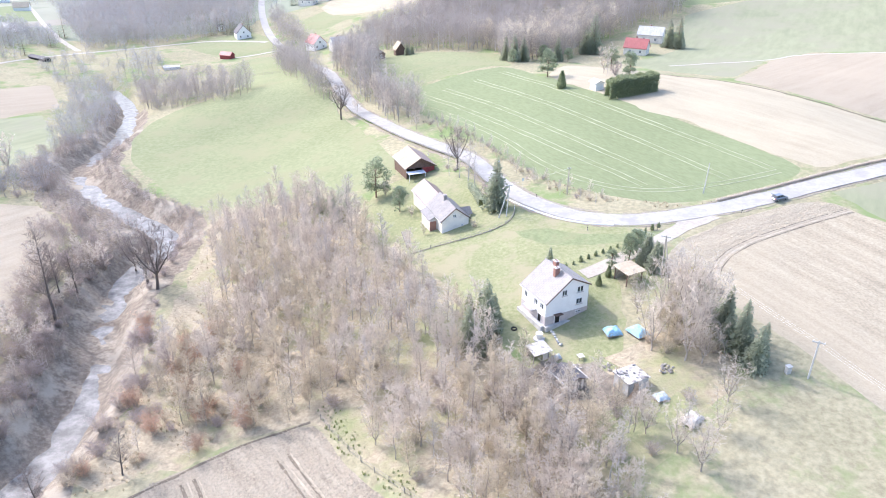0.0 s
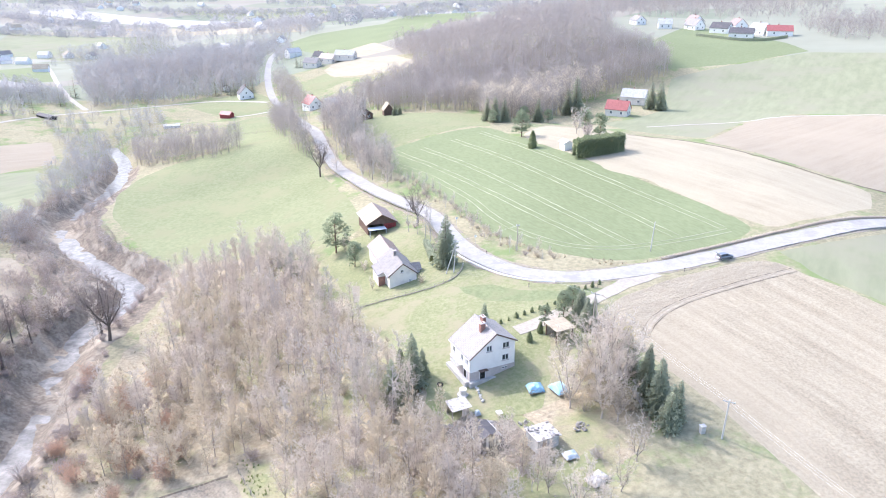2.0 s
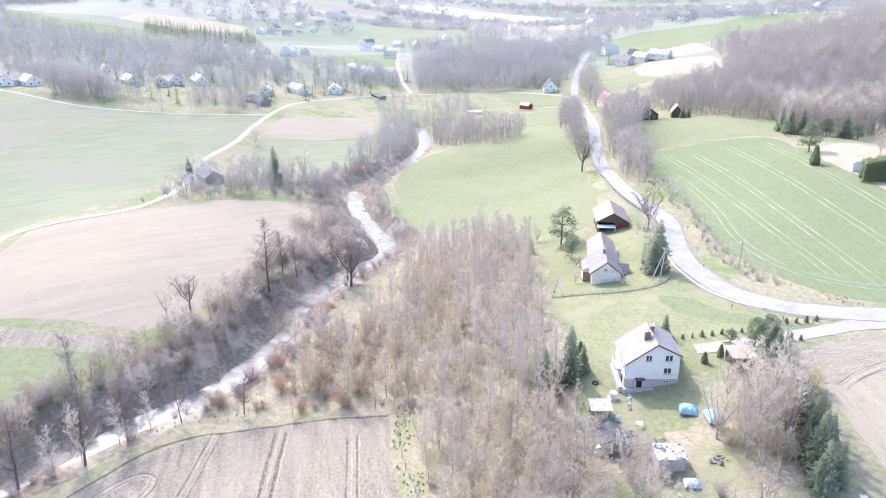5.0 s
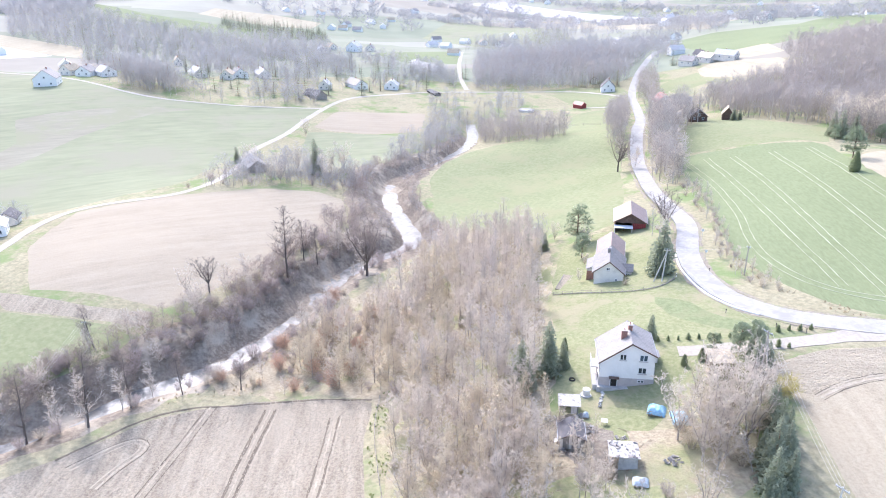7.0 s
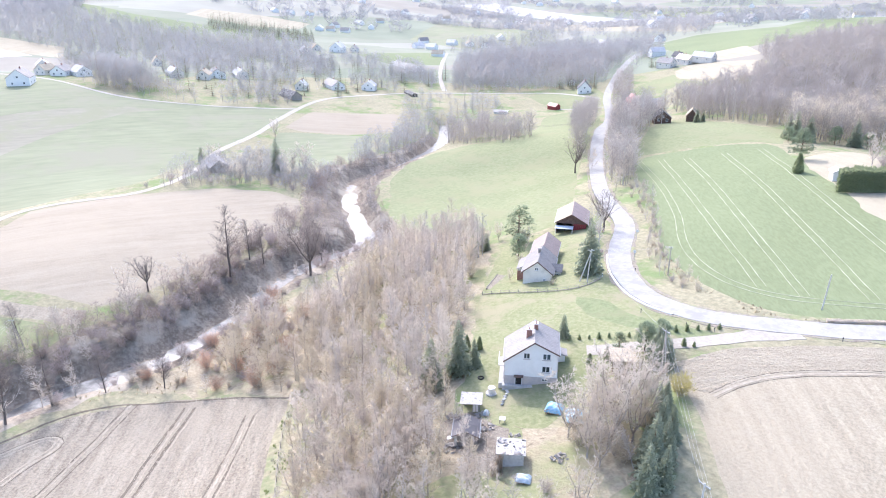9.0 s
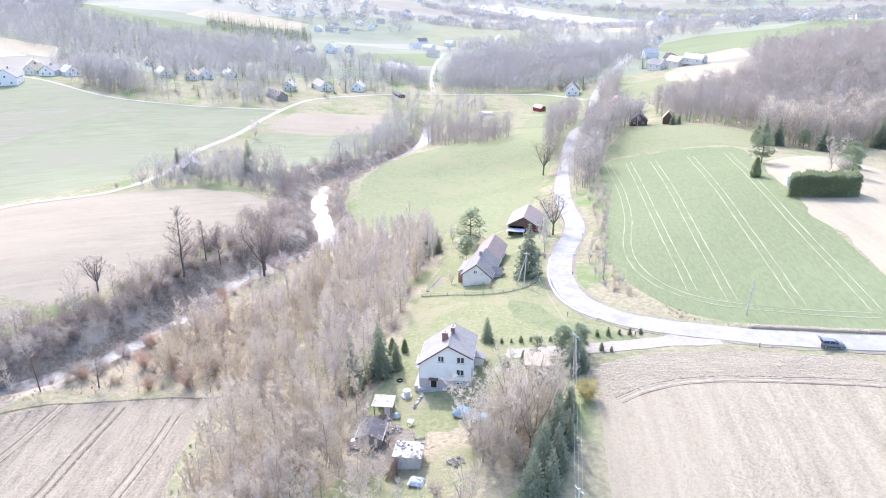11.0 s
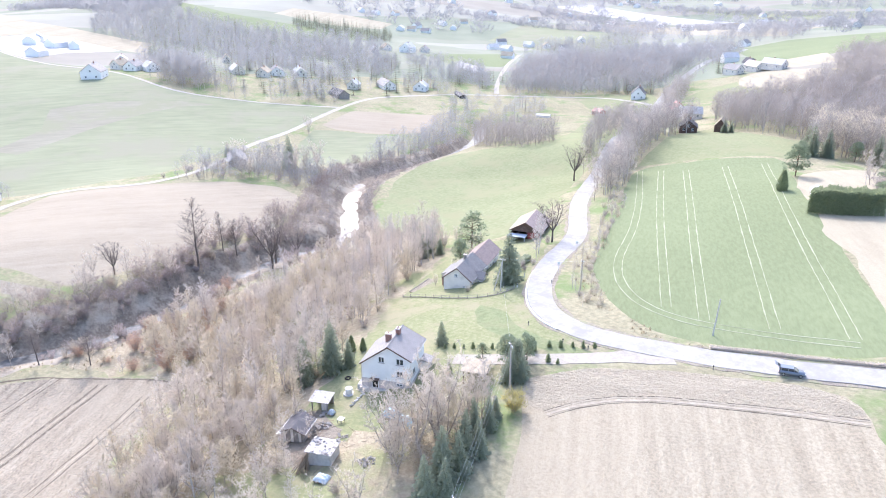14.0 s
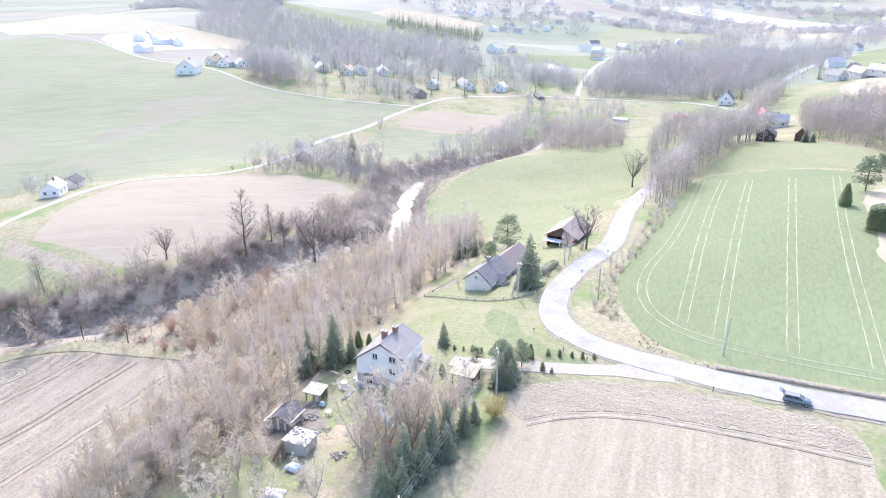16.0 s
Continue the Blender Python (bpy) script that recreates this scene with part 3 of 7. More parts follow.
def vary(name, a, b, rough=0.9, grain=3.0, third=None):
    """Two tones mixed by the object's own chance and by grain."""
    m, nt, sh = shader(name, rough, 0, 0.15)
    oi = nt.nodes.new("ShaderNodeObjectInfo")
    c = mix(nt, oi.outputs["Random"], a, b)
    n = noise_at(nt, coords(nt), grain, 3, 0.6)
    c = mix(nt, ramp(nt, n, ((0.35, (0, 0, 0)), (0.7, (0.55, 0.55, 0.55)))), c, third or tuple(x * 0.72 for x in a))
    nt.links.new(c, sh.inputs["Base Color"])
    return m


def island(name, a, b, rough=0.9):
    """Tone that differs from piece to piece of one mesh."""
    m, nt, sh = shader(name, rough, 0, 0.15)
    g = nt.nodes.new("ShaderNodeNewGeometry")
    oi = nt.nodes.new("ShaderNodeObjectInfo")
    c = mix(nt, g.outputs["Random Per Island"], a, b)
    c = mix(nt, oi.outputs["Random"], c, tuple(0.5 * (x + y) * 0.88 for x, y in zip(a, b)))
    n = noise_at(nt, coords(nt), 0.12, 2, 0.5)
    c = mix(nt, ramp(nt, n, ((0.3, (0, 0, 0)), (0.7, (0.5, 0.5, 0.5)))), c, tuple(x * 0.85 for x in b))
    nt.links.new(c, sh.inputs["Base Color"])
    thin = nt.nodes.new("ShaderNodeBsdfTranslucent")
    nt.links.new(c, thin.inputs["Color"])
    both = nt.nodes.new("ShaderNodeMixShader")
    both.inputs[0].default_value = 0.5
    nt.links.new(sh.outputs[0], both.inputs[1])
    nt.links.new(thin.outputs[0], both.inputs[2])
    nt.links.new(both.outputs[0], nt.nodes["Material Output"].inputs["Surface"])
    return m


M_BARK = vary("grey_bark", (0.36, 0.315, 0.275), (0.50, 0.445, 0.39))
M_DARKBARK = vary("dark_bark", (0.15, 0.128, 0.115), (0.22, 0.19, 0.165))
M_TWIG_DARK = island("dark_branches", (0.20, 0.17, 0.155), (0.32, 0.275, 0.25))
M_BIRCH = vary("birch_bark", (0.62, 0.60, 0.57), (0.50, 0.47, 0.44), third=(0.22, 0.20, 0.18))
M_PINEBARK = vary("pine_bark", (0.20, 0.14, 0.10), (0.26, 0.18, 0.13))
M_TWIG = island("grey_twigs", (0.60, 0.535, 0.46), (0.76, 0.685, 0.60))
M_TWIG_TAN = island("tan_twigs", (0.62, 0.545, 0.415), (0.73, 0.65, 0.515))
M_TWIG_PURPLE = island("purplish_twigs", (0.42, 0.355, 0.335), (0.56, 0.485, 0.455))
M_TWIG_PALE = island("pale_birch_twigs", (0.54, 0.49, 0.455), (0.68, 0.63, 0.585))
M_SCRUB = island("brown_scrub_twigs", (0.30, 0.245, 0.22), (0.45, 0.375, 0.335))
M_RUST = island("rusty_leaves", (0.54, 0.36, 0.265), (0.63, 0.455, 0.35))
M_SPRUCE = island("spruce_needles", (0.34, 0.375, 0.265), (0.49, 0.515, 0.375))
# Distance haze is put into these two far-wood colours as a greyer tone.
M_FARWOOD = island("hazed_grey_wood", (0.37, 0.365, 0.37), (0.50, 0.49, 0.49))
M_FARPURP = island("hazed_purplish_wood", (0.37, 0.335, 0.312), (0.50, 0.455, 0.425))
M_PINE = island("pine_needles", (0.27, 0.32, 0.21), (0.39, 0.44, 0.30))
M_THUJA = island("thuja_scales", (0.24, 0.285, 0.165), (0.36, 0.40, 0.24))
M_YELLOW = island("yellow_willow_twigs", (0.50, 0.44, 0.16), (0.60, 0.53, 0.25))
M_DRYGRASS = island("dry_grass", (0.46, 0.38, 0.26), (0.60, 0.52, 0.38))
M_GREENGRASS = island("green_tufts", (0.16, 0.22, 0.07), (0.28, 0.33, 0.13))


# ---- trees ----
def rnd_dir(rng, el):
    a = rng.uniform(0, 2 * math.pi)
    return Vector((math.cos(a) * math.cos(el), math.sin(a) * math.cos(el), math.sin(el)))


def bare_tree(seed, h, crown_from, spread, limbs, subs, twigs, lift, r0, fork=False, wander=0.25, droop=0.0, tw=0.016):
    """A leafless tree: trunk and limbs in one mesh, fine branches and twigs in another."""
    rng = random.Random(seed)
    trunk, crown = Geo(), Geo()
    stems = []
    n = 6
    if fork:
        base_h = h * crown_from
        pts = [Vector((0, 0, -0.4)), Vector((rng.uniform(-.1, .1), rng.uniform(-.1, .1), base_h * 0.5)), Vector((rng.uniform(-.2, .2), rng.uniform(-.2, .2), base_h))]
        trunk.path(pts, [r0, r0 * 0.85, r0 * 0.75], 7)
        for i in range(5):
            az = i * 2.4 + rng.uniform(-.4, .4)
            out = rng.uniform(0.35, 0.75) * spread
            s = [pts[2].copy()]
            for k in range(1, n):
                u = k / (n - 1)
                s.append(pts[2] + Vector((math.cos(az) * out * u ** 0.8 + rng.uniform(-.25, .25), math.sin(az) * out * u ** 0.8 + rng.uniform(-.25, .25), (h - base_h) * u * rng.uniform(0.86, 1.0))))
            rr = [r0 * 0.5 * (1 - 0.85 * k / (n - 1)) + 0.012 for k in range(n)]
            trunk.path(s, rr, 5)
            stems.append((s, rr))
    else:
        s = [Vector((0, 0, -0.4))]
        lean = Vector((rng.uniform(-wander, wander), rng.uniform(-wander, wander), 0))
        for k in range(1, n + 1):
            s.append(Vector((rng.uniform(-.12, .12), rng.uniform(-.12, .12), h * k / n)) + lean * (k / n) ** 1.4 * h * 0.12)
        rr = [r0 * (1 - 0.92 * (k / n)) + 0.012 for k in range(n + 1)]
        trunk.path(s, rr, 6)
        stems.append((s, rr))
    for s, rr in stems:
        m = len(s) - 1
        lo = 0.1 if fork else crown_from
        per = limbs // len(stems)
        for i in range(per):
            t = lo + (1 - lo) * ((i + rng.random()) / per)
            k = min(int(t * m), m - 1)
            f = t * m - k
            p = s[k].lerp(s[k + 1], f)
            prof = (1 - (t - lo) / (1 - lo)) ** 0.7 * 0.75 + 0.25 if not fork else 0.75
            L = spread * prof * rng.uniform(0.6, 1.1) * (0.55 if fork else 1)
            d = rnd_dir(rng, lift + rng.uniform(-.2, .25))
            q1 = p + d * L * 0.5
            d2 = (d + Vector((0, 0, 0.35 - droop)) + Vector((rng.uniform(-.2, .2), rng.uniform(-.2, .2), 0))).normalized()
            q2 = q1 + d2 * L * 0.6
            rb = max(0.014, rr[k] * 0.38)
            crown.tube(p, q1, rb, rb * 0.6, 3)
            crown.tube(q1, q2, rb * 0.6, 0.008, 3)
            for j in range(subs):
                u = rng.uniform(0.2, 1)
                b = p.lerp(q1, u * 2) if u < 0.5 else q1.lerp(q2, u * 2 - 1)
                dd = (d * 0.6 + rnd_dir(rng, rng.uniform(-.2 - droop, 0.9))).normalized()
                LL = L * rng.uniform(0.25, 0.5)
                e = b + dd * LL
                side = dd.orthogonal().normalized()
                crown.twig(b, e, tw * 1.5, side)
                crown.twig(b, e, tw * 1.5, dd.cross(side))
                for _ in range(twigs):
                    c = b.lerp(e, rng.uniform(0.15, 1))
                    td = (dd * 0.7 + rnd_dir(rng, rng.uniform(-.4 - droop, 1.0))).normalized()
                    crown.twig(c, c + td * LL * rng.uniform(0.4, 0.8), tw, td.orthogonal())
    return trunk, crown


def shrub_geo(seed, h, spread, stems, subs, twigs, tw=0.014):
    rng = random.Random(seed)
    wood, crown = Geo(), Geo()
    for i in range(stems):
        az = i * 2.399 + rng.uniform(-.3, .3)
        out = spread * math.sqrt(rng.uniform(0.05, 1)) * 0.7
        hh = h * rng.uniform(0.7, 1.0) * (1 - 0.35 * (out / spread))
        a = Vector((math.cos(az) * 0.15, math.sin(az) * 0.15, -0.2))
        m = Vector((math.cos(az) * out * 0.5, math.sin(az) * out * 0.5, hh * 0.5))
        b = Vector((math.cos(az) * out, math.sin(az) * out, hh))
        wood.tube(a, m, 0.03, 0.02, 3)
        wood.tube(m, b, 0.02, 0.006, 3)
        for j in range(subs):
            u = rng.uniform(0.15, 1)
            p = a.lerp(m, u * 2) if u < 0.5 else m.lerp(b, u * 2 - 1)
            d = (Vector((math.cos(az), math.sin(az), 0)) * 0.5 + rnd_dir(rng, rng.uniform(0.0, 1.1))).normalized()
            L = h * rng.uniform(0.18, 0.34)
            e = p + d * L
            crown.twig(p, e, tw * 1.4, d.orthogonal().normalized())
            for _ in range(twigs):
                c = p.lerp(e, rng.uniform(0.2, 1))
                td = (d * 0.6 + rnd_dir(rng, rng.uniform(-.3, 1.0))).normalized()
                crown.twig(c, c + td * L * rng.uniform(0.4, 0.8), tw, td.orthogonal())
    return wood, crown


def leaves_on(crown, rng, share, size):
    """Dead leaves still hanging on the twigs."""
    tips = [crown.v[f[2]] for f in crown.f if len(f) == 3]
    for p in tips:
        if rng.random() < share:
            p = Vector(p) + Vector((rng.uniform(-.2, .2), rng.uniform(-.2, .2), rng.uniform(-.2, .2)))
            d = rnd_dir(rng, rng.uniform(-1, 1))
            crown.twig(p, p + d * size, size * 0.45, d.orthogonal().normalized())


def spruce_geo(seed, h, r, levels=24, dense=11):
    rng = random.Random(seed)
    trunk, crown = Geo(), Geo()
    trunk.tube((0, 0, -0.3), (0, 0, h * 0.96), 0.02 * h, 0.01, 6)
    for i in range(levels):
        t = (i + 0.3) / levels
        z = h * (0.05 + 0.93 * t)
        R = r * (1 - t) ** 0.85 * rng.uniform(0.85, 1.12) + 0.12
        n = max(5, int(dense * (1 - 0.5 * t)))
        for k in range(n):
            az = 2 * math.pi * (k + rng.random()) / n
            L = R * rng.uniform(0.7, 1.02)
            d = Vector((math.cos(az), math.sin(az), 0))
            side = Vector((-d.y, d.x, 0))
            a = Vector((0, 0, z))
            m = a + d * L * 0.55 + Vector((0, 0, -0.10 * L))
            b = a + d * L + Vector((0, 0, -0.18 * L + (0.25 * L if t > .7 else 0)))
            w = 0.13 * L + 0.07
            crown.face(a, m - side * w, b, m + side * w)
            for q in range(5):
                u = rng.uniform(0.25, 0.95)
                p = a.lerp(b, u) + Vector((0, 0, 0.03))
                s = side if q % 2 else -side
                crown.face(p, p + d * 0.16 * L + s * (0.30 * L * (1.1 - u) + 0.12) + Vector((0, 0, -0.14 * L - 0.08)), p + d * (0.20 * L + 0.1) + Vector((0, 0, rng.uniform(-.05, .08))))
    crown.face((0.08, 0, h * 0.93), (-0.08, 0, h * 0.93), (0, 0, h * 1.03))
    return trunk, crown


def pine_geo(seed, h, r, clumps=44, per=46):
    rng = random.Random(seed)
    trunk, crown = Geo(), Geo()
    trunk.path([Vector((0, 0, -0.3)), Vector((rng.uniform(-.3, .3), 0, h * 0.5)), Vector((rng.uniform(-.4, .4), rng.uniform(-.3, .3), h * 0.92))], [0.022 * h, 0.017 * h, 0.02], 6)
    for i in range(clumps):
        t = rng.uniform(0.18, 1)
        az = i * 2.4
        R = r * math.sqrt(max(0.05, 1 - (1.9 * (t - 0.5)) ** 2)) * rng.uniform(0.35, 0.95)
        c = Vector((math.cos(az) * R, math.sin(az) * R, h * t))
        trunk.tube((0, 0, h * t - 0.25 * R), c, 0.05, 0.02, 3)
        cr = r * rng.uniform(0.28, 0.42)
        for _ in range(per):
            d = rnd_dir(rng, rng.uniform(-0.5, 1.4))
            p = c + Vector((d.x, d.y, d.z * 0.7)) * cr * rng.uniform(0.35, 1)
            dd = (d + rnd_dir(rng, rng.uniform(-1, 1)) * 0.6).normalized()
            L = rng.uniform(0.25, 0.45)
            crown.twig(p, p + dd * L, 0.11, dd.orthogonal().normalized())
    return trunk, crown


def cone_bush_geo(seed, h, r, n=700, belly=0.3):
    """A clipped, dense evergreen with a scaly, uneven skin over a solid heart."""
    rng = random.Random(seed)
    core, skin = Geo(), Geo()
    def rad(t):
        return r * min(1, (1 - t) ** 0.75 * 1.15) * (0.75 + 0.25 * min(1, t * 5))
    rings = [(h * t, rad(t) * 0.84) for t in (0, .2, .45, .7, .88, 0.97)]
    for (z0, r0), (z1, r1) in zip(rings[:-1], rings[1:]):
        core.tube((0, 0, z0), (0, 0, z1), max(r0, .05), max(r1, .03), 8)
    for _ in range(n):
        t = rng.random() ** 1.2
        az = rng.uniform(0, 2 * math.pi)
        R = rad(t) * rng.uniform(0.8, 1.05)
        p = Vector((math.cos(az) * R, math.sin(az) * R, h * t))
        d = Vector((math.cos(az) * .7 + rng.uniform(-.4, .4), math.sin(az) * .7 + rng.uniform(-.4, .4), rng.uniform(0.2, 1.1))).normalized()
        s = 0.10 * h ** 0.5 + 0.04
        skin.twig(p, p + d * s * rng.uniform(1.2, 2.2), s * 0.4, d.orthogonal().normalized())
    return core, skin


class Kind:
    """Two or more variants of a tree, built once and then copied."""

    def __init__(self, name, label, category, group, made, mats, names=("trunk", "crown")):
        self.name, self.label, self.category, self.group, self.names = name, label, category, group, names
        self.var = []
        for wood, crown in made:
            self.var.append((wood.mesh(names[0], mats[0], True), crown.mesh(names[1], mats[1])))
        self.n, self.mats, self.first, self.raw, self.arr = 0, mats, "%s %s" % (category, mats[1].name), made, {}

    def flat(self, v):
        if v not in self.arr:
            self.arr[v] = cheap(*self.raw[v])
        return self.arr[v]

    def put(self, x, y, size=1.0, rng=random, v=None, label="", group="", sink=0.1, lean=(0, 0)):
        v = self.n % len(self.var) if v is None else v
        self.n += 1
        k = size * rng.uniform(0.92, 1.08)
        m = pose(x, y, gz(x, y) - sink, lean[0], lean[1], rng.uniform(0, 360)) @ Matrix.Diagonal((k, k, size, 1))
        PLANTED.append((math.hypot(x - 45, y - 15), self, v, m, label or self.label, group or self.group))


PLANTED = []


def plant_all(most=290):
    """The nearest of each kind stand singly; the rest are joined."""
    count, rest = {}, {}
    for d, kind, v, m, label, group in sorted(PLANTED, key=lambda q: q[0]):
        c = count[kind.name] = count.get(kind.name, 0) + 1
        if c <= most:
            ob = new(kind.name)
            ob.empty_display_size = 0.3
            ob.matrix_world = m
            tagged(ob, label, kind.category, group)
            for nm, me in zip(kind.names, kind.var[v]):
                part(nm, me, None, ob)
        else:
            rest.setdefault(kind.first, []).append((kind, v, m))
    for mats, items in rest.items():
        st = Stuff()
        for kind, v, m in items:
            p, f, mi = kind.flat(v)
            a = np.array(m)
            st.v.append(p @ a[:3, :3].T + a[:3, 3])
            st.f.append(f + st.n)
            st.m.append(mi)
            st.n += len(p)
        k = items[0][0]
        st.build("more_" + k.category + "_growth", k.mats, "further leafless growth of the same kind behind the nearer ones", k.category)


ALDER = Kind("bare_tree", "slender leafless grey-brown alder standing in the thicket", "tree", "trees of the thicket",
             [bare_tree(s, 6.2 + 0.8 * (s % 3), 0.16, 2.6, 27, 6, 5, 0.72, 0.06, wander=0.4, tw=0.02) for s in (11, 12, 13, 14)], (M_BARK, M_TWIG))
TANTREE = Kind("bare_tree", "slender leafless tree with dense tan twigs and catkins", "tree", "trees of the thicket",
               [bare_tree(s, 6.2 + 0.8 * (s % 3), 0.10, 2.3, 29, 6, 6, 0.8, 0.05, wander=0.35, tw=0.022) for s in (21, 22, 23)], (M_BARK, M_TWIG_TAN))
BIRCH = Kind("birch_tree", "leafless birch with a white trunk and pale fine twigs", "tree", "birches",
             [bare_tree(s, 7.6 + 0.7 * (s % 3), 0.22, 1.9, 26, 6, 5, 0.75, 0.075, wander=0.5) for s in (31, 32, 33)], (M_BIRCH, M_TWIG_PALE))
BROAD = Kind("bare_tree", "broad leafless deciduous tree with fanning grey branches", "tree", "broad bare trees",
             [bare_tree(s, 9.5, 0.14, 4.4, 60, 6, 7, 0.65, 0.15, True, tw=0.02) for s in (41, 42, 43)], (M_BARK, M_TWIG))
OAK = Kind("bare_tree", "old dark leafless riverside tree with spreading limbs", "tree", "riverside trees",
           [bare_tree(s, 13.5, 0.30, 7.2, 75, 6, 4, 0.5, 0.38, True, tw=0.026) for s in (51, 52)], (M_DARKBARK, M_TWIG_DARK))
POPLAR = Kind("bare_tree", "tall open leafless riverside tree with dark ascending limbs", "tree", "riverside trees",
              [bare_tree(s, 17, 0.24, 5.6, 44, 7, 4, 0.62, 0.27, tw=0.026) for s in (55, 56)], (M_DARKBARK, M_TWIG_DARK))
SHRUB = Kind("shrub", "leafless grey-brown twiggy shrub", "shrub", "bare shrubs",
             [shrub_geo(s, 3.0, 2.0, 20, 6, 6) for s in (61, 62, 63)], (M_BARK, M_TWIG_PURPLE), ("stem", "crown"))
TANSHRUB = Kind("shrub", "leafless tan twiggy shrub among dry grass", "shrub", "bare shrubs",
                [shrub_geo(s, 3.2, 1.9, 20, 6, 6) for s in (64, 65)], (M_BARK, M_TWIG_TAN), ("stem", "crown"))


def rusty(seed, h, r):
    w, c = shrub_geo(seed, h, r, 20, 6, 5)
    leaves_on(c, random.Random(seed), 0.5, 0.2)
    return w, c


RUSTY = Kind("shrub", "young oak scrub still holding rusty dead leaves", "shrub", "rusty scrub", [rusty(s, 3.8, 1.9) for s in (71, 72)], (M_BARK, M_RUST), ("stem", "crown"))
SPRUCE = Kind("spruce_tree", "dark green spruce with drooping layered branches", "tree", "spruces", [spruce_geo(s, 10, 2.9, 24, 13) for s in (81, 82, 83)], (M_PINEBARK, M_SPRUCE))
SLIM = Kind("spruce_tree", "tall slim dark green spruce in a close row", "tree", "row of spruces", [spruce_geo(s, 9.0, 2.3, 26, 11) for s in (84, 85, 86)], (M_PINEBARK, M_SPRUCE))
PINE = Kind("pine_tree", "rounded green pine with clumped needles", "tree", "pines", [pine_geo(s, 6.5, 2.2) for s in (91, 92)], (M_PINEBARK, M_PINE))
THUJA = Kind("thuja_bush", "small dense conical evergreen planted along the driveway", "shrub", "row of evergreens", [cone_bush_geo(s, 1.1, 0.27, 150) for s in (95, 96)], (M_THUJA, M_THUJA), ("heart", "foliage"))
BIGTHUJA = Kind("thuja_tree", "dense olive-green conical evergreen", "tree", "evergreens", [cone_bush_geo(s, 5, 1.2, 900) for s in (97, 98)], (M_THUJA, M_THUJA), ("heart", "foliage"))
WILLOW = Kind("willow_shrub", "yellow-twigged willow shrub beside the conifers", "shrub", "", [shrub_geo(99, 4, 2.4, 26, 8, 7, 0.02)], (M_BARK, M_YELLOW), ("stem", "crown"))


def scatter(poly, spacing, seed, keep=None):
    """Even but irregular places within an outline."""
    rng = random.Random(seed)
    p = np.array(poly, float)
    (x0, y0), (x1, y1) = p.min(0), p.max(0)
    out = []
    y, row = y0, 0
    while y < y1:
        x = x0 + (row % 2) * spacing / 2
        while x < x1:
            a, b = x + rng.uniform(-.45, .45) * spacing, y + rng.uniform(-.45, .45) * spacing
            out.append((a, b))
            x += spacing
        y += spacing * 0.87
        row += 1
    q = np.array(out)
    ok = inside(q[:, 0], q[:, 1], poly)
    return [tuple(v) for v in q[ok] if keep is None or keep(*v)]


class Stuff:
    """Many cheap pieces laid into one mesh."""

    def __init__(self):
        self.v, self.f, self.m, self.n = [], [], [], 0

    def add(self, v, f, mats, x, y, z, k, kz, turn):
        c, s = math.cos(turn), math.sin(turn)
        w = np.empty_like(v)
        w[:, 0] = (v[:, 0] * c - v[:, 1] * s) * k + x
        w[:, 1] = (v[:, 0] * s + v[:, 1] * c) * k + y
        w[:, 2] = v[:, 2] * kz + z
        self.v.append(w)
        self.f.append(f + self.n)
        self.m.append(mats)
        self.n += len(v)

    def build(self, name, materials, label, category):
        v, f, m = np.vstack(self.v), np.vstack(self.f), np.concatenate(self.m)
        me = bpy.data.meshes.new(name)
        me.vertices.add(len(v))
        me.vertices.foreach_set("co", v.ravel())
        me.loops.add(len(f) * 3)
        me.loops.foreach_set("vertex_index", f.ravel().astype(np.int32))
        me.polygons.add(len(f))
        me.polygons.foreach_set("loop_start", np.arange(0, len(f) * 3, 3, dtype=np.int32))
        me.polygons.foreach_set("loop_total", np.full(len(f), 3, dtype=np.int32))
        for q in materials:
            me.materials.append(q)
        me.polygons.foreach_set("material_index", m.astype(np.int32))
        me.update(calc_edges=True)
        me.validate()
        return tagged(new(name, me), label, category, kind="stuff")


def cheap(trunk, crown):
    """Plain arrays of a tree, split into triangles, trunk first."""
    v = np.array(trunk.v + crown.v, float)
    tri, mats = [], []
    for f, k0, m in [(f, 0, 0) for f in trunk.f] + [(f, len(trunk.v), 1) for f in crown.f]:
        for i in range(1, len(f) - 1):
            tri.append((f[0] + k0, f[i] + k0, f[i + 1] + k0))
            mats.append(m)
    return v, np.array(tri), np.array(mats)


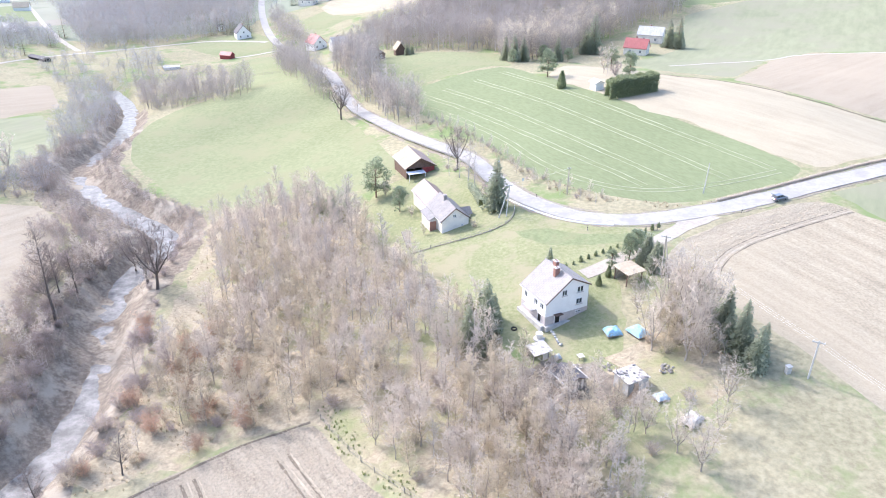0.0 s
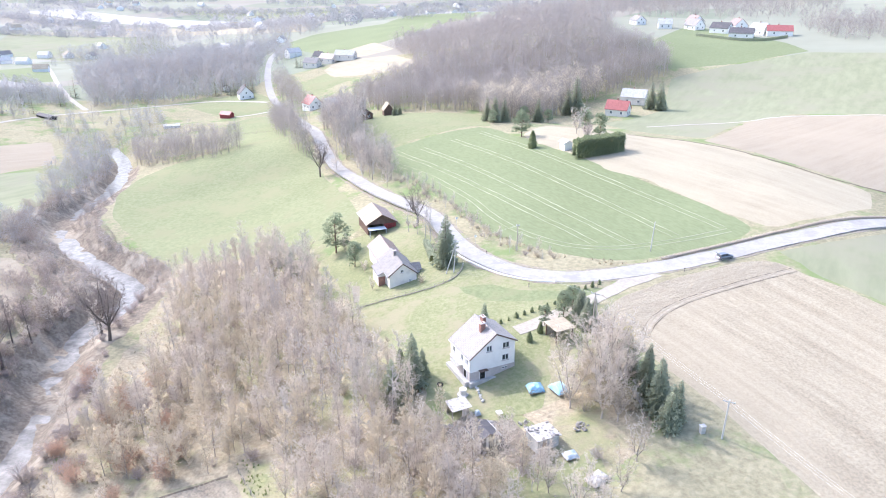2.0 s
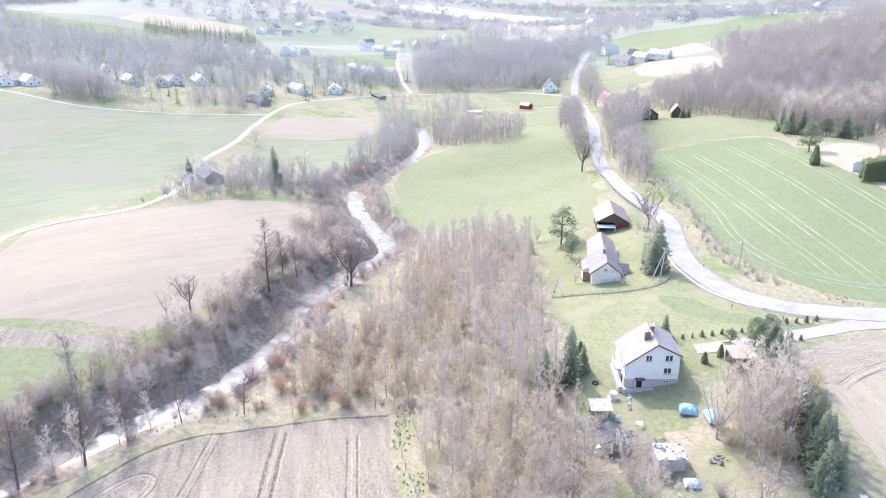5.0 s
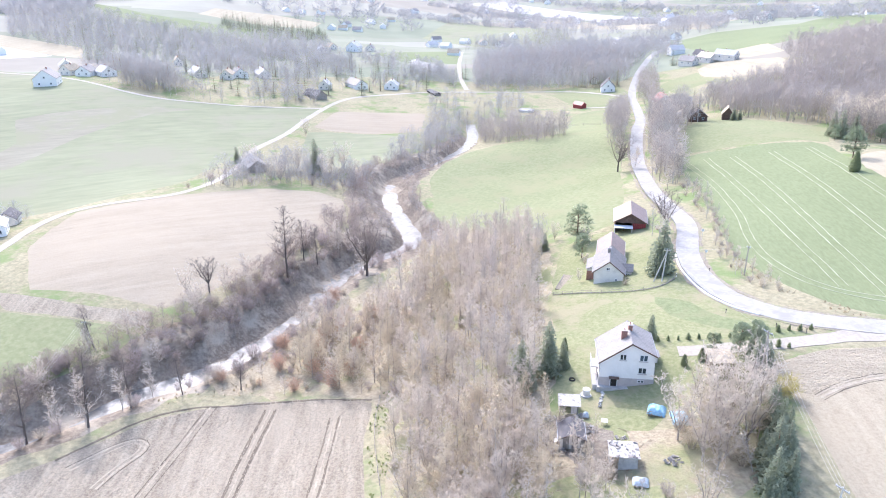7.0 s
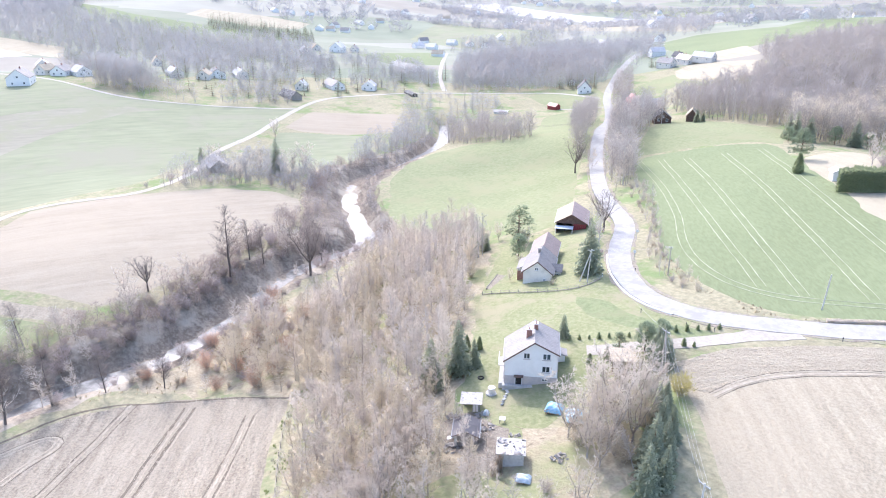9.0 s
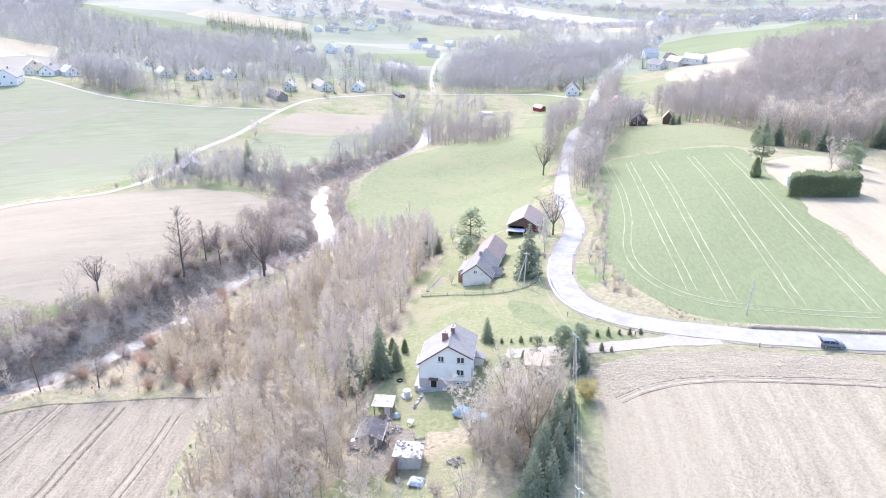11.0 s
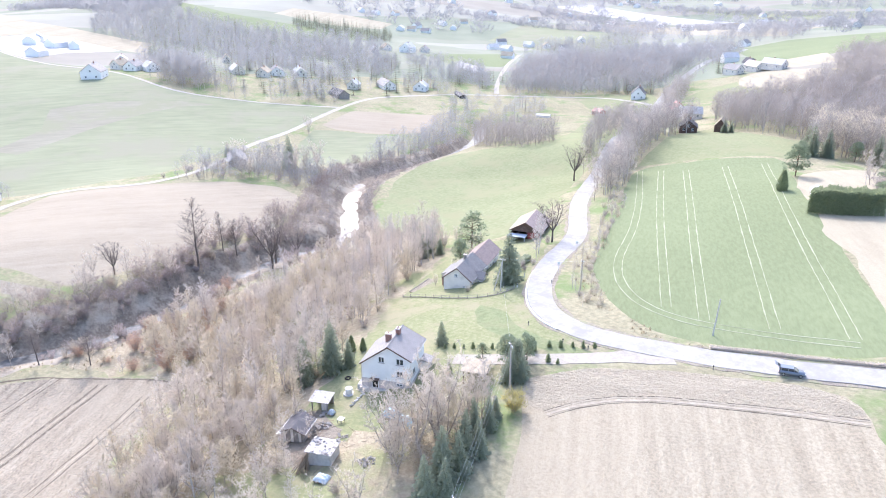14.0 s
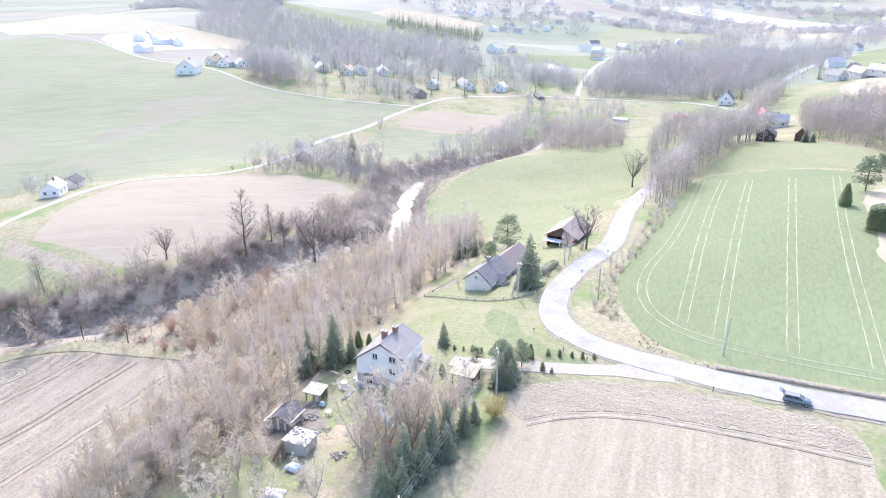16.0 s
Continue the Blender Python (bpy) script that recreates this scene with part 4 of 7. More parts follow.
def far_tree(seed, h, spread, n, length, tw, low=0.25):
    """A far leafless tree: a trunk and a rounded haze of slivers."""
    rng = random.Random(seed)
    t, c = Geo(), Geo()
    t.tube((0, 0, -0.5), (rng.uniform(-.3, .3), rng.uniform(-.3, .3), h * 0.85), 0.12, 0.03, 3)
    for i in range(6):
        u, a = rng.uniform(0.2, 0.75), rng.uniform(0, 6.28)
        t.tube((0, 0, h * u), (math.cos(a) * spread * 0.7, math.sin(a) * spread * 0.7, h * (u + 0.25)), 0.05, 0.02, 3)
    for i in range(n):
        u = rng.random()
        z = h * (low + (1 - low) * u)
        R = spread * math.sqrt(max(0.04, 1 - (2 * u - 0.8) ** 2 / 1.5)) * math.sqrt(rng.random())
        a = rng.uniform(0, 6.28)
        p = Vector((math.cos(a) * R, math.sin(a) * R, z))
        d = (Vector((math.cos(a), math.sin(a), 0)) * 0.7 + rnd_dir(rng, rng.uniform(0.1, 1.3))).normalized()
        L = length * rng.uniform(0.6, 1.2)
        c.twig(p - d * L * 0.5, p + d * L * 0.5, tw, d.orthogonal().normalized())
    return cheap(t, c)


FAR_MID = [far_tree(s, 10, 2.7, 135, 1.5, 0.048) for s in (1, 2, 3)]
FAR_THIN = [far_tree(s, 9.5, 3.2, 84, 1.9, 0.078, 0.15) for s in (4, 5, 6)]
FAR_BUSH = [far_tree(s, 4.0, 2.3, 110, 1.1, 0.045, 0.05) for s in (7, 8)]
FAR_LOW = [far_tree(s, 9, 7.0, 54, 4.4, 0.40, 0.05) for s in (9, 10)]
FAR_SPRUCE = [cheap(*spruce_geo(s, 10, 2.4, 8, 5)) for s in (8, 9)]


def woods(name, poly, spacing, models, materials, label, seed, size=1.0, keep=None, category="woods"):
    st = Stuff()
    rng = random.Random(seed)
    q = scatter(poly, spacing, seed, keep)
    for x, y in q:
        v, f, m = models[rng.randrange(len(models))]
        k = size * rng.uniform(0.75, 1.2)
        st.add(v, f, m, x, y, hz(x, y), k, k * rng.uniform(0.9, 1.15), rng.uniform(0, 6.28))
    return st.build(name, materials, label, category) if q else None

# ---- buildings ----
def plain(name, col, rough=0.8, spread=0.12, grain=1.5, metal=0.0, spec=0.3, stain=None):
    """A surface with soft stains and fine grain."""
    m, nt, b = shader(name, rough, metal, spec)
    w = coords(nt)
    n1, n2 = noise_at(nt, w, grain, 5, 0.65), noise_at(nt, w, grain * 9, 3, 0.6)
    c = ramp(nt, n1, ((0.3, tuple(x * (1 - spread) for x in col)), (0.7, tuple(min(1, x * (1 + spread)) for x in col))))
    if stain:
        c = mix(nt, ramp(nt, noise_at(nt, w, grain * 0.6, 6, 0.75), ((0.52, (0, 0, 0)), (0.66, (0.8, 0.8, 0.8)))), c, stain)
    nt.links.new(c, b.inputs["Base Color"])
    bump(nt, b, n2, 0.2, 0.02)
    return m


def tiled(name, col, turn, pitch=0.35, rough=0.5, spec=0.4):
    """Roofing laid in courses."""
    m, nt, b = shader(name, rough, 0, spec)
    tc = nt.nodes.new("ShaderNodeTexCoord")
    br = nod(nt, "ShaderNodeTexBrick", Scale=1.0)
    br.inputs["Color1"].default_value = (*col, 1)
    br.inputs["Color2"].default_value = (*[x * 0.85 for x in col], 1)
    br.inputs["Mortar"].default_value = (*[x * 0.6 for x in col], 1)
    br.inputs["Mortar Size"].default_value = 0.025
    br.inputs["Brick Width"].default_value = pitch
    br.inputs["Row Height"].default_value = pitch * 1.1
    mp = nt.nodes.new("ShaderNodeMapping")
    mp.inputs["Rotation"].default_value = (0, 0, radians(turn))
    nt.links.new(tc.outputs["Object"], mp.inputs["Vector"])
    nt.links.new(mp.outputs[0], br.inputs["Vector"])
    n = noise_at(nt, tc.outputs["Object"], 0.8, 5, 0.7)
    c = mix(nt, ramp(nt, n, ((0.4, (0, 0, 0)), (0.75, (0.5, 0.5, 0.5)))), br.outputs["Color"], tuple(min(1, x * 1.3) for x in col))
    nt.links.new(c, b.inputs["Base Color"])
    bump(nt, b, br.outputs["Fac"], -0.4, 0.03)
    return m


M_WALL = plain("white_render", (0.87, 0.855, 0.83), 0.85, 0.03, 0.4, stain=(0.80, 0.785, 0.76))
M_OLDWALL = plain("old_white_render", (0.76, 0.715, 0.65), 0.9, 0.08, 0.6, stain=(0.58, 0.54, 0.50))
M_PLINTH = plain("pinkish_plinth", (0.52, 0.47, 0.45), 0.9, 0.1)
M_SLATE = tiled("grey_tiles", (0.29, 0.272, 0.262), 0, 0.4, 0.62, 0.4)
M_GREYROOF = tiled("grey_sheet_tiles", (0.235, 0.222, 0.218), 0, 0.4, 0.6, 0.3)
M_BROWNROOF = tiled("brown_tiles", (0.28, 0.205, 0.18), 0, 0.35, 0.5, 0.5)
M_REDROOF = tiled("red_tiles", (0.42, 0.14, 0.125), 0, 0.4, 0.5, 0.4)
M_TANROOF = tiled("weathered_fibre_sheets", (0.45, 0.38, 0.28), 0, 0.9, 0.8, 0.2)
M_PALEROOF = tiled("pale_sheet_roof", (0.52, 0.51, 0.50), 0, 0.9, 0.6, 0.4)
M_DARKROOF = plain("tar_felt", (0.12, 0.115, 0.12), 0.8, 0.2, 1.0, stain=(0.2, 0.18, 0.17))
M_BRICK = plain("red_brick", (0.33, 0.18, 0.14), 0.9, 0.25, 4)
M_WOOD = plain("brown_boards", (0.14, 0.09, 0.07), 0.85, 0.25, 2, stain=(0.2, 0.15, 0.12))
M_GREYWOOD = plain("weathered_boards", (0.33, 0.30, 0.27), 0.9, 0.25, 2, stain=(0.22, 0.19, 0.17))
M_REDWOOD = plain("red_painted_boards", (0.28, 0.06, 0.06), 0.7, 0.2, 2)
M_DARK = plain("dark_interior", (0.03, 0.028, 0.026), 0.9)
M_CONC = plain("concrete", (0.50, 0.49, 0.47), 0.9, 0.15, 1.2, stain=(0.36, 0.34, 0.31))
M_WHITE = plain("white_paint", (0.78, 0.78, 0.77), 0.6, 0.04)
M_SHEET = plain("pale_blue_sheet", (0.62, 0.67, 0.72), 0.5, 0.08)
M_TARP = plain("blue_tarpaulin", (0.30, 0.52, 0.68), 0.45, 0.12, 2.0, stain=(0.48, 0.64, 0.74))
M_TARPGREY = plain("pale_plastic_sheet", (0.46, 0.53, 0.58), 0.5, 0.15, 2.0, stain=(0.62, 0.66, 0.68))
M_PATCHY = plain("peeling_white_roofing", (0.52, 0.49, 0.45), 0.8, 0.35, 3.2, stain=(0.17, 0.15, 0.13))
M_RUBBLE = island("pale_rubble", (0.42, 0.38, 0.34), (0.66, 0.63, 0.60))
M_STICK = island("dry_poles", (0.38, 0.30, 0.23), (0.54, 0.46, 0.37))
M_METAL = plain("galvanised_metal", (0.45, 0.46, 0.47), 0.45, 0.1, 2, 0.7)
M_RUBBER = plain("tyre_rubber", (0.03, 0.03, 0.03), 0.85)
M_POLEWOOD = plain("grey_pole_wood", (0.42, 0.38, 0.33), 0.9, 0.15, 3)


def glass_material():
    m, nt, b = shader("window_glass", 0.06, 0, 0.6)
    b.inputs["Base Color"].default_value = (0.05, 0.06, 0.07, 1)
    return m


M_GLASS = glass_material()


def on_wall(side, w, d, along, z):
    """Local frame on a wall: x along it, y outward, z up."""
    if side == "front":
        return pose(along, 0, z, 0, 0, 180)
    if side == "back":
        return pose(along, d, z, 0, 0, 0)
    if side == "left":
        return pose(-w / 2, along, z, 0, 0, 90)
    return pose(w / 2, along, z, 0, 0, -90)


def window(house, m, w, h, leaves=2, sill=True):
    f = Geo()
    t = 0.07
    f.box(-w / 2, w / 2, -0.02, 0.05, -h / 2, -h / 2 + t)
    f.box(-w / 2, w / 2, -0.02, 0.05, h / 2 - t, h / 2)
    f.box(-w / 2, -w / 2 + t, -0.02, 0.05, -h / 2 + t, h / 2 - t)
    f.box(w / 2 - t, w / 2, -0.02, 0.05, -h / 2 + t, h / 2 - t)
    for i in range(1, leaves):
        x = -w / 2 + w * i / leaves
        f.box(x - 0.05, x + 0.05, -0.02, 0.05, -h / 2 + t, h / 2 - t)
    win = part("window", f, M_WHITE, house, fix=False)
    win.matrix_local = m
    for i in range(leaves):
        a, b = -w / 2 + w * i / leaves + 0.05, -w / 2 + w * (i + 1) / leaves - 0.05
        part("pane", Geo().box(a, b, -0.015, 0.012, -h / 2 + t, h / 2 - t), M_GLASS, win, fix=False)
    if sill:
        part("sill", Geo().box(-w / 2 - 0.08, w / 2 + 0.08, 0, 0.16, -h / 2 - 0.09, -h / 2 - 0.03), M_PLINTH, win, fix=False)
    return win


def door(house, m, w, h, mat, handle=True):
    d = part("door", Geo().box(-w / 2, w / 2, -0.02, 0.05, 0, h), mat, house, bevel=0.01)
    d.matrix_local = m
    f = Geo()
    f.box(-w / 2 - 0.09, -w / 2, -0.02, 0.07, 0, h).box(w / 2, w / 2 + 0.09, -0.02, 0.07, 0, h).box(-w / 2 - 0.09, w / 2 + 0.09, -0.02, 0.07, h, h + 0.09)
    part("door_frame", f, M_WHITE, d, fix=False)
    if handle:
        part("door_handle", Geo().tube((w * 0.36, 0.08, h * 0.48), (w * 0.22, 0.08, h * 0.48), 0.018, 0.018, 6, True), M_METAL, d, fix=False)
    return d


def slope(house, name, w, y0, y1, eave, ridge, side, over, mat, thick=0.16, eave_over=0.4, trim=True):
    """One pitch of a gable roof as a slab."""
    s = -1 if side == "left" else 1
    run = w / 2
    k = (ridge - eave) / run
    xo = run + eave_over
    ze = ridge - k * xo
    lift = thick * math.sqrt(1 + k * k)
    g = Geo()
    n = 10
    poly = [(0, ridge), (s * xo, ze), (s * xo, ze + lift), (0, ridge + lift)]
    g.prism(poly if s < 0 else poly[::-1], y0 - over, y1 + over)
    ob = part(name, g, mat, house, bevel=0.015)
    if not trim:
        return ob
    gut = Geo().tube((s * (xo + 0.06), y0 - over, ze + 0.03), (s * (xo + 0.06), y1 + over, ze + 0.03), 0.06, 0.06, 6, True)
    part("gutter", gut, M_METAL, ob, "grey metal gutter", fix=False)
    for y in (y0 - over - 0.03, y1 + over):
        part("barge_board", Geo().prism([(0, ridge - 0.05), (s * xo, ze - 0.05), (s * xo, ze + lift), (0, ridge + lift)], y, y + 0.03), M_WOOD, ob)
    return ob


def chimney(house, x, y, z0, z1, w=0.6, d=0.6, pots=2, mat=None):
    c = part("chimney", Geo().box(x - w / 2, x + w / 2, y - d / 2, y + d / 2, z0, z1), mat or M_BRICK, house, bevel=0.02)
    cap = part("chimney_cap", Geo().box(x - w / 2 - 0.08, x + w / 2 + 0.08, y - d / 2 - 0.08, y + d / 2 + 0.08, z1, z1 + 0.1), M_PLINTH, c, bevel=0.02)
    for i in range(pots):
        py = y + (i - (pots - 1) / 2) * 0.3
        part("flue_pot", Geo().tube((x, py, z1 + 0.1), (x, py, z1 + 0.26), 0.08, 0.07, 8, True), M_BRICK, c, fix=False)
    return c


def gable_body(w, d, eave, ridge, z0=-0.6, y0=0.0):
    return Geo().prism([(-w / 2, z0), (w / 2, z0), (w / 2, eave), (0, ridge), (-w / 2, eave)], y0, y0 + d)


def build_house():
    w, d, low_eave, high_eave, top, ridge = 8.1, 7.0, 4.15, 5.65, 0.45, 7.5
    h = thing("house", 19.93, 96.1, 26.8, "white two-storey gabled house with grey roof and brick chimneys", "house", z=7.25)
    part("wall", Geo().prism([(-w / 2, 1.5), (w / 2, 1.5), (w / 2, high_eave), (top, ridge), (-w / 2, low_eave)], 0, d), M_WALL, h)
    part("plinth", Geo().box(-w / 2 - 0.05, w / 2 + 0.05, -0.05, d + 0.05, -1.2, 1.5), M_PLINTH, h, bevel=0.02)
    for xe, ze in ((-w / 2, low_eave), (w / 2, high_eave)):
        k = (ze - ridge) / (xe - top)
        xo = xe + math.copysign(0.28, xe)
        zo = ridge + k * (xo - top)
        lift = 0.16 * math.sqrt(1 + k * k)
        poly = [(top, ridge), (xo, zo), (xo, zo + lift), (top, ridge + lift)]
        ob = part("roof_slope", Geo().prism(poly if xe < 0 else poly[::-1], -0.3, d + 0.3), M_SLATE, h, bevel=0.015)
        part("gutter", Geo().tube((xo + math.copysign(0.06, xe), -0.3, zo + 0.03), (xo + math.copysign(0.06, xe), d + 0.3, zo + 0.03), 0.06, 0.06, 6, True), M_METAL, ob, "grey metal gutter", fix=False)
        for y in (-0.33, d + 0.3):
            part("barge_board", Geo().prism([(top, ridge - 0.05), (xo, zo - 0.05), (xo, zo + lift), (top, ridge + lift)], y, y + 0.03), M_WOOD, ob)
    part("ridge_cap", Geo().prism([(top - 0.18, ridge + 0.13), (top, ridge + 0.27), (top + 0.18, ridge + 0.13), (top, ridge + 0.1)], -0.3, d + 0.3), M_SLATE, h)
    for x, z, ww, hh in ((-0.7, 5.15, 0.95, 1.0), (2.35, 5.15, 1.2, 1.05), (2.3, 2.95, 1.2, 1.05)):
        window(h, on_wall("front", w, d, x, z), ww, hh)
    window(h, on_wall("front", w, d, 2.2, 1.05) @ pose(0, 0.05, 0), 1.0, 0.42, 2, False)
    door(h, on_wall("front", w, d, -1.85, -0.25) @ pose(0, 0.05, 0), 0.95, 1.75, M_DARK)
    part("door_canopy", Geo().box(-2.6, -1.1, -0.75, -0.04, 1.6, 1.7), M_WOOD, h, bevel=0.02)
    for y, z, ww, hh in ((1.2, 3.0, 0.9, 1.0), (2.9, 3.0, 0.9, 1.0), (5.8, 3.0, 0.9, 1.0), (5.0, 1.0, 0.8, 0.5)):
        window(h, on_wall("left", w, d, y, z), ww, hh)
    door(h, on_wall("left", w, d, 3.9, 1.75), 0.85, 1.95, M_WHITE)
    door(h, on_wall("left", w, d, 1.6, -0.25) @ pose(0, 0.05, 0), 0.9, 1.6, M_DARK)
    b = part("balcony", Geo().box(-w / 2 - 1.1, -w / 2, 2.6, 5.2, 1.55, 1.7), M_CONC, h, bevel=0.02)
    for i in range(9):
        y = 2.65 + i * 0.31
        part("baluster", Geo().tube((-w / 2 - 1.05, y, 1.7), (-w / 2 - 1.05, y, 2.55), 0.02, 0.02, 5), M_WHITE, b, fix=False)
    part("handrail", Geo().box(-w / 2 - 1.09, -w / 2 - 1.01, 2.6, 5.2, 2.55, 2.62), M_WHITE, b)
    for y, ww in ((1.6, 1.1), (4.6, 1.1)):
        window(h, on_wall("right", w, d, y, 3.0), ww, 1.05)
    porch = part("porch", Geo().box(w / 2, w / 2 + 1.4, 5.2, 7.0, -0.8, 2.6), M_WALL, h, bevel=0.02)
    part("porch_roof", Geo().prism([(w / 2, 3.1), (w / 2, 2.95), (w / 2 + 1.75, 2.55), (w / 2 + 1.75, 2.7)], 4.95, 7.2), M_SLATE, porch)
    chimney(h, -0.45, 2.9, 6.4, 8.25, 0.85, 0.6, 2)
    chimney(h, 0.6, 4.6, 6.4, 8.45, 0.6, 0.95, 3)
    part("paving", Geo().box(-w / 2 - 0.3, w / 2 + 0.5, -0.7, -0.06, -1.2, 0.02), M_CONC, h, bevel=0.03)
    part("paving", Geo().box(-w / 2 - 0.9, -w / 2 - 0.06, -0.06, d, -1.2, 0.02), M_CONC, h, bevel=0.03)
    for s in (-1, 1):
        part("downpipe", Geo().tube((s * (w / 2 + 0.06), -0.02, 0.2), (s * (w / 2 + 0.06), -0.02, 4.0), 0.045, 0.045, 6), M_METAL, h, fix=False)
    return h


def build_farmhouse():
    w, d, eave, ridge = 5.9, 9.2, 3.0, 5.35
    h = thing("farmhouse", 2.6, 132.5, 20, "low white farmhouse with grey roof and a brown-roofed wing", "house", z=5.85)
    part("wall", gable_body(w, d, eave, ridge, -1.0), M_OLDWALL, h)
    slope(h, "roof_slope", w, 0, d, eave, ridge, "left", 0.25, M_GREYROOF)
    slope(h, "roof_slope", w, 0, d, eave, ridge, "right", 0.25, M_GREYROOF)
    for x, z, ww, hh in ((-0.2, 3.75, 0.7, 0.65), (1.55, 1.25, 0.5, 1.0)):
        window(h, on_wall("front", w, d, x, z), ww, hh)
    for y in (1.2, 7.6):
        window(h, on_wall("right", w, d, y, 1.5), 0.8, 1.1)
    # gabled porch
    p = part("porch", Geo().box(w / 2, w / 2 + 1.7, 3.0, 5.4, -1.0, 2.3), M_OLDWALL, h)
    g = Geo()
    for s in (-1, 1):
        poly = [(4.2, 3.5), (4.2 + s * 1.5, 2.3), (4.2 + s * 1.5, 2.42), (4.2, 3.62)]
        k = len(g.v)
        for x in (w / 2 - 1.5, w / 2 + 2.0):
            g.v += [(x, a, b) for a, b in poly]
        g.f += [(k, k + 1, k + 2, k + 3), (k + 7, k + 6, k + 5, k + 4)] + [(k + i, k + 4 + i, k + 4 + (i + 1) % 4, k + (i + 1) % 4) for i in range(4)]
    part("porch_roof", g, M_GREYROOF, p)
    window(h, pose(w / 2 + 1.7, 4.2, 1.3, 0, 0, -90), 1.1, 1.2, 3)
    window(h, pose(w / 2 + 0.9, 3.0, 1.3, 0, 0, 180), 0.8, 1.1, 2)
    # side lean-to
    part("lean_to", Geo().prism([(-w / 2 - 1.6, -1), (-w / 2, -1), (-w / 2, 2.7), (-w / 2 - 1.6, 1.9)], 3.2, 8.6), M_OLDWALL, h)
    part("lean_to_roof", Geo().prism([(-w / 2 + 0.25, 3.02), (-w / 2 - 1.9, 1.95), (-w / 2 - 1.9, 2.07), (-w / 2 + 0.25, 3.14)], 3.0, 8.8), M_GREYROOF, h)
    part("brick_pier", Geo().box(-w / 2 - 1.66, -w / 2 - 0.2, 3.12, 3.19, -0.9, 1.7), M_BRICK, h, "bare red brick end wall")
    chimney(h, -0.25, 5.6, 4.6, 6.3, 0.6, 0.6, 1, M_GREYWOOD)
    # lower wing
    d2, e2, r2 = 11.0, 2.5, 4.55
    part("wing_wall", gable_body(w - 0.5, d2, e2, r2, -1.5, d + 0.002), M_OLDWALL, h)
    slope(h, "wing_roof_slope", w - 0.5, d + 0.3, d + d2, e2, r2, "left", 0.25, M_BROWNROOF)
    slope(h, "wing_roof_slope", w - 0.5, d + 0.3, d + d2, e2, r2, "right", 0.25, M_BROWNROOF)
    for y in (11.5, 14, 17):
        window(h, on_wall("right", w - 0.5, d, y, 1.1), 0.8, 0.9)
    door(h, on_wall("right", w - 0.5, d, 15.6, -0.8), 0.9, 1.95, M_WOOD)
    return h


def build_barn():
    w, d, eave, ridge = 7.6, 10.2, 2.9, 5.1
    h = thing("barn", -5.7, 168.0, 21, "brown wooden barn with weathered roof and a pale canopy", "barn", z=4.75)
    g = Geo()
    part("side_wall", Geo().box(-w / 2, -w / 2 + 0.15, 0, d, -1, eave), M_WOOD, h)
    part("side_wall", Geo().box(w / 2 - 0.15, w / 2, 0, d, -1, eave), M_WOOD, h)
    part("back_wall", gable_body(w, 0.15, eave, ridge, -1, d - 0.16), M_WOOD, h)
    part("gable_board", Geo().prism([(-w / 2, eave - 0.3), (w / 2, eave - 0.3), (w / 2, eave), (0, ridge), (-w / 2, eave)], 0, 0.12), M_WOOD, h)
    part("floor_slab", Geo().box(-w / 2 + 0.15, w / 2 - 0.15, 0.1, d - 0.2, -1, 0.03), M_EARTH, h)
    for i in range(7):
        x = 0.55 + i * 0.45
        part("gate_board", Geo().box(x, x + 0.42, -0.02 - 0.01 * (i % 2), 0.06, -0.6, eave - 0.32), M_REDWOOD, h)
    for x in (-w / 2 + 0.1, -1.6, 0.4):
        part("post", Geo().box(x - 0.1, x + 0.1, -0.02, 0.18, -1, eave - 0.3), M_WOOD, h)
    slope(h, "roof_slope", w, 0, d, eave, ridge, "left", 0.5, M_TANROOF)
    slope(h, "roof_slope", w, 0, d, eave, ridge, "right", 0.5, M_BROWNROOF)
    part("canopy", Geo().prism([(-w / 2 - 0.2, 2.0), (0.6, 2.0), (0.6, 2.06), (-w / 2 - 0.2, 2.06)], -2.6, -0.15), M_SHEET, h, "pale sheet metal canopy")
    for x in (-w / 2, 0.4):
        part("canopy_post", Geo().box(x - 0.06, x + 0.06, -2.5, -2.38, -1, 2.0), M_WHITE, h)
    part("loft_floor", Geo().box(-w / 2 + 0.15, w / 2 - 0.15, 5, d - 0.2, 1.9, 2.05), M_WOOD, h)
    return h


build_house()
build_farmhouse()
build_barn()


def build_cottage(x, y, turn, w, d, eave, ridge, wall, roof, label, category="house", detail=True, z=None, group="distant houses"):
    h = thing("cottage" if category == "house" else "shed", x, y, turn, label, category, group, z=z)
    part("wall", gable_body(w, d, eave, ridge, -1.5), wall, h)
    for s in ("left", "right"):
        slope(h, "roof_slope", w, 0, d, eave, ridge, s, 0.3, roof, trim=False)
    if detail:
        for zz in ([1.5] + ([eave + 0.6] if ridge - eave > 2.2 else [])):
            for xx in ((-w * 0.25, w * 0.25) if zz < eave else (0,)):
                window(h, on_wall("front", w, d, xx, zz), 1.0, 1.1)
        for s in ("left", "right"):
            for yy in (d * 0.25, d * 0.72):
                window(h, on_wall(s, w, d, yy, 1.5), 1.0, 1.1)
        chimney(h, 0.5, d * 0.55, eave, ridge + 0.9, 0.6, 0.6, 1)
    return h


WHITE_H = "white gabled house with a %s roof in the distance"
# the fields above the bend
build_cottage(86.6, 301.5, 62, 6.5, 9.4, 3.0, 6.2, M_OLDWALL, M_REDROOF, "white cottage with a bright red roof beside fields")
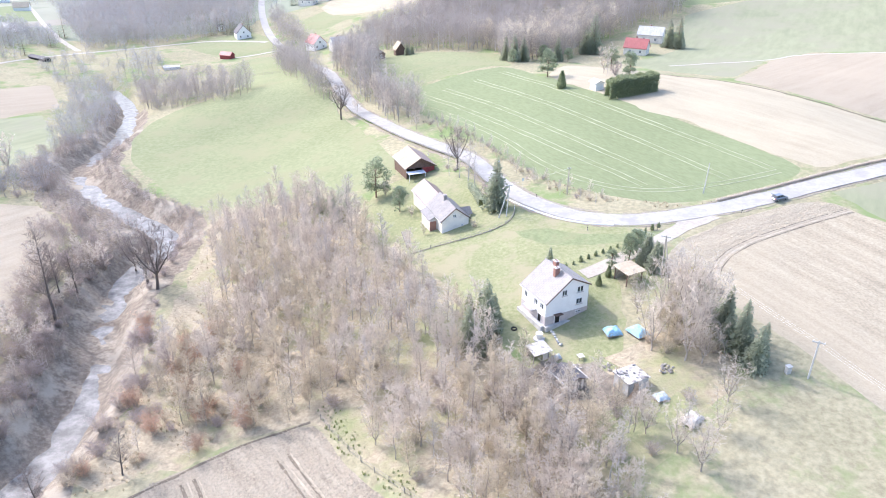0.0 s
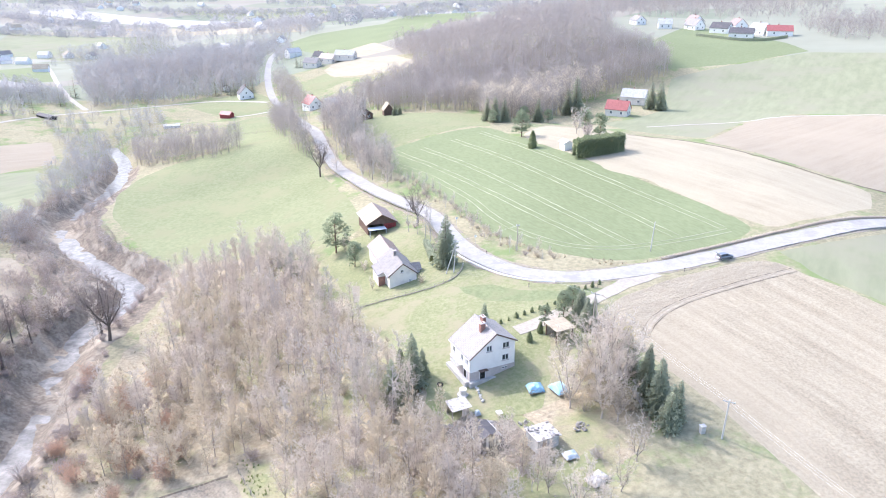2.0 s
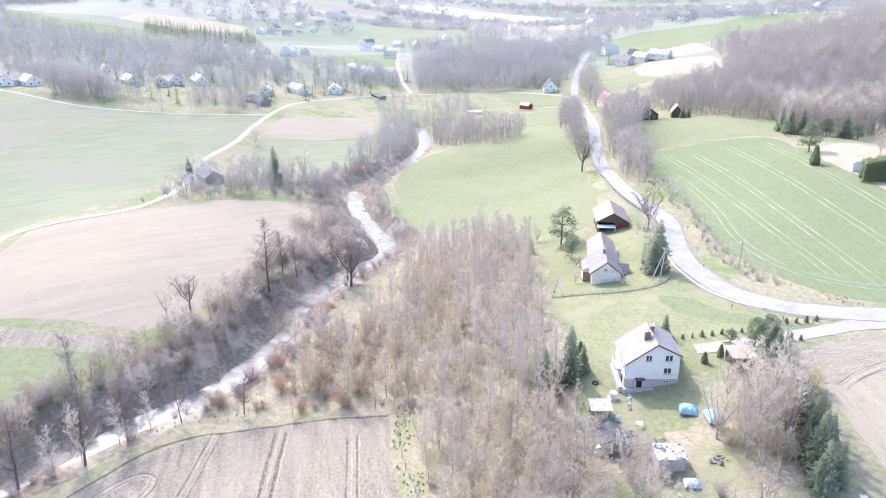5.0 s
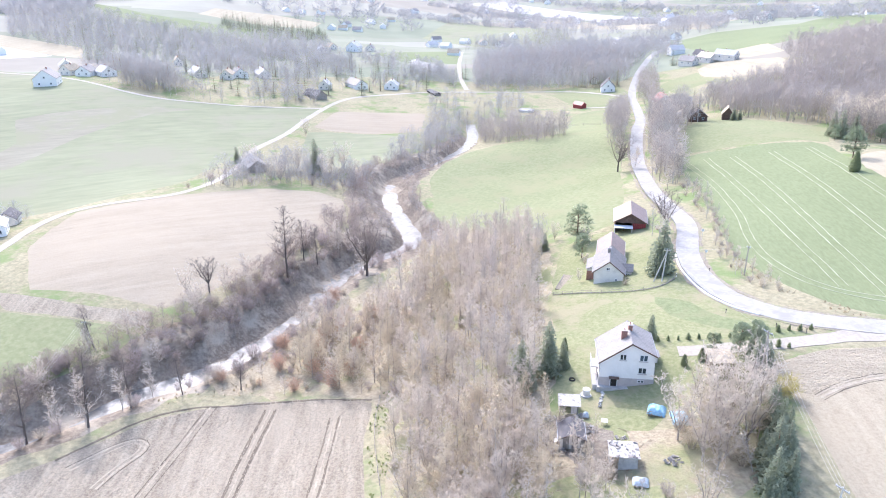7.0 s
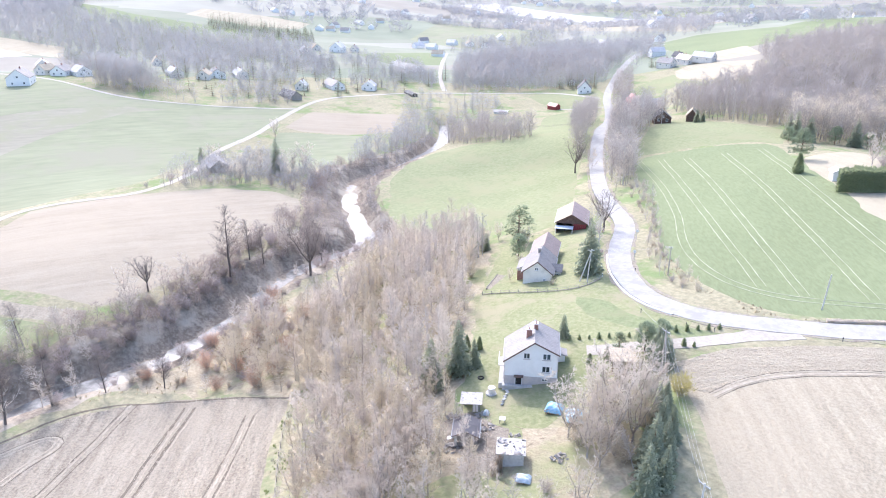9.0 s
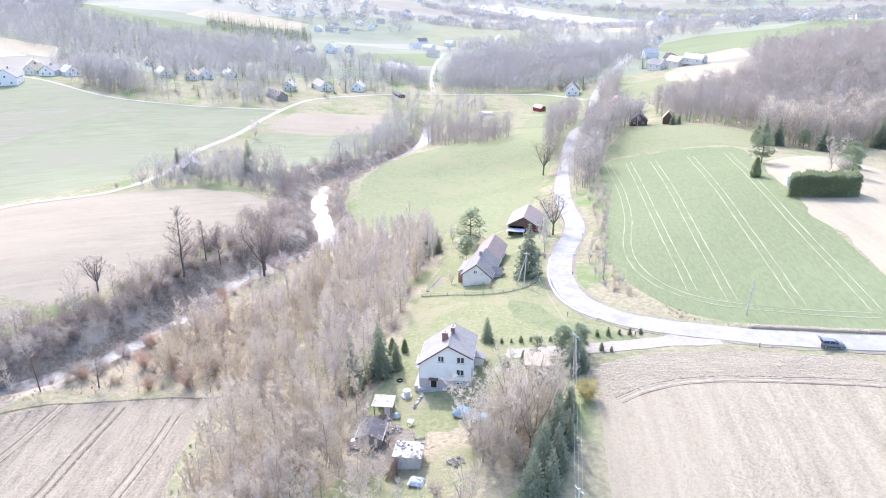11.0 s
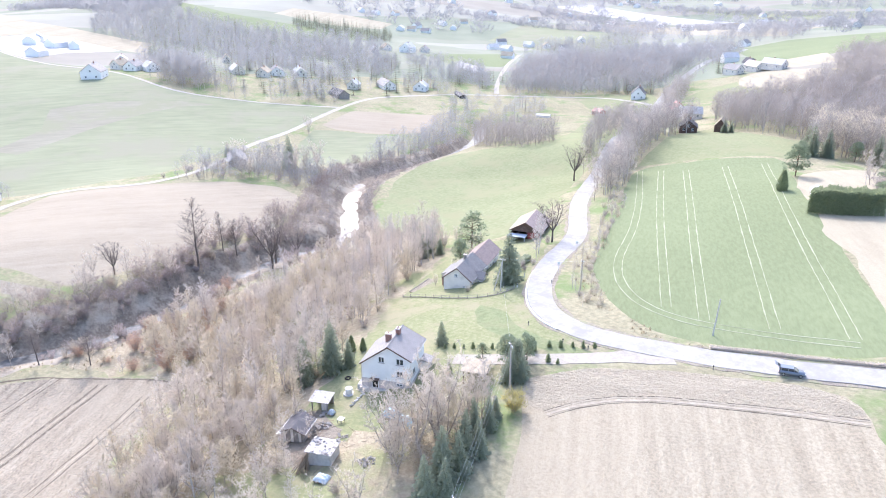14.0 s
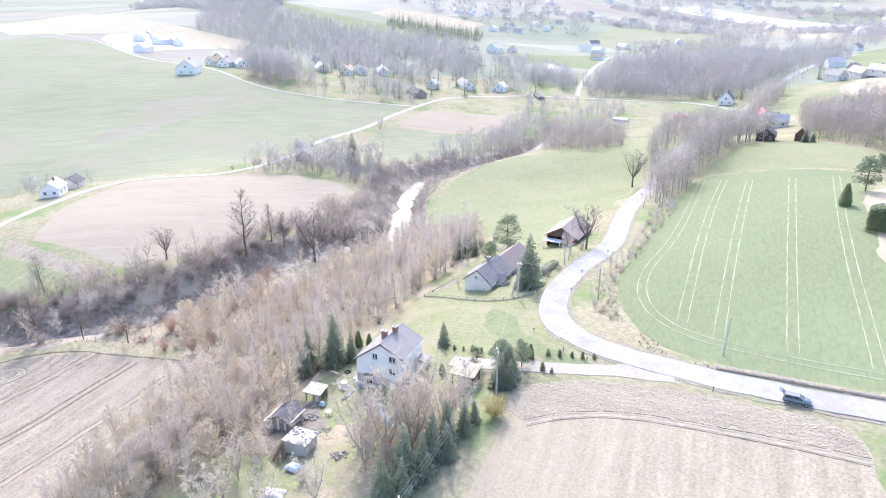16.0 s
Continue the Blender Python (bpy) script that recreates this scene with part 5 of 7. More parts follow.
build_cottage(100, 326, 64, 7, 11, 3.4, 6.4, M_OLDWALL, M_PALEROOF, "old white farm building with a pale grey roof")
build_cottage(48, 213, 20, 2.6, 3.6, 2.2, 2.9, M_WHITE, M_PALEROOF, "small white hut beside the evergreen hedge", "shed", False)
# along the road beyond the meadow
build_cottage(-19, 322, 15, 4.5, 6, 2.4, 5.2, M_WOOD, M_TANROOF, "small dark wooden cottage with a pale steep roof", detail=False)
build_cottage(-29, 314, 25, 7, 8, 2.4, 5.0, M_WOOD, M_DARKROOF, "low dark wooden cottage half hidden by trees")
build_cottage(-67, 390, 40, 8, 9, 3.2, 7, M_WALL, M_REDROOF, WHITE_H % "red tiled")
build_cottage(-51, 380, 120, 6, 9, 2.8, 5.6, M_OLDWALL, M_PALEROOF, WHITE_H % "pale sheet")
build_cottage(-127, 459, 25, 9, 10, 3.4, 8, M_WALL, M_DARKROOF, WHITE_H % "dark steep")
build_cottage(-150, 490, 25, 4, 4, 3.4, 4.4, M_WALL, M_DARKROOF, "tiny white outbuilding among far trees", "shed", False)
build_cottage(-119, 401, 70, 4, 7, 2.0, 3.4, M_REDWOOD, M_REDROOF, "small red shed at the far end of the meadow", "shed", False)
build_cottage(-142, 380, 110, 4, 8, 1.2, 1.8, M_WALL, M_PALEROOF, "low pale plastic-covered shed at the meadow end", "shed", False)
# hilltop village
for i, (x, y, t, w, d, e, r, roof, word) in enumerate(((176, 498, 30, 9, 10, 3, 7, M_SLATE, "grey"), (190, 480, 50, 9, 12, 3.2, 6.5, M_DARKROOF, "dark"), (196, 456, 65, 10, 14, 3, 6, M_DARKROOF, "dark"), (209, 468, 40, 9, 10, 3.4, 7, M_PALEROOF, "pale"), (222, 462, 75, 9, 15, 3, 6, M_REDROOF, "red"), (182, 520, 20, 9, 10, 3, 7, M_BROWNROOF, "brown"), (160, 510, 80, 8, 9, 3, 6, M_PALEROOF, "pale"), (145, 535, 20, 8, 9, 3, 6, M_SLATE, "grey"), (203, 496, 10, 9, 10, 3, 7, M_BROWNROOF, "brown"))):
    build_cottage(x, y, t, w, d, e, r, M_WALL, roof, WHITE_H % word, group="hilltop village")
# hamlet across the valley
hamlet = ((-362, 208, 50, 12, 14, M_GREYROOF, "grey"), (-424, 255, 65, 8, 12, M_PALEROOF, "pale"), (-379, 240, 35, 9, 11, M_GREYROOF, "grey"), (-368, 251, 80, 9, 12, M_PALEROOF, "pale"), (-392, 236, 20, 8, 10, M_TANROOF, "weathered"), (-342, 298, 70, 8, 13, M_PALEROOF, "pale"), (-330, 308, 40, 8, 11, M_TANROOF, "weathered"), (-332, 322, 60, 10, 13, M_GREYROOF, "grey"), (-326, 338, 60, 8, 18, M_PALEROOF, "pale"), (-406, 328, 60, 6, 9, M_TANROOF, "weathered"), (-276, 342, 30, 7, 8, M_PALEROOF, "pale"), (-264, 366, 65, 9, 18, M_SLATE, "grey"), (-252, 382, 30, 9, 10, M_PALEROOF, "pale"), (-418, 532, 20, 12, 13, M_PALEROOF, "pale"), (-438, 528, 70, 8, 10, M_TANROOF, "weathered"), (-416, 556, 30, 8, 10, M_GREYROOF, "grey"), (-424, 499, 60, 7, 9, M_PALEROOF, "pale"), (-95, 546, 70, 8, 12, M_GREYROOF, "grey"), (-84, 554, 60, 8, 13, M_BROWNROOF, "brown"), (-68, 553, 75, 7, 16, M_PALEROOF, "pale"), (-98, 577, 60, 6, 8, M_DARKROOF, "dark"))
for x, y, t, w, d, roof, word in hamlet:
    k = 1.45 if w >= 12 else 1.0
    build_cottage(x, y, t, w, d, 3 * k, 6.2 * k, M_OLDWALL if w < 9 else M_WALL, roof, WHITE_H % word, group="hamlet houses")
build_cottage(-253, 316, 75, 7, 16, 2.4, 5.2, M_GREYWOOD, M_DARKROOF, "long dark barn at the edge of the hamlet", "barn", False)
build_cottage(-217, 388, 55, 4, 16, 1.6, 2.4, M_DARK, M_DARKROOF, "long low dark shed beside the lane", "shed", False)
for dx, dy in ((0, 0), (9, -11)):
    build_cottage(-284 - 14 + dx, 503 + dy, 62, 8, 44, 1.8, 3.2, M_WHITE, M_PALEROOF, "long pale plastic greenhouse in the valley", "greenhouse", False, group="valley greenhouses")
for x, y, t, w, d in ((-575, 246, 60, 10, 26), (-592, 259, 70, 9, 22), (-555, 254, 20, 12, 14), (-540, 268, 70, 8, 20), (-500, 222, 40, 10, 14)):
    build_cottage(x, y, t, w, d, 3.5, 7, M_WALL, M_PALEROOF, "large white works building on the hillside", "building", False, group="works on the hillside")
build_cottage(-158, 180, 60, 7, 13, 2.2, 4.6, M_GREYWOOD, M_SLATE, "grey farm building hidden among bare trees", detail=False)
build_cottage(-158, 84, 60, 6, 8, 2.8, 5, M_WALL, M_PALEROOF, "white cottage among bushes beside the lane")
build_cottage(-168, 92, 50, 5, 6, 2.2, 4, M_OLDWALL, M_DARKROOF, "low outbuilding with a dark roof beside the lane", "shed", False)
# far settlement
FAR_HOMES = ((-624, 725), (-616, 749), (-599, 759), (-647, 843), (-612, 821), (-656, 905), (-482, 778), (-417, 703), (-436, 774), (-413, 772), (-387, 762), (-756, 776), (-737, 792), (-735, 820), (-747, 877), (-417, 857), (-208, 767), (-189, 767), (-187, 807), (-128, 626), (-441, 709), (-349, 618), (-640, 770), (-238, 776))
rh = random.Random(21)
for i in range(64):
    x, y = FAR_HOMES[i] if i < len(FAR_HOMES) else (rh.uniform(-1100, 50), rh.uniform(980, 1900))
    k = 1.0 if i < len(FAR_HOMES) else 1.3
    build_cottage(x, y, rh.uniform(0, 180), 9 * k, 12 * k, 3.4 * k, 6.8 * k, M_WALL, (M_PALEROOF, M_TANROOF, M_GREYROOF, M_PALEROOF)[i % 4], "far white house in the valley settlement", detail=False, group="far settlement")


# ---- the yard ----
def rubble(geo, rng, n, r, h, s0, s1):
    for _ in range(n):
        a, q = rng.uniform(0, 6.28), r * math.sqrt(rng.random())
        s = rng.uniform(s0, s1)
        z = h * max(0, 1 - q / r) * rng.random()
        geo.box(-s, s, -s * rng.uniform(0.4, 0.9), s * 0.6, -s * 0.3, s * 0.35, pose(math.cos(a) * q, math.sin(a) * q, z + s * 0.2, rng.uniform(-40, 40), rng.uniform(-40, 40), rng.uniform(0, 360)))
    return geo


ry = random.Random(5)


def build_felt_shed():
    w, d = 3.2, 3.6
    s = thing("garden_shed", 18.8, 79.0, 28, "ramshackle grey board shed with a dark felt roof", "shed", "yard sheds")
    for sx in (-1, 1):
        for i in range(9):
            y = i * d / 9
            part("board", Geo().box(sx * w / 2 - 0.02, sx * w / 2 + 0.02, y, y + d / 9 - 0.03, -0.4, 1.75 + ry.uniform(-.05, .05)), M_GREYWOOD, s, fix=False)
    for i in range(8):
        x = -w / 2 + i * w / 8
        top = 1.75 + 0.75 * (1 - abs(x + w / 16) / (w / 2))
        part("board", Geo().box(x, x + w / 8 - 0.03, -0.02, 0.02, -0.4, top), M_GREYWOOD if i % 3 else M_OLDWALL, s, fix=False)
        part("board", Geo().box(x, x + w / 8 - 0.03, d - 0.02, d + 0.02, -0.4, top), M_GREYWOOD, s, fix=False)
    for sd in ("left", "right"):
        slope(s, "roof_slope", w, 0, d, 1.75, 2.5, sd, 0.3, M_DARKROOF, 0.06, 0.3)
    part("sheet", Geo().box(-1.9, -0.9, -0.5, 0.2, 2.0, 2.04, pose(0, 0, 0, 0, -20, 0)), M_WHITE, s, "loose white sheet on the eave")
    return s


def build_ruin():
    s = thing("block_shed", 26.8, 77.3, 27, "crumbling concrete block shed with white debris on its flat roof", "shed", "yard sheds")
    w, d, h = 3.4, 3.0, 1.9
    for x0, x1, y0, y1 in ((-w / 2, w / 2, 0, 0.25), (-w / 2, w / 2, d - 0.25, d), (-w / 2, -w / 2 + 0.25, 0.25, d - 0.25), (w / 2 - 0.25, w / 2, 0.25, d - 0.25)):
        part("wall", Geo().box(x0, x1, y0, y1, -0.6, h), M_CONC, s, bevel=0.03)
    part("roof_slab", Geo().box(-w / 2 - 0.25, w / 2 + 0.25, -0.25, d + 0.25, h, h + 0.16), M_PATCHY, s, bevel=0.04)
    for _ in range(26):
        a, b = ry.uniform(-w / 2 - 0.2, w / 2 + 0.1), ry.uniform(-0.2, d + 0.1)
        k = ry.uniform(0.10, 0.30)
        part("broken_slab", Geo().box(-k, k, -k * 0.6, k * 0.7, -0.02, 0.03, pose(a, b, h + 0.2 + ry.uniform(0, 0.1), ry.uniform(-14, 14), ry.uniform(-14, 14), ry.uniform(0, 360))), ry.choice((M_PATCHY, M_RUBBLE, M_DARKROOF, M_GREYWOOD)), s, fix=False)
    return s


def build_hut():
    s = thing("lean_to_hut", 14.8, 86.8, 25, "small open lean-to hut with a pale sheet roof", "shed", "yard sheds")
    w, d = 2.6, 2.0
    for x, y, h in ((-w / 2, 0, 1.7), (w / 2, 0, 1.7), (-w / 2, d, 2.0), (w / 2, d, 2.0)):
        part("post", Geo().box(x - 0.07, x + 0.07, y - 0.07, y + 0.07, -0.4, h), M_GREYWOOD, s)
    for i in range(6):
        part("board", Geo().box(-w / 2 + i * w / 6, -w / 2 + (i + 1) * w / 6 - 0.03, d, d + 0.03, -0.3, 1.95), M_GREYWOOD, s, fix=False)
    for i in range(2):
        part("board", Geo().box(0.3 + i * 0.45, 0.7 + i * 0.45, -0.03, 0, -0.3, 1.65), M_OLDWALL, s, fix=False)
    for i in range(3):
        part("roof_sheet", Geo().box(-w / 2 - 0.3 + i * 1.1, -w / 2 + 0.82 + i * 1.1, -0.35, d + 0.35, 1.78 + 0.02 * i, 1.82 + 0.02 * i, pose(0, 0, 0, 8, 0, ry.uniform(-3, 3))), M_PATCHY, s)
    return s


def tarp_geo(w, d, h, seed, skirt=0.25):
    """A sheet thrown over a heap, with folds and a ragged hem."""
    g = Geo()
    n = 18
    for j in range(n + 1):
        for i in range(n + 1):
            u, v = i / n * 2 - 1, j / n * 2 - 1
            e = max(abs(u), abs(v))
            p = Vector((u * 2 + seed, v * 2, seed))
            z = h * (1 - e ** 3.2) + 0.16 * noise.noise(p * 1.6) + 0.07 * noise.noise(p * 4)
            g.v.append((u * w / 2 * (1 + 0.06 * noise.noise(p)), v * d / 2 * (1 + 0.06 * noise.noise(p + Vector((5, 0, 0)))), max(z, -0.05) + skirt))
    for j in range(n):
        for i in range(n):
            a = j * (n + 1) + i
            g.f.append((a, a + 1, a + n + 2, a + n + 1))
    return g


def build_heap(name, x, y, turn, w, d, h, mat, label, seed, logs=14):
    s = thing(name, x, y, turn, label, "tarpaulin", "covered heaps")
    part("sheet", tarp_geo(w, d, h, seed), mat, s, smooth=True, fix=False)
    part("core", Geo().prism([(-w * 0.42, -0.3), (w * 0.42, -0.3), (w * 0.36, h * 0.7), (-w * 0.36, h * 0.7)], -d * 0.42, d * 0.42), M_STICK, s)
    for i in range(logs):
        a = ry.uniform(-w / 2, w / 2)
        part("log", Geo().tube((a, -d / 2 - ry.uniform(0, .3), ry.uniform(0.05, 0.5)), (a + ry.uniform(-.3, .3), d / 2 + ry.uniform(0, .3), ry.uniform(0.05, 0.3)), 0.06, 0.05, 6, True), M_STICK, s, fix=False)
    return s


build_felt_shed()
build_ruin()
build_hut()
build_heap("tarpaulin_heap", 30.0, 90.2, 30, 2.4, 3.0, 0.9, M_TARP, "light blue tarpaulin stretched over a stack of boards", 3)
build_heap("tarpaulin_heap", 26.4, 91.2, 10, 2.6, 2.2, 0.9, M_TARP, "crumpled light blue tarpaulin over a heap", 8)
build_heap("plastic_heap", 29.6, 75.6, 20, 2.0, 1.6, 0.45, M_TARPGREY, "crumpled pale blue plastic sheet on the ground", 14, 2)
build_heap("plastic_heap", 17.4, 87.0, 20, 0.9, 0.9, 0.6, M_TARPGREY, "small crumpled pale blue plastic sheet beside the hut", 18, 1)
build_heap("plastic_heap", 32.4, 71.2, 40, 3.0, 2.2, 0.6, M_PATCHY, "white plastic sheet spread over rubble", 23, 2)


def build_pole_stack():
    s = thing("pole_stack", 25.6, 75.2, 0, "bundle of dry poles leaning together against the shed", "firewood")
    for i in range(46):
        a = ry.uniform(0, 6.28)
        r = ry.uniform(0.5, 1.25)
        top = (ry.uniform(-.3, .3) + 0.6, ry.uniform(-.3, .3) + 0.7, ry.uniform(2.0, 2.9))
        part("pole", Geo().tube((math.cos(a) * r, math.sin(a) * r, -0.1), top, 0.045, 0.03, 5, True), M_STICK, s, fix=False)
    return s


build_pole_stack()


def build_well():
    s = thing("well", 15.2, 92.3, 0, "white concrete well ring with a lid on a round slab", "well")
    g = Geo()
    g.tube((0, 0, -0.3), (0, 0, 0.12), 0.95, 0.9, 20, True)
    part("slab", g, M_CONC, s)
    part("ring", Geo().tube((0, 0, 0.12), (0, 0, 0.95), 0.52, 0.52, 20, True), M_OLDWALL, s)
    part("lid", Geo().tube((0, 0, 0.95), (0, 0, 1.06), 0.6, 0.56, 20, True), M_WHITE, s)


build_well()
for x, y, r, h, k in ((32.2, 81.2, 1.3, 0.25, 26), (24.4, 83.5, 1.0, 0.2, 18), (17.5, 77.6, 1.4, 0.35, 36), (19.4, 83.8, 1.4, 0.4, 40), (13.0, 84.6, 1.0, 0.4, 24), (16.6, 86.4, 0.9, 0.3, 20)):
    s = new("rubble_heap", rubble(Geo(), ry, k, r, h, 0.08, 0.32).mesh("rubble_heap", M_RUBBLE))
    s.location = (x, y, gz(x, y) - 0.03)
    tagged(s, "low heap of pale broken concrete and boards in the yard", "rubble", kind="stuff")
br = Geo()
for _ in range(60):
    a, b = ry.uniform(15, 29), ry.uniform(74, 86)
    L, t = ry.uniform(0.5, 2.2), ry.uniform(0, 6.28)
    br.tube((a, b, gz(a, b) + 0.06), (a + math.cos(t) * L, b + math.sin(t) * L, gz(a + math.cos(t) * L, b + math.sin(t) * L) + 0.1), 0.03, 0.02, 4)
tagged(new("loose_boards", br.mesh("loose_boards", M_STICK)), "loose boards and branches lying about the yard", "scrap wood", kind="stuff")


def build_carport():
    s = thing("carport", 32.3, 102.6, 28, "open timber carport with a pale flat roof under the pines", "carport")
    for x in (-1.6, 1.6):
        for y in (0.2, 3.2):
            part("post", Geo().box(x - 0.07, x + 0.07, y - 0.07, y + 0.07, -0.6, 2.2), M_WOOD, s)
    part("roof", Geo().box(-2.0, 2.0, -0.3, 3.7, 2.2, 2.34, pose(0, 0, 0, 2, 0, 0)), M_TANROOF, s, bevel=0.02)
    part("back_panel", Geo().box(-1.6, 1.6, 3.2, 3.26, -0.4, 1.5), M_GREYWOOD, s)


build_carport()


def build_table():
    s = thing("garden_table", 20.6, 86.2, 20, "small white garden table on the lawn", "table")
    part("tabletop", Geo().box(-0.45, 0.45, -0.45, 0.45, 0.68, 0.74), M_WHITE, s, bevel=0.01)
    for x in (-0.35, 0.35):
        for y in (-0.35, 0.35):
            part("leg", Geo().box(x - 0.03, x + 0.03, y - 0.03, y + 0.03, -0.1, 0.68), M_GREYWOOD, s)


build_table()


def build_tyre(x, y):
    g = Geo()
    n, m = 20, 8
    for i in range(n):
        for j in range(m):
            a, b = 2 * math.pi * i / n, 2 * math.pi * j / m
            r = 0.42 + 0.13 * math.cos(b)
            g.v.append((r * math.cos(a), r * math.sin(a), 0.11 + 0.12 * math.sin(b)))
    for i in range(n):
        for j in range(m):
            g.f.append((i * m + j, ((i + 1) % n) * m + j, ((i + 1) % n) * m + (j + 1) % m, i * m + (j + 1) % m))
    s = new("tyre_planter", g.mesh("tyre_planter", M_RUBBER, True))
    s.location = (x, y, gz(x, y))
    tagged(s, "black tyre used as a planter on the lawn", "tyre")


build_tyre(11.5, 95.2)
for i in range(6):
    a, b = 15.6 + i * 0.55, 93.6 - i * 0.55 + 0.4
    s = new("stepping_stone", rubble(Geo(), ry, 1, 0.01, 0, 0.3, 0.36).mesh("stepping_stone", M_CONC))
    s.matrix_world = pose(17.4 + i * 0.16, 93.4 - i * 0.62, gz(17.4 + i * 0.16, 93.4 - i * 0.62) + 0.01)
    tagged(s, "pale flat stepping stone in the lawn", "stone", "stepping stones")

# concrete blocks and poles by the spruces
s = thing("concrete_box", 48, 79.2, 15, "small weathered concrete cabinet in rough grass", "cabinet")
part("body", Geo().box(-0.35, 0.35, -0.3, 0.3, -0.2, 1.1), M_CONC, s, bevel=0.04)
part("cap", Geo().box(-0.42, 0.42, -0.37, 0.37, 1.1, 1.2), M_CONC, s, bevel=0.02)


# ---- poles and wires ----
def build_pole(x, y, h, lean=(0, 0), arm=1.4, twin=False, label="grey wooden utility pole with a short crossarm", mat=None, turn=0):
    s = thing("utility_pole", x, y, turn, label, "utility pole", "utility poles")
    top = Vector((lean[0], lean[1], h))
    part("pole", Geo().tube((0, 0, -0.8), top, 0.14, 0.10, 8, True), mat or M_POLEWOOD, s, smooth=False, fix=False)
    if twin:
        part("strut", Geo().tube((1.6, -0.5, -0.8), top - Vector((0, 0, 0.5)), 0.13, 0.10, 8, True), mat or M_POLEWOOD, s, fix=False)
    if arm:
        c = part("crossarm", Geo().box(top.x - arm / 2, top.x + arm / 2, top.y - 0.06, top.y + 0.06, h - 0.35, h - 0.22), M_METAL, s)
        for i in range(3):
            q = top.x - arm / 2 + 0.1 + i * (arm - 0.2) / 2
            part("insulator", Geo().tube((q, top.y, h - 0.22), (q, top.y, h - 0.02), 0.05, 0.03, 8, True), M_WHITE, c, fix=False)
    return s


def wire(name, a, b, sag, label):
    """A hanging cable between two fixings."""
    n = 14
    a, b = Vector(a), Vector(b)
    g = Geo()
    p = [a.lerp(b, i / n) - Vector((0, 0, sag * 4 * (i / n) * (1 - i / n))) for i in range(n + 1)]
    g.path(p, [0.008] * (n + 1), 3)
    return tagged(new(name, g.mesh(name, M_WHITE)), label, "cable", "overhead cables")


build_pole(37.3, 105, 7.4, (0, 0), 1.6, True, "grey wooden utility pole with a strut among the pines", turn=-31)
build_pole(64, 51, 6.6, (0, 0), 1.6, False, turn=-28)
build_pole(54.7, 136.4, 6.6, (0.35, 0.1), 0, False, "pale leaning concrete pole at the edge of the crop", M_CONC)
build_pole(13.2, 133.6, 7.2, (-0.4, 0.3), 1.2, True, "pale twin-legged utility pole at the farmhouse gate", M_CONC, 200)
build_pole(27, 141, 6.2, (0, 0), 0.8, False, "thin grey pole on the bank above the bend")
build_pole(-79, 65, 6.4, (0.1, 0), 1.0, True, "twin-legged wooden pole beside the stream", turn=40)
build_pole(50.3, 78, 6.2, (0.1, 0.0), 1.6, False, "pale utility pole in rough grass below the spruces", M_CONC, -27)
build_pole(-45, 22, 6.4, (0, 0), 1.0, False)
build_pole(-26, 272, 8, (0, 0), 1.2, False)
LINE = ((37.3, 105, 7.2), (50.3, 78, 6.0), (64, 51, 6.4))
for (x0, y0, h0), (x1, y1, h1) in zip(LINE[:-1], LINE[1:]):
    for o in (-0.7, 0, 0.7):
        c, s_ = math.cos(radians(-28)), math.sin(radians(-28))
        wire("overhead_cable", (x0 + o * c, y0 + o * s_, gz(x0, y0) + h0), (x1 + o * c, y1 + o * s_, gz(x1, y1) + h1), 0.5, "pale overhead cable sagging between two poles")
for o in (-0.4, 0, 0.4):
    wire("overhead_cable", (-79 + o, 65 + o, gz(-79, 65) + 6.2), (-45 + o, 22 + o, gz(-45, 22) + 6.2), 0.6, "thin overhead cable crossing the stream")
wire("overhead_cable", (12.9, 133.8, gz(13.2, 133.6) + 7.0), (37.3, 105, gz(37.3, 105) + 7.1), 0.7, "thin overhead cable crossing the lawn")
wire("overhead_cable", (12.9, 133.8, gz(13.2, 133.6) + 7.0), (27, 141, gz(27, 141) + 6.0), 0.4, "thin overhead cable crossing the road")


# ---- cars ----
def paint(name, col):
    m, nt, b = shader(name, 0.3, 0.2, 0.5)
    b.inputs["Base Color"].default_value = (*col, 1)
    b.inputs["Coat Weight"].default_value = 0.6
    return m


# Blue lifted towards grey; the washed look of haze is put into it.
M_NAVY = paint("hazed_blue_paint", (0.16, 0.185, 0.225))
M_SILVER = paint("silver_car_paint", (0.55, 0.56, 0.57))
M_LAMP = plain("lamp_glass", (0.7, 0.7, 0.68), 0.2)
M_TAIL = plain("red_lamp_glass", (0.35, 0.03, 0.03), 0.2)


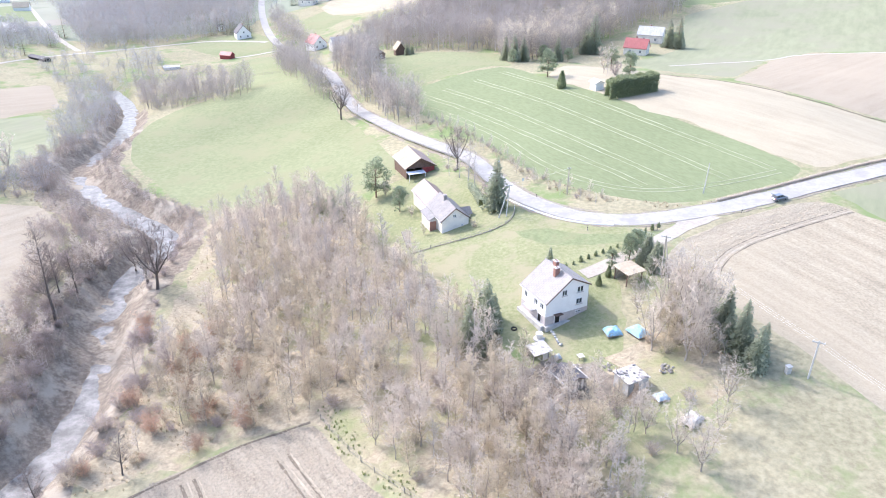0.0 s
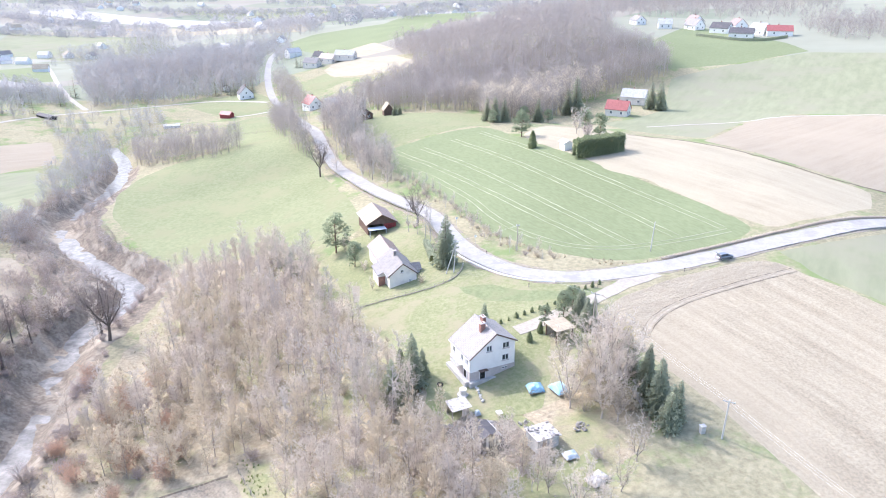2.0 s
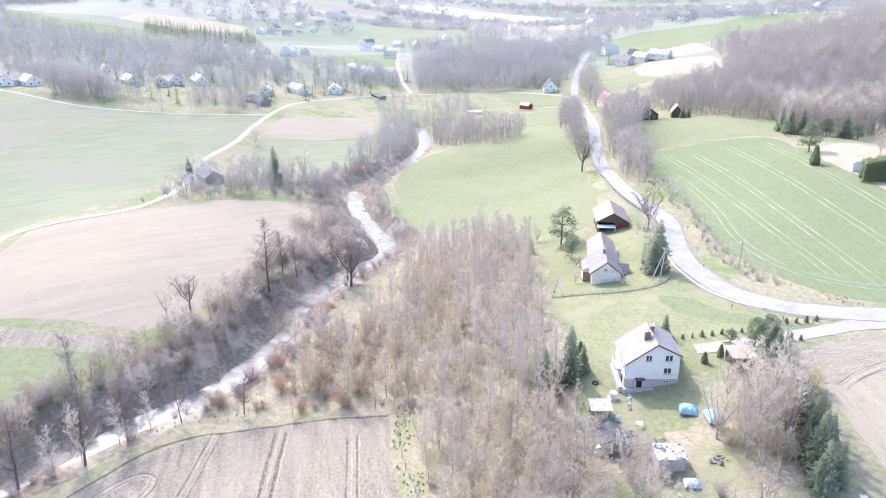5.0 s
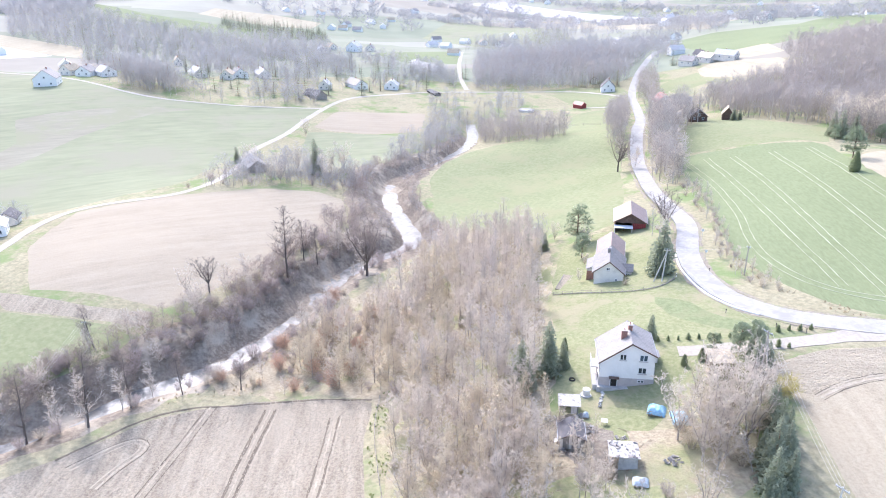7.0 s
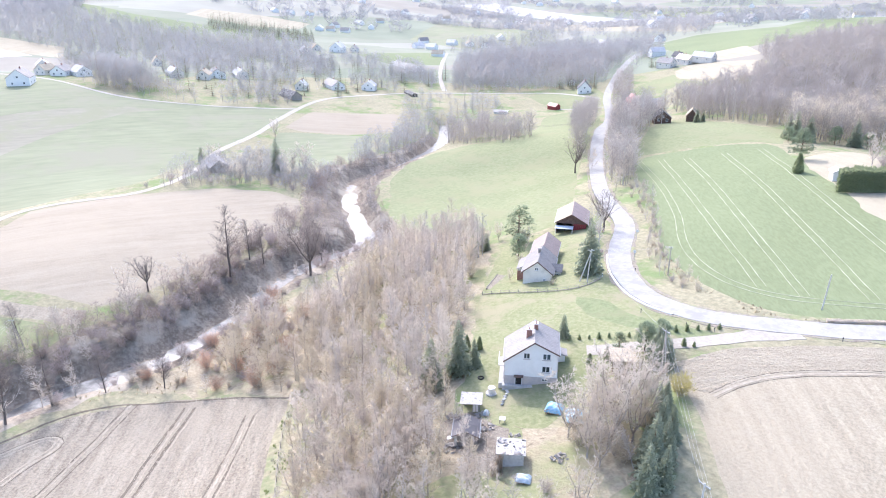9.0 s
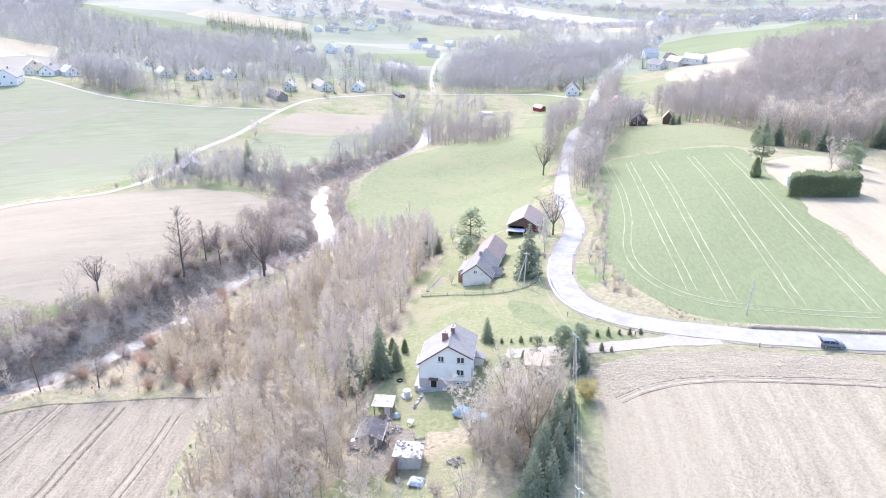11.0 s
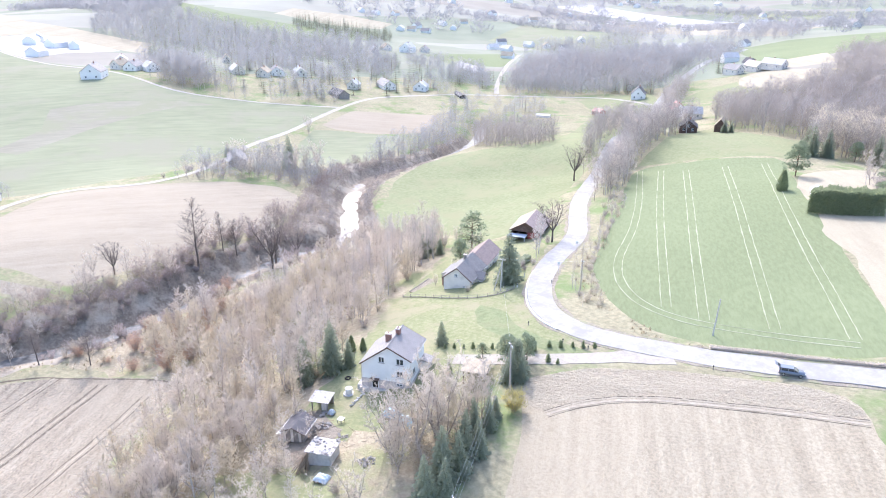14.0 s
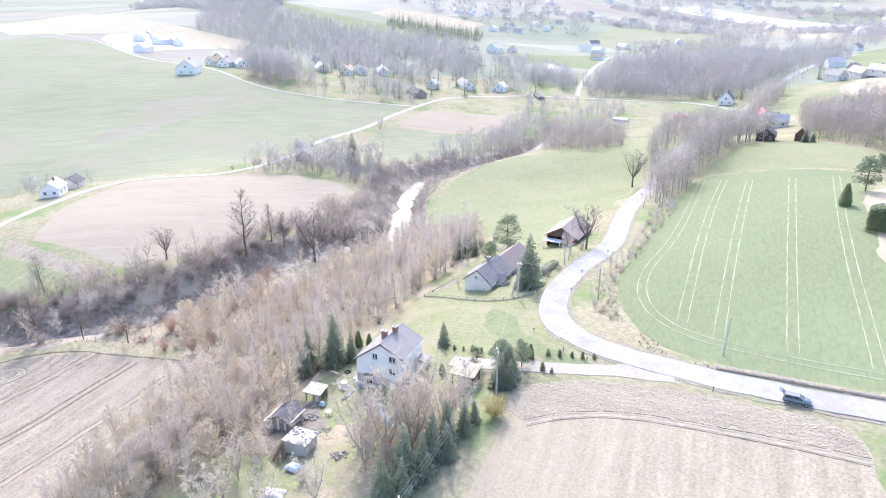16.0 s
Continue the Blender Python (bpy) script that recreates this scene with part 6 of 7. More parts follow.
def build_car(x, y, turn, colour, label, hatch_open):
    """An estate car, nose towards +x."""
    c = thing("car", x, y, turn, label, "car", z=max(gz(x + dx, y + dy) for dx in (-1, 0, 1) for dy in (-1, 0, 1)) + 0.02)
    sec = [(-2.2, 0.35, 0.62, 0.72), (-2.15, 0.3, 0.9, 0.82), (-1.6, 0.28, 0.94, 0.87), (0.0, 0.28, 0.95, 0.88), (1.0, 0.28, 0.93, 0.87), (1.9, 0.3, 0.80, 0.82), (2.2, 0.36, 0.62, 0.66)]
    def loft(sections, close=True):
        g = Geo()
        for px, z0, z1, hw in sections:
            g.v += [(px, -hw * 0.94, z0), (px, -hw, (z0 + z1) / 2), (px, -hw * 0.93, z1), (px, hw * 0.93, z1), (px, hw, (z0 + z1) / 2), (px, hw * 0.94, z0)]
        for i in range(len(sections) - 1):
            for j in range(6):
                k = (j + 1) % 6
                g.f.append((i * 6 + j, i * 6 + k, (i + 1) * 6 + k, (i + 1) * 6 + j))
        if close:
            g.f += [tuple(range(6))[::-1], tuple(range(len(g.v) - 6, len(g.v)))]
        return g
    body = part("body", loft(sec), colour, c, smooth=True)
    part("greenhouse", loft([(-2.05, 0.88, 0.95, 0.78), (-1.85, 0.88, 1.38, 0.70), (-0.6, 0.88, 1.45, 0.68), (0.2, 0.88, 1.42, 0.68), (1.05, 0.88, 0.95, 0.78)]), M_GLASS, c, "dark tinted glass")
    part("roof", Geo().box(-1.9, 0.25, -0.64, 0.64, 1.43, 1.49), colour, c, bevel=0.03)
    for px in (-1.87, -0.7, 0.25):
        for s in (-1, 1):
            part("pillar", Geo().box(px - 0.05, px + 0.05, s * 0.74 - 0.03, s * 0.74 + 0.03, 0.9, 1.44, pose(0, 0, 0)), colour, c)
    for px in (-1.4, 1.35):
        for s in (-1, 1):
            wl = part("wheel", Geo().tube((px, s * 0.68, 0.31), (px, s * 0.9, 0.31), 0.31, 0.31, 18, True), M_RUBBER, c, "black tyre")
            part("rim", Geo().tube((px, s * 0.895, 0.31), (px, s * 0.915, 0.31), 0.2, 0.19, 14, True), M_METAL, wl)
    for s in (-1, 1):
        part("headlight", Geo().box(2.02, 2.17, s * 0.52 - 0.16, s * 0.52 + 0.16, 0.6, 0.74), M_LAMP, c, bevel=0.03)
        part("tail_light", Geo().box(-2.22, -2.1, s * 0.68 - 0.1, s * 0.68 + 0.1, 0.62, 0.9), M_TAIL, c, bevel=0.02)
        part("mirror", Geo().box(0.75, 0.9, s * 0.95 - 0.1, s * 0.95 + 0.1, 0.95, 1.08), colour, c, bevel=0.03)
    if hatch_open:
        t = part("tailgate", Geo().box(-1.15, 0, -0.66, 0.66, -0.04, 0.04), colour, c, "raised tailgate", bevel=0.03)
        t.matrix_local = pose(-1.95, 0, 1.46, 0, 32, 0)
        part("tailgate_glass", Geo().box(-0.6, -0.08, -0.55, 0.55, 0.041, 0.05), M_GLASS, t)
        part("boot_lining", Geo().box(-2.23, -2.2, -0.55, 0.55, 0.45, 0.86), M_WHITE, c)
    c.scale = (0.82, 0.82, 0.82)
    return c


build_car(68.4, 131.3, 24, M_NAVY, "dark blue estate car parked on the verge with its tailgate raised", True)


# ---- roadside ----
def offset_line(line, step, o):
    p = resample(line, step)
    t = np.gradient(p, axis=0)
    t /= np.hypot(*t.T)[:, None]
    return p + np.stack([-t[:, 1], t[:, 0]], 1) * o


edge = offset_line(ROAD, 1.5, 2.55)
k = [tuple(q) for q in edge if 118 < q[1] < 150 and q[0] < 34]
kerb = ribbon("kerb", k, 0.28, 0.26, M_WHITE, 1.2, 0.02, 2)
tagged(kerb, "low whitish concrete kerb along the outside of the bend", "kerb", kind="structure")
for side in (-1, 1):
    q = [tuple(p) for p in offset_line(ROAD, 3, side * 2.75) if -60 < p[0] < 140 and p[1] < 330]
    verge = ribbon("road_shoulder", q, 0.8, 0.05, M_EARTH, 2.0, 0.3, 2)
    tagged(verge, "trodden earth shoulder beside the asphalt", "road shoulder", kind="structure")
for x, y in ((28, 122.6), (36.5, 120.4), (12.6, 142.5), (15.2, 136.5), (41, 120.8), (20.4, 141), (59, 126.4), (-4, 180)):
    s = thing("marker_post", x, y, 0, "dark short roadside marker post", "post", "marker posts")
    part("post", Geo().box(-0.07, 0.07, -0.05, 0.05, -0.2, 0.85), M_WHITE if x < 16 else M_GREYWOOD, s, bevel=0.02)
    part("reflector", Geo().box(-0.071, 0.071, -0.056, 0.056, 0.55, 0.75), M_DARK, s)
for x, y in ((18, 147), (13.6, 161)):
    s = thing("road_sign", x, y, 25, "small round road sign seen from behind on a thin post", "road sign")
    part("post", Geo().tube((0, 0, -0.3), (0, 0, 2.4), 0.03, 0.03, 6), M_METAL, s, fix=False)
    part("plate", Geo().tube((0, -0.04, 2.2), (0, -0.01, 2.2), 0.32, 0.32, 18, True), M_WHITE, s, fix=False)


def fence(name, line, step, h, label, boards=False):
    p = resample(line, step)
    s = new(name)
    tagged(s, label, "fence")
    for q in p:
        z = gz(*q)
        part("post", Geo().box(q[0] - 0.045, q[0] + 0.045, q[1] - 0.045, q[1] + 0.045, z - 0.3, z + h), M_GREYWOOD, s, fix=False)
    for a, b in zip(p[:-1], p[1:]):
        for f in (0.35, 0.85):
            part("rail", Geo().tube((a[0], a[1], gz(*a) + h * f), (b[0], b[1], gz(*b) + h * f), 0.03, 0.03, 4), M_GREYWOOD, s, fix=False)
        if boards:
            part("base_board", Geo().tube((a[0], a[1], gz(*a) + 0.12), (b[0], b[1], gz(*b) + 0.12), 0.07, 0.07, 4), M_GREYWOOD, s, fix=False)
    return s


fence("garden_fence", [(-6.5, 125.6), (0, 126.4), (6, 127), (11, 128.5), (14.2, 131.2), (15.2, 135.5)], 2.0, 0.75, "low dark wooden garden fence in front of the farmhouse", True)
fence("field_fence", [(-18.4, 82.6), (-12.8, 74), (-2.8, 63.4), (6, 54.6)], 3.0, 1.1, "weathered wooden fence beside the tilled field")
fence("paddock_fence", [(-110, 330), (-90, 338), (-72, 330)], 5.0, 1.2, "far pale paddock fence at the end of the meadow")


def hedge(name, line, width, h, mat, label, dens=60, seed=1, shaggy=False):
    """A hedge: solid heart and leafy skin; a shaggy one swells and dips along its top."""
    r = random.Random(seed)
    g, skin = Geo(), Geo()
    p = resample(line, 1.0)
    up = lambda q: Vector((0, 0, h * (0.88 if not shaggy else 0.72 + 0.16 * noise.noise(Vector((q[0] * 0.7, q[1] * 0.7, seed))))))
    for a, b in zip(p[:-1], p[1:]):
        d = Vector((b[0] - a[0], b[1] - a[1], 0)).normalized()
        n = Vector((-d.y, d.x, 0))
        A, B = Vector((a[0], a[1], gz(*a))), Vector((b[0], b[1], gz(*b)))
        w = width * 0.42
        za, zb = up(a), up(b)
        g.face(A - n * w, B - n * w, B - n * w * .8 + zb, A - n * w * .8 + za)
        g.face(B + n * w, A + n * w, A + n * w * .8 + za, B + n * w * .8 + zb)
        g.face(A - n * w * .8 + za, B - n * w * .8 + zb, B + n * w * .8 + zb, A + n * w * .8 + za)
        for _ in range(dens):
            u, t = r.random(), r.uniform(-1, 1)
            top = r.random() < 0.5
            q = A.lerp(B, u) + (n * width * 0.45 * t + za * r.uniform(0.97, 1.3 if shaggy else 1.12) if top else n * width * 0.45 * (1 if t > 0 else -1) + za * (r.random() * 1.1))
            e = rnd_dir(r, r.uniform(0, 1.4))
            skin.twig(q, q + e * r.uniform(0.15, 0.35) * (1 + 0.25 * h), 0.06 + 0.02 * h, e.orthogonal().normalized())
    s = new(name)
    tagged(s, label, "hedge")
    part("heart", g, mat, s, fix=False)
    part("foliage", skin, mat, s, fix=False)
    return s


hedge("clipped_hedge", [(8.4, 141.5), (7.6, 146), (6.4, 152.5)], 1.5, 1.5, M_SPRUCE, "clipped dark green hedge beside the farmyard", 60)
hedge("verge_hedge", [(56, 132.2), (66, 136), (76, 139.6), (87, 143.6), (98, 147.2), (112, 152)], 0.6, 0.4, M_TWIG, "low brown bank of dry growth beside the road", 60, 3)
hedge("evergreen_hedge", [(48.6, 204.8), (54, 205.4), (60.6, 206.8), (62.8, 207.8)], 4.8, 5.6, M_THUJA, "tall dense dark evergreen hedge round a garden plot", 620, 9, True)
hedge("village_hedge", [(165, 470), (190, 440), (215, 452)], 1.6, 1.8, M_SPRUCE, "far dark hedge round the hilltop gardens", 6, 4)
bed = thing("vegetable_bed", -7.2, 132.5, 12, "narrow dug vegetable bed edged with boards", "garden bed")
part("soil", Geo().box(-0.9, 0.9, -4, 4, -0.3, 0.12), M_PLOUGH, bed, bevel=0.04)
for x in (-0.95, 0.95):
    part("edging_board", Geo().box(x - 0.05, x + 0.05, -4, 4, -0.3, 0.22), M_GREYWOOD, bed)

# wheel tracks in the crop and the stubble
M_TRACK = land("pale_wheel_track", (0.31, 0.325, 0.215), (0.36, 0.37, 0.25), (0.41, 0.415, 0.30), 0.1, 1.0, relief=0.3)
M_DARKTRACK = land("dark_wheel_rut", (0.11, 0.092, 0.07), (0.155, 0.13, 0.10), (0.21, 0.178, 0.137), 0.1, 1.0, relief=0.6)
TRACKS = [
    [(-16, 248), (5, 207), (18, 179), (23.5, 162), (30, 149.5), (37.5, 142), (46, 138.6), (54.5, 139.4), (63, 141.6), (74, 145)],
    [(-8, 247), (18, 192), (44, 142)], [(0.5, 246.5), (29.5, 185), (51.5, 140.6)], [(11.5, 250), (37, 195), (62, 143.6)], [(21, 256), (46, 199), (73, 146.5)],
]
for line in TRACKS:
    for o in (-0.85, 0.85):
        q = [tuple(p) for p in offset_line(line, 3.0, o)]
        tr_ = ribbon("wheel_track", q, 0.16, 0.05, M_TRACK, 2.0, 0.08, 1)
        tagged(tr_, "pale tractor wheel track through the green crop", "wheel track", kind="structure")
for line, wd, mat, word in (([(71, 234), (92, 220), (105.5, 194), (119.5, 172.6), (150, 165)], 0.8, M_DARKTRACK, "dark rutted headland between bare fields"), ([(86, 268), (104, 272), (124, 270), (143, 281), (200, 243)], 1.6, M_GRAVEL, "pale field track across the hillside")):
    tagged(ribbon("field_track", line, wd, 0.06, mat, 3.0, 0.15, 2), word, "field track", kind="structure")
M_PALETRACK = land("pale_pressed_soil", (0.32, 0.275, 0.21), (0.375, 0.325, 0.25), (0.43, 0.38, 0.295), 0.1, 1.0, relief=0.6)
RUTS = [
    # line, dark rut offsets and widths, pale strip offsets and widths
    ([(45.5, 102.5), (48.5, 108.5), (54, 113.5), (65, 119.5), (76, 124), (80, 125.5)], ((-0.75, 0.10), (0.75, 0.08)), ((-0.2, 0.5), (0.45, 0.25))),
    ([(-36, 73.2), (-28.7, 61.5), (-22, 52), (-14, 40)], ((-0.9, 0.5), (0.9, 0.5)), ((0, 0.25), (1.5, 0.2))),
    ([(-23, 76), (-15.9, 65.7), (-9.8, 57), (-2, 45)], ((-0.8, 0.3), (0.8, 0.3)), ((0, 0.25), (1.2, 0.2))),
    ([(-46, 68.5), (-43.2, 62.9), (-38.5, 53.5), (-34.1, 45.4), (-30, 37)], ((-0.9, 0.2), (0.7, 0.16)), ((-0.4, 0.25),)),
    ([(-42.2, 43.7), (-44.5, 49), (-44.6, 53.6), (-46.4, 55.8), (-49.4, 54.7), (-50.1, 49.5), (-50.4, 44)], ((-0.6, 0.12),), ((-0.2, 0.4), (0.7, 0.3))),
    ([(-54, 44), (-53.1, 57.5), (-50.5, 64.3), (-45.7, 69), (-41.6, 71.8), (-31, 79.5), (-20, 82.4)], ((0, 0.4),), ()),
]
for line, dark, pale in RUTS:
    for offs, mat, word, lift in ((dark, M_DARKTRACK, "dark tractor rut pressed into the bare field", 0.045), (pale, M_PALETRACK, "pale pressed strip beside a tractor rut", 0.04)):
        for o, wd in offs:
            q = [tuple(p) for p in offset_line(line, 2.0, o)]
            tagged(ribbon("wheel_rut", q, wd, lift, mat, 1.5, 0.08, 1), word, "wheel rut", kind="structure")

# ---- vegetation ----
rng = random.Random(7)
BUILT = [(19, 98, 8.5), (2, 141, 8.5), (-7, 171, 8), (27, 79.5, 3.5), (18, 82, 3.2), (14, 88, 2.5), (27, 91, 3.2), (30, 89, 3.2), (15, 92, 2.0)]


def clear(x, y):
    return all(math.hypot(x - a, y - b) > r for a, b, r in BUILT) and math.hypot((x + 51) / 5, (y - 117) / 8) > 1 and line_dist(x, y, np.array(ROAD)) > 5


off_bend = lambda x, y: line_dist(x, y, np.array(ROAD)) > 4.2

# the near thicket
THICKET = [(-46, 126), (-56, 150), (-58, 164), (-48, 170), (-36, 170), (-28, 162), (-20, 150), (-12, 130), (-3, 113), (3, 102), (6, 95), (8, 87), (10, 79), (14, 70), (17, 60), (20, 46), (14, 46), (6, 56), (-1, 64), (-8, 71), (-14, 84), (-28, 83), (-42, 84), (-49, 92), (-50, 104), (-48, 116)]
for x, y in scatter(THICKET, 3.2, 3, clear):
    u = noise.noise(Vector((x * 0.06, y * 0.06, 3)))
    w = rng.random()
    size = rng.choice((rng.uniform(0.7, 1.05), rng.uniform(0.95, 1.4)))
    if x < -34 and y < 125 and rng.random() < 0.3:
        continue
    if y < 85 and x > 2:
        kind = BROAD if w < 0.35 else ALDER if w < 0.7 else BIRCH if w < 0.8 else TANTREE
        size *= 0.85
    elif u > 0.12:
        kind = TANTREE if w < 0.75 else ALDER
    elif u < -0.2:
        kind = BIRCH if w < 0.35 else ALDER
    else:
        kind = ALDER if w < 0.62 else BIRCH if w < 0.74 else TANTREE if w < 0.9 else BROAD
    if y > 140:
        kind = BIRCH if w < 0.3 else ALDER
    kind.put(x, y, size * (0.75 if kind is BROAD else 1), rng)
# undergrowth of the thicket and rusty scrub by the stream
for x, y in scatter(THICKET, 6.2, 5, clear):
    (TANSHRUB if rng.random() < 0.5 else SHRUB).put(x, y, rng.uniform(0.5, 0.95), rng)
for x, y in scatter([(-56, 72), (-50, 84), (-52, 104), (-48, 124), (-38, 112), (-34, 95), (-26, 84), (-40, 76)], 4.4, 8, clear):
    w = rng.random()
    (RUSTY if w < 0.17 else TANSHRUB if w < 0.55 else SHRUB if w < 0.75 else ALDER).put(x, y, rng.choice((0.4, 0.6, 0.9, 1.25)) * rng.uniform(0.8, 1.2), rng)
for x, y, k in ((-57, 113, 1.1), (-56, 110, 0.8), (-44, 101, 1.15), (-46, 98, 0.9), (-51, 90, 0.8), (-45, 84, 1.1), (-40, 127, 0.9), (-42, 92, 1.2), (-47, 106, 1.0), (-38, 86, 1.15), (-36, 97, 0.9), (-43, 110, 1.0), (-30, 88, 0.9)):
    RUSTY.put(x, y, k, rng)
for x, y, k in ((-58, 110, 1.1), (-50, 103, 1.2), (-48.5, 101, 1.1), (-51, 105, 0.9), (-48, 86, 1.1), (-57, 107, 0.8)):
    SHRUB.put(x, y, k, rng)
# stream banks
for i, (x, y) in enumerate(resample(RIVER, 3.1)):
    if y < 30 or y > 150:
        continue
    for side, n in ((-1, 4), (1, 1)):
        for _ in range(n):
            o = side * (rng.uniform(5.5, 14) if side < 0 else rng.uniform(7.0, 11))
            a, b = x + o, y + rng.uniform(-2, 2) + o * 0.35
            w = rng.random()
            if line_dist(a, b, RIVER_LINE) < 4.6:
                continue
            (SHRUB if w < 0.72 else TANSHRUB if w < 0.82 else ALDER).put(a, b, rng.uniform(0.45, 1.3), rng, group="stream bank shrubs")
OAK.put(-61, 129.5, 1.02, rng, v=0, sink=0.2, lean=(0, -9))
POPLAR.put(-76, 116, 1.08, rng, v=0, sink=0.2, label="tall dark leafless tree at the edge of the field by the stream")
OAK.put(-81, 96, 0.6, rng, v=1, label="dark leafless tree at the edge of the field by the stream")
OAK.put(-73, 146, 0.65, rng, v=0, label="dark leafless tree at the edge of the field by the stream")
POPLAR.put(-80, 126, 0.66, rng, v=1)
POPLAR.put(-78, 129, 0.62, rng, v=0)
OAK.put(-64.5, 133, 0.8, rng, v=1)
BROAD.put(-72, 86, 1.0, rng)
BROAD.put(-84, 92, 0.7, rng)
for x, y, k in ((-58, 60, 0.75), (-58, 52, 0.9), (-79, 66, 0.6), (-46, 75, 0.5), (-54, 68, 0.55), (-63, 44, 0.9)):
    POPLAR.put(x, y, k * 0.9, rng, lean=(0, rng.uniform(-12, 8)))
# round the house and the driveway
SPRUCE.put(4, 92, 0.85, rng)
SPRUCE.put(7, 95.5, 1.02, rng)
SPRUCE.put(6, 90.5, 0.6, rng)
SPRUCE.put(8.5, 98, 0.55, rng)
BIGTHUJA.put(4.5, 102, 0.62, rng, label="low dense evergreen at the edge of the lawn")
BIGTHUJA.put(6.5, 103, 0.5, rng, label="low dense evergreen at the edge of the lawn")
SPRUCE.put(19, 110, 0.48, rng, label="slim young spruce on the lawn behind the house")
PINE.put(33, 110, 0.75, rng)
PINE.put(35, 112.5, 0.7, rng)
for x, y, k in ((36.4, 106.4, 0.6), (37.6, 107.4, 0.5), (35.4, 108.8, 0.62)):
    SPRUCE.put(x, y, k, rng, label="dense green conifer in the clump beside the driveway")
SPRUCE.put(36, 109, 0.62, rng)
BIGTHUJA.put(34, 115.5, 0.5, rng)
BIGTHUJA.put(26.5, 103.5, 0.4, rng)
BIGTHUJA.put(28.5, 105.5, 0.45, rng)
PINE.put(29.5, 108, 0.55, rng)
WILLOW.put(41.5, 100.5, 0.95, rng)
for x, y, k in ((40.2, 98, 0.45), (41.2, 95.4, 0.62), (41.0, 92.6, 0.78), (43.2, 90.6, 0.66), (42.2, 88.6, 0.92), (44.0, 86.2, 0.8), (43.0, 83.8, 1.0), (45.0, 82.0, 0.74), (43.6, 80.4, 0.85), (41.4, 85.8, 0.6)):
    SLIM.put(x, y, k, rng, label="tall dark spruce in the row beside the stubble field", group="row of spruces", lean=(rng.uniform(-3, 3), rng.uniform(-3, 3)))
for x, y, k in ((31, 95, 0.55), (34, 93, 0.8), (36, 90, 1.0), (33, 90, 0.8), (37, 86, 0.95), (34, 86, 0.75), (39, 88, 0.85), (37.5, 95.5, 0.65), (39, 94, 0.7), (37, 82, 0.6), (31, 86, 0.8), (36, 93, 0.85), (38.5, 97, 0.6), (34, 89, 0.95), (40, 90, 0.9), (35, 83, 0.8)):
    (BROAD if rng.random() < 0.8 else TANTREE).put(x, y, k * 1.28, rng, label="leafless bushy tree with fanning tan twigs beside the yard")
BIRCH.put(37.5, 99, 0.98, rng)
BIRCH.put(41, 83.5, 0.75, rng, lean=(0, 18), label="leaning young birch with a white trunk")
for x, y, k in ((29, 66, 0.75), (26, 69.5, 0.65), (31, 63, 0.8), (35, 69, 0.6), (38, 74, 0.7)):
    BROAD.put(x, y, k, rng, label="leafless bushy tree with fanning tan twigs beside the yard")
for x, y, k in ((20.5, 76, 0.9), (16.8, 75.6, 1.0), (23, 73.5, 0.95), (19, 72.5, 1.05), (21.6, 80, 0.7), (15.6, 81.6, 0.8), (26.2, 72.6, 0.8), (24.6, 70, 0.9)):
    (ALDER if k < 0.93 else TANTREE).put(x, y, k, rng, label="slender leafless tree crowding the old sheds")
for x, y, k in ((31, 88, 1.1), (36, 91, 1.4), (39, 92, 1.3), (33, 85, 1.1), (40, 96, 1.0), (35, 87, 1.4), (38, 85, 1.2), (36, 96.5, 1.1), (39.5, 84, 1.0)):
    TANSHRUB.put(x, y, k, rng, label="tall leafless bush with dense tan twigs beside the yard")
for x, y, k in ((4, 75, 1.2), (7, 80, 1.3), (9, 76, 1.25), (2, 86, 1.2), (6, 70, 1.3), (11, 71, 1.2), (8, 64, 1.3), (3, 80, 1.15), (12, 66, 1.2), (5, 60, 1.2)):
    TANTREE.put(x, y, k, rng, label="tall leafless tree with feathery olive-tan twigs")
BIRCH.put(31, 70, 0.75, rng)
BIRCH.put(24, 70, 0.7, rng)
for x, y in scatter([(8, 84), (12, 86), (13.5, 79), (17, 74), (21, 69), (23, 62), (23, 50), (12, 50), (9, 66)], 2.8, 44, clear):
    w = rng.random()
    (BROAD if w < 0.25 else ALDER if w < 0.6 else TANTREE if w < 0.85 else BIRCH).put(x, y, rng.uniform(0.8, 1.2) * (0.7 if w < 0.25 else 1), rng)
for x, y in ((22, 66), (26, 66), (33, 75), (23, 73)):
    SHRUB.put(x, y, rng.uniform(0.6, 0.9), rng)
# evergreens in a row along the driveway
for i in range(9):
    THUJA.put(20.5 + i * 1.45, 109.2 + i * 0.72, rng.uniform(0.7, 1.1), rng)
for x, y in ((35.5, 118), (37, 119), (38.5, 120.2), (40, 121), (41.5, 122), (38, 114), (39.5, 114.4)):
    THUJA.put(x, y, rng.uniform(0.8, 1.3), rng)
